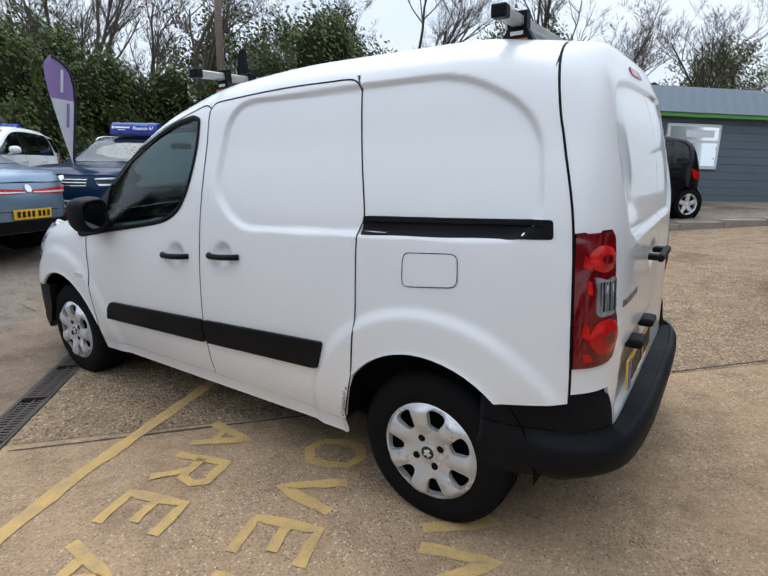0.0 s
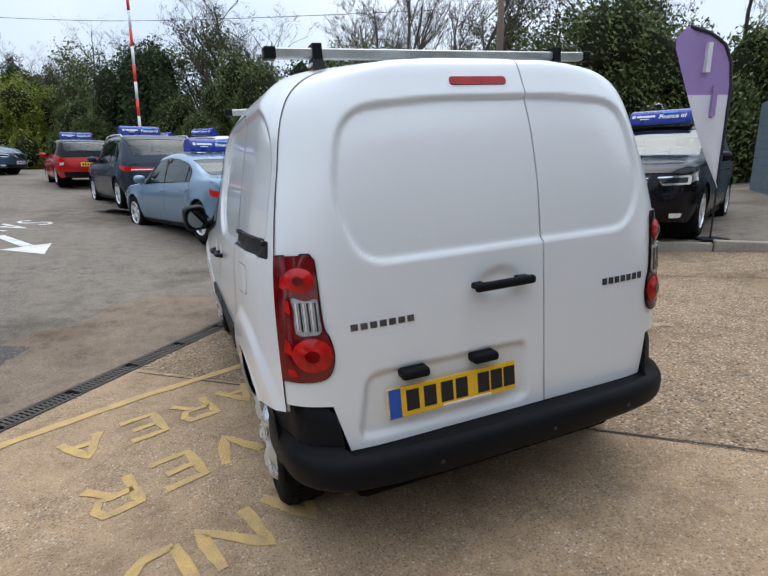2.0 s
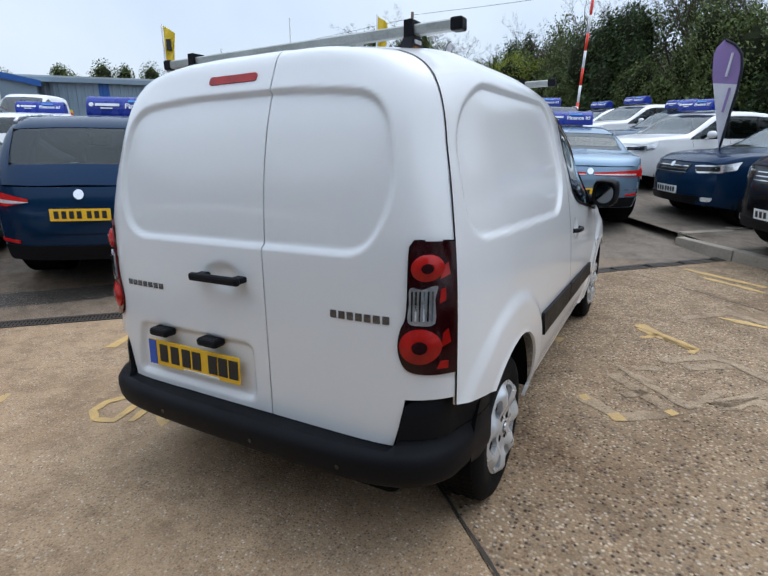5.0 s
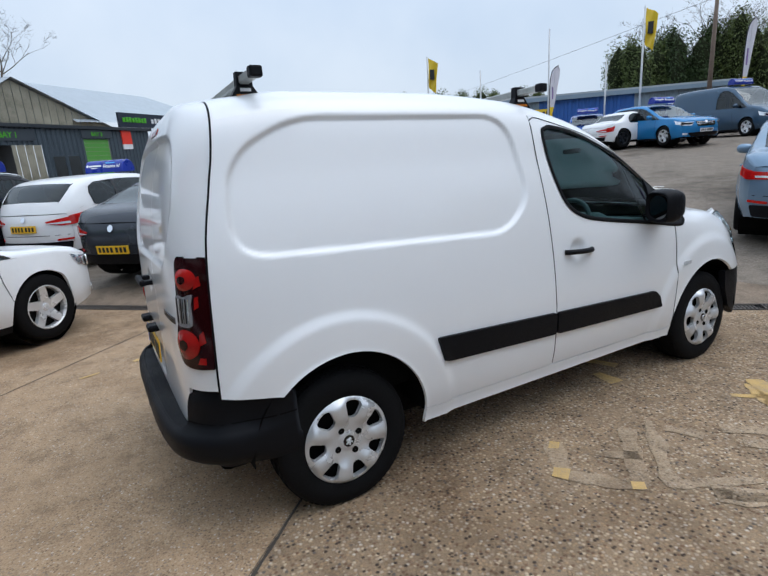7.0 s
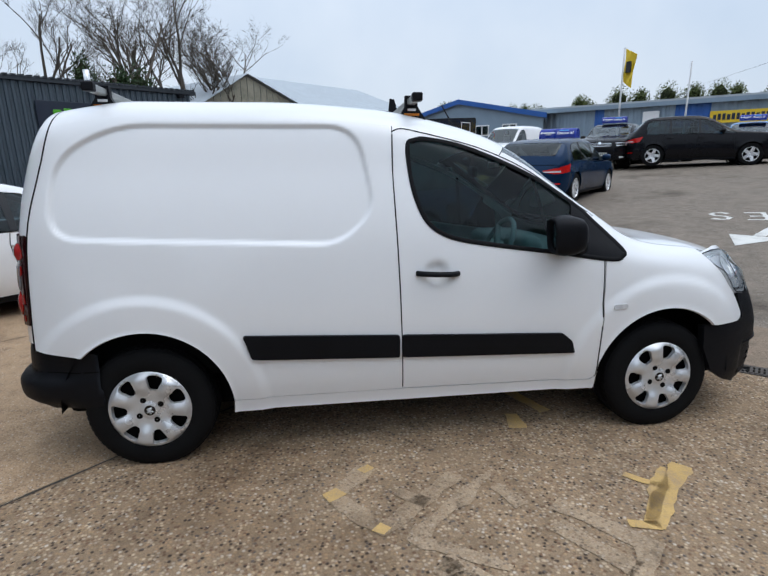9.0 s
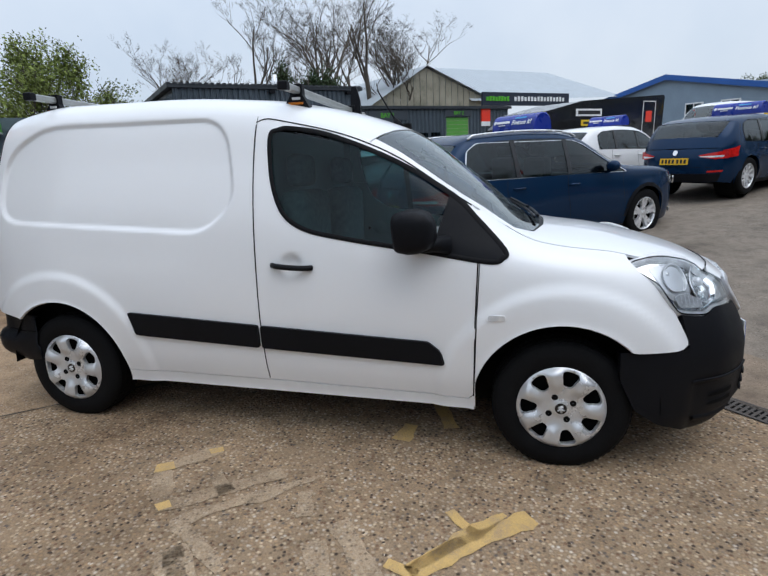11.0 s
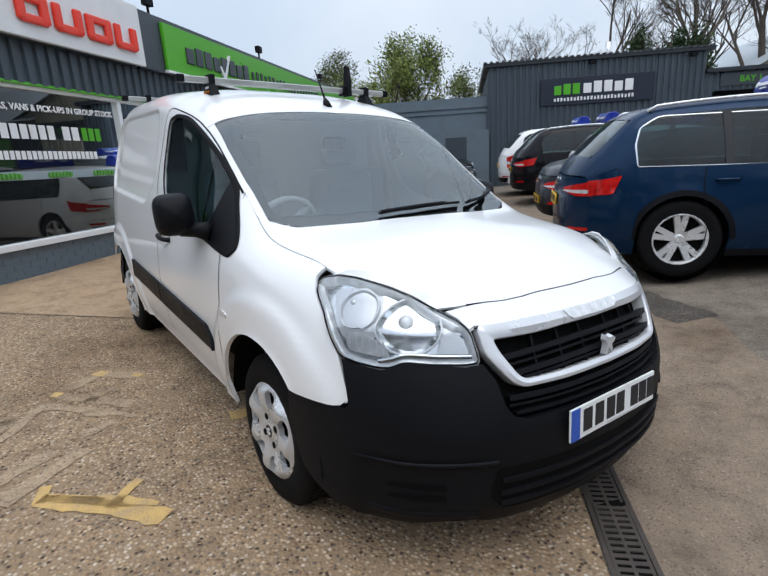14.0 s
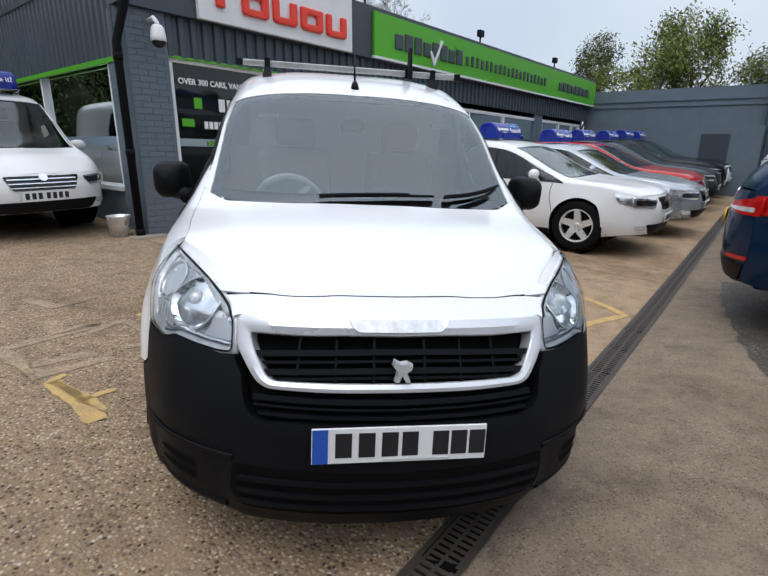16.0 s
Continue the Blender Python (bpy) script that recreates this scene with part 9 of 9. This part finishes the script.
def tree_meshes(seed, tall, spread, leaves, leaf_size, levels=5):
    """A trunk with limbs and twigs, and points for leaves."""
    rnd = random.Random(seed)
    bm = bmesh.new()
    tips = []

    def grow(p, d, length, r, lev):
        if lev >= levels:
            # the finest twigs: thin slivers
            for k in range(4):
                q = (d + Vector((rnd.uniform(-1, 1), rnd.uniform(-1, 1), rnd.uniform(-.6, .9))) * .75).normalized()
                o = p + d * length * rnd.uniform(0, .5)
                w = q.orthogonal().normalized() * .006
                bm.faces.new([bm.verts.new(v) for v in (o - w, o + w, o + q * length * rnd.uniform(.45, .85))])
            tips.append(p + d * length * .5)
            return
        n = 4 if lev < 2 else 3
        pts, rad = [p], [r]
        for k in range(n):
            d = (d + Vector((rnd.uniform(-1, 1), rnd.uniform(-1, 1), rnd.uniform(-.3, .8))) * (.10 + .06 * lev)).normalized()
            p = p + d * (length / n)
            pts.append(p)
            rad.append(r * (1 - .55 * (k + 1) / n))
        tube(bm, pts, rad, (7, 6, 5, 4, 3, 3, 3)[lev], False)
        if lev >= levels - 2:
            tips.extend(pts[1:])
        kids = rnd.randint(3, 4) if lev else rnd.randint(5, 7)
        for k in range(kids):
            f = rnd.uniform(.35, 1.0)
            i = min(n - 1, int(f * n))
            q = pts[i].lerp(pts[i + 1], f * n - i)
            side = Vector((rnd.uniform(-1, 1), rnd.uniform(-1, 1), rnd.uniform(-.1, .5))).normalized()
            nd = (d * (.75 if lev else .9) + side * spread).normalized()
            grow(q, nd, length * rnd.uniform(.50, .72), rad[i] * .58, lev + 1)
    grow(Vector((0, 0, 0)), Vector((0, 0, 1)), tall * .48, tall * .020, 0)
    wood = bpy.data.meshes.new("trunk")
    bm.to_mesh(wood)
    bm.free()
    for p in wood.polygons:
        p.use_smooth = True
    wood.materials.append(M["bark"])
    crown = None
    if leaves:
        pts = []
        for k in range(leaves):
            t = rnd.choice(tips)
            pts.append(t + Vector((rnd.gauss(0, .22), rnd.gauss(0, .22), rnd.gauss(0, .22))))
        v, f = leaf_quads(pts, leaf_size, rnd)
        crown = bpy.data.meshes.new("crown")
        crown.from_pydata(v, [], f)
    return wood, crown


KINDS = {"bare_a": tree_meshes(3, 10, .75, 0, .1), "bare_b": tree_meshes(8, 11, .6, 0, .1), "spring_a": tree_meshes(21, 8, .8, 6500, .095, 4), "spring_b": tree_meshes(33, 9, .7, 7000, .09, 4)}


def tree(a, b, kind, scale, yaw, leaf=None, label="", wide=1.0, down=0.0):
    wood, crown = KINDS[kind]
    t = thing("tree", Matrix.Translation((0, 0, -down)) @ turned(a, b, 0, yaw) @ Matrix.Diagonal((scale * wide, scale * wide, scale, 1)), label, "tree", "trees round the yard")
    o = new("trunk", wood)
    o.parent = t
    if crown:
        c = new("crown", crown)
        c.parent = t
        if not crown.materials:
            crown.materials.append(LEAF["spring"])
        c.material_slots[0].link = "OBJECT"
        c.material_slots[0].material = LEAF[leaf or "spring"]
    return t


def bush_mesh(seed, rx, ry, rz, leaves, size, lumps=14):
    """A dense crown: leaves over an uneven cluster of clumps round near-black spheres, painted as the shade within."""
    rnd = random.Random(seed)
    clumps = []
    for k in range(lumps):
        a, z = rnd.uniform(0, math.tau), rnd.uniform(.05, .95)
        q = math.sqrt(max(.05, 1 - (z - .35) ** 2 / .5)) * rnd.uniform(.35, .85)
        clumps.append((Vector((rx * q * math.cos(a), ry * q * math.sin(a), rz * z)), rnd.uniform(.22, .42)))
    pts = []
    for k in range(leaves):
        c, r = rnd.choice(clumps)
        d = Vector((rnd.gauss(0, 1), rnd.gauss(0, 1), rnd.gauss(0, 1))).normalized()
        rr = r * rnd.uniform(.66, 1.18)
        pts.append(c + Vector((d.x * rx * rr, d.y * ry * rr, d.z * rz * rr * .8)))
    pts = [p if p.z > .05 else Vector((p.x, p.y, .1)) for p in pts]
    v, f = leaf_quads(pts, size, rnd)
    me = bpy.data.meshes.new("crown")
    me.from_pydata(v, [], f)
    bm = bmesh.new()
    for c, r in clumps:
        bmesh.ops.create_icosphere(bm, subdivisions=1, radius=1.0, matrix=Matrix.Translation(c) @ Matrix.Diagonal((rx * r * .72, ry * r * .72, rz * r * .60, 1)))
    core = bpy.data.meshes.new("crown_shade")
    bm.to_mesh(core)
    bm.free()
    core.materials.append(M["crown_shade"])
    return me, core


BUSH = {"a": bush_mesh(5, 2.6, 2.2, 4.6, 17000, .085, 20), "b": bush_mesh(9, 2.2, 2.4, 4.2, 16000, .08, 20), "c": bush_mesh(14, 2.4, 2.4, 6.5, 18000, .09, 24)}


def bush(a, b, kind, scale, yaw, leaf, label, up=0.0, sz=1.0):
    me, core = BUSH[kind]
    t = thing("bush", Matrix.Translation((0, 0, up)) @ turned(a, b, 0, yaw) @ Matrix.Diagonal((scale, scale, scale * sz, 1)), label, "bush", "bushes round the yard")
    c = new("crown", me)
    c.parent = t
    if not me.materials:
        me.materials.append(LEAF["mid"])
    c.material_slots[0].link = "OBJECT"
    c.material_slots[0].material = LEAF[leaf]
    k = new("crown_shade", core)
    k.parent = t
    return t


EV, IV, WI, BA, SP = "dense dark evergreen hedge bush", "tall ivy-covered evergreen behind the yard", "yellow-green spring willow bush", "tall leafless tree with fine twigs", "tree in thin spring leaf"
rnd = random.Random(77)
for k in range(15):
    bush(19.5 + rnd.uniform(-.6, .8), -9 + 2.7 * k, "abc"[k % 3] if k % 3 < 2 else "b", rnd.uniform(.85, 1.15), rnd.uniform(0, 360), "mid" if k % 4 else "dark", EV, 0, rnd.uniform(.85, 1.1))
for k in range(16):
    tree(22.5 + rnd.uniform(-1.2, 2.5), -15 + 3.4 * k + rnd.uniform(-1, 1), ("bare_a", "bare_b", "spring_a")[k % 3], rnd.uniform(.85, 1.15), rnd.uniform(0, 360), "mid", BA if k % 3 < 2 else SP)
for k in range(7):
    bush(19 + 2.6 * k + rnd.uniform(-.5, .5), 33 + 1.6 * k, "a", rnd.uniform(.8, 1.1), rnd.uniform(0, 360), "willow", WI, 0, 1.0)
for k in range(12):
    bush(12 + 4.2 * k, 54 + rnd.uniform(-2, 3), "c", rnd.uniform(1.1, 1.6), rnd.uniform(0, 360), "dark" if k % 2 else "mid", IV)
    tree(14 + 4.2 * k, 57 + rnd.uniform(-2, 3), "bare_a" if k % 2 else "bare_b", rnd.uniform(1.0, 1.3), rnd.uniform(0, 360), None, BA)
for a, b, kd, sc in ((-26, 13.5, "bare_a", 1.2), (-27, 17.2, "bare_b", 1.25), (-26, 19.0, "bare_a", 1.05), (-28, 10.0, "bare_b", 1.05), (-28, 21.5, "bare_a", 1.1), (-30, 15.0, "bare_b", 1.15), (-29, 6.0, "bare_a", .85)):
    tree(a, b, kd, sc, a * 37 + b * 11, None, BA)
bush(-25, 11.8, "c", .95, 40, "ivy", IV, 0, 1.05)
bush(-25.5, 13.4, "c", .75, 140, "ivy", IV, 0, 1.15)
for a, b, kd, sc, lf in ((-23.5, -2.0, "spring_a", .95, "spring"), (-25, -.2, "spring_b", .85, "spring"), (-26, 2.0, "spring_a", .8, "mid"), (-27, -6, "spring_b", .8, "mid")):
    tree(a, b, kd, sc, a * 17 + b * 29, lf, SP)
for a, b, sc in ((-12, -17, 1.1), (-17, -18, 1.15), (-8, -19, 1.0), (-22, -15, 1.0)):
    tree(a, b, "bare_b" if a % 2 else "bare_a", sc, a * 31, None, BA)
for a, b, kd, sc in ((27, -27, "spring_b", 1.1), (22, -20, "spring_a", .9), (17, -16, "bare_a", .8), (30, -20, "bare_b", 1.0)):
    tree(a, b, kd, sc, a * 13, "mid", SP)
for k in range(6):
    bush(-3 + 3.2 * k, -25 + rnd.uniform(-2, 2), "c", rnd.uniform(1.0, 1.3), rnd.uniform(0, 360), "dark", IV)
for k in range(9):
    bush(-38 + 5 * k, 66 + rnd.uniform(-3, 3), "b", rnd.uniform(1.2, 1.7), rnd.uniform(0, 360), "mid", EV)
for a, b, kd, sc in ((24.4, 13.0, "spring_a", 1.0), (25.4, 10.6, "bare_a", 1.05), (26.0, 7.4, "bare_b", 1.0), (25.2, 4.2, "spring_a", 1.1), (26.4, 2.0, "bare_a", 1.0), (25.6, -.4, "spring_b", 1.05), (26.6, 12.0, "bare_b", 1.1)):
    tree(a, b, kd, sc, a * 53 + b * 19, "mid", SP if kd[0] == "s" else BA)
far_roof = thing("red_roofed_house", turned(21.8, -15.2, 0), "distant house with a dark red tiled roof", "building", kind="structure")
bm = bmesh.new()
box(bm, (-2.3, -2.1, 0), (2.3, 2.1, 3.45))
part("wall", bm, M["old_sheet"], far_roof)
bm = bmesh.new()
q = [bm.verts.new(v) for v in ((-2.5, -2.4, 3.3), (2.5, -2.4, 3.3), (2.5, 0, 4.7), (-2.5, 0, 4.7), (2.5, 2.4, 3.3), (-2.5, 2.4, 3.3))]
bm.faces.new((q[0], q[1], q[2], q[3]))
bm.faces.new((q[3], q[2], q[4], q[5]))
part("roof", bm, mat("dark_red_tile", (.09, .04, .03), .8, 0, .3, 4), far_roof)
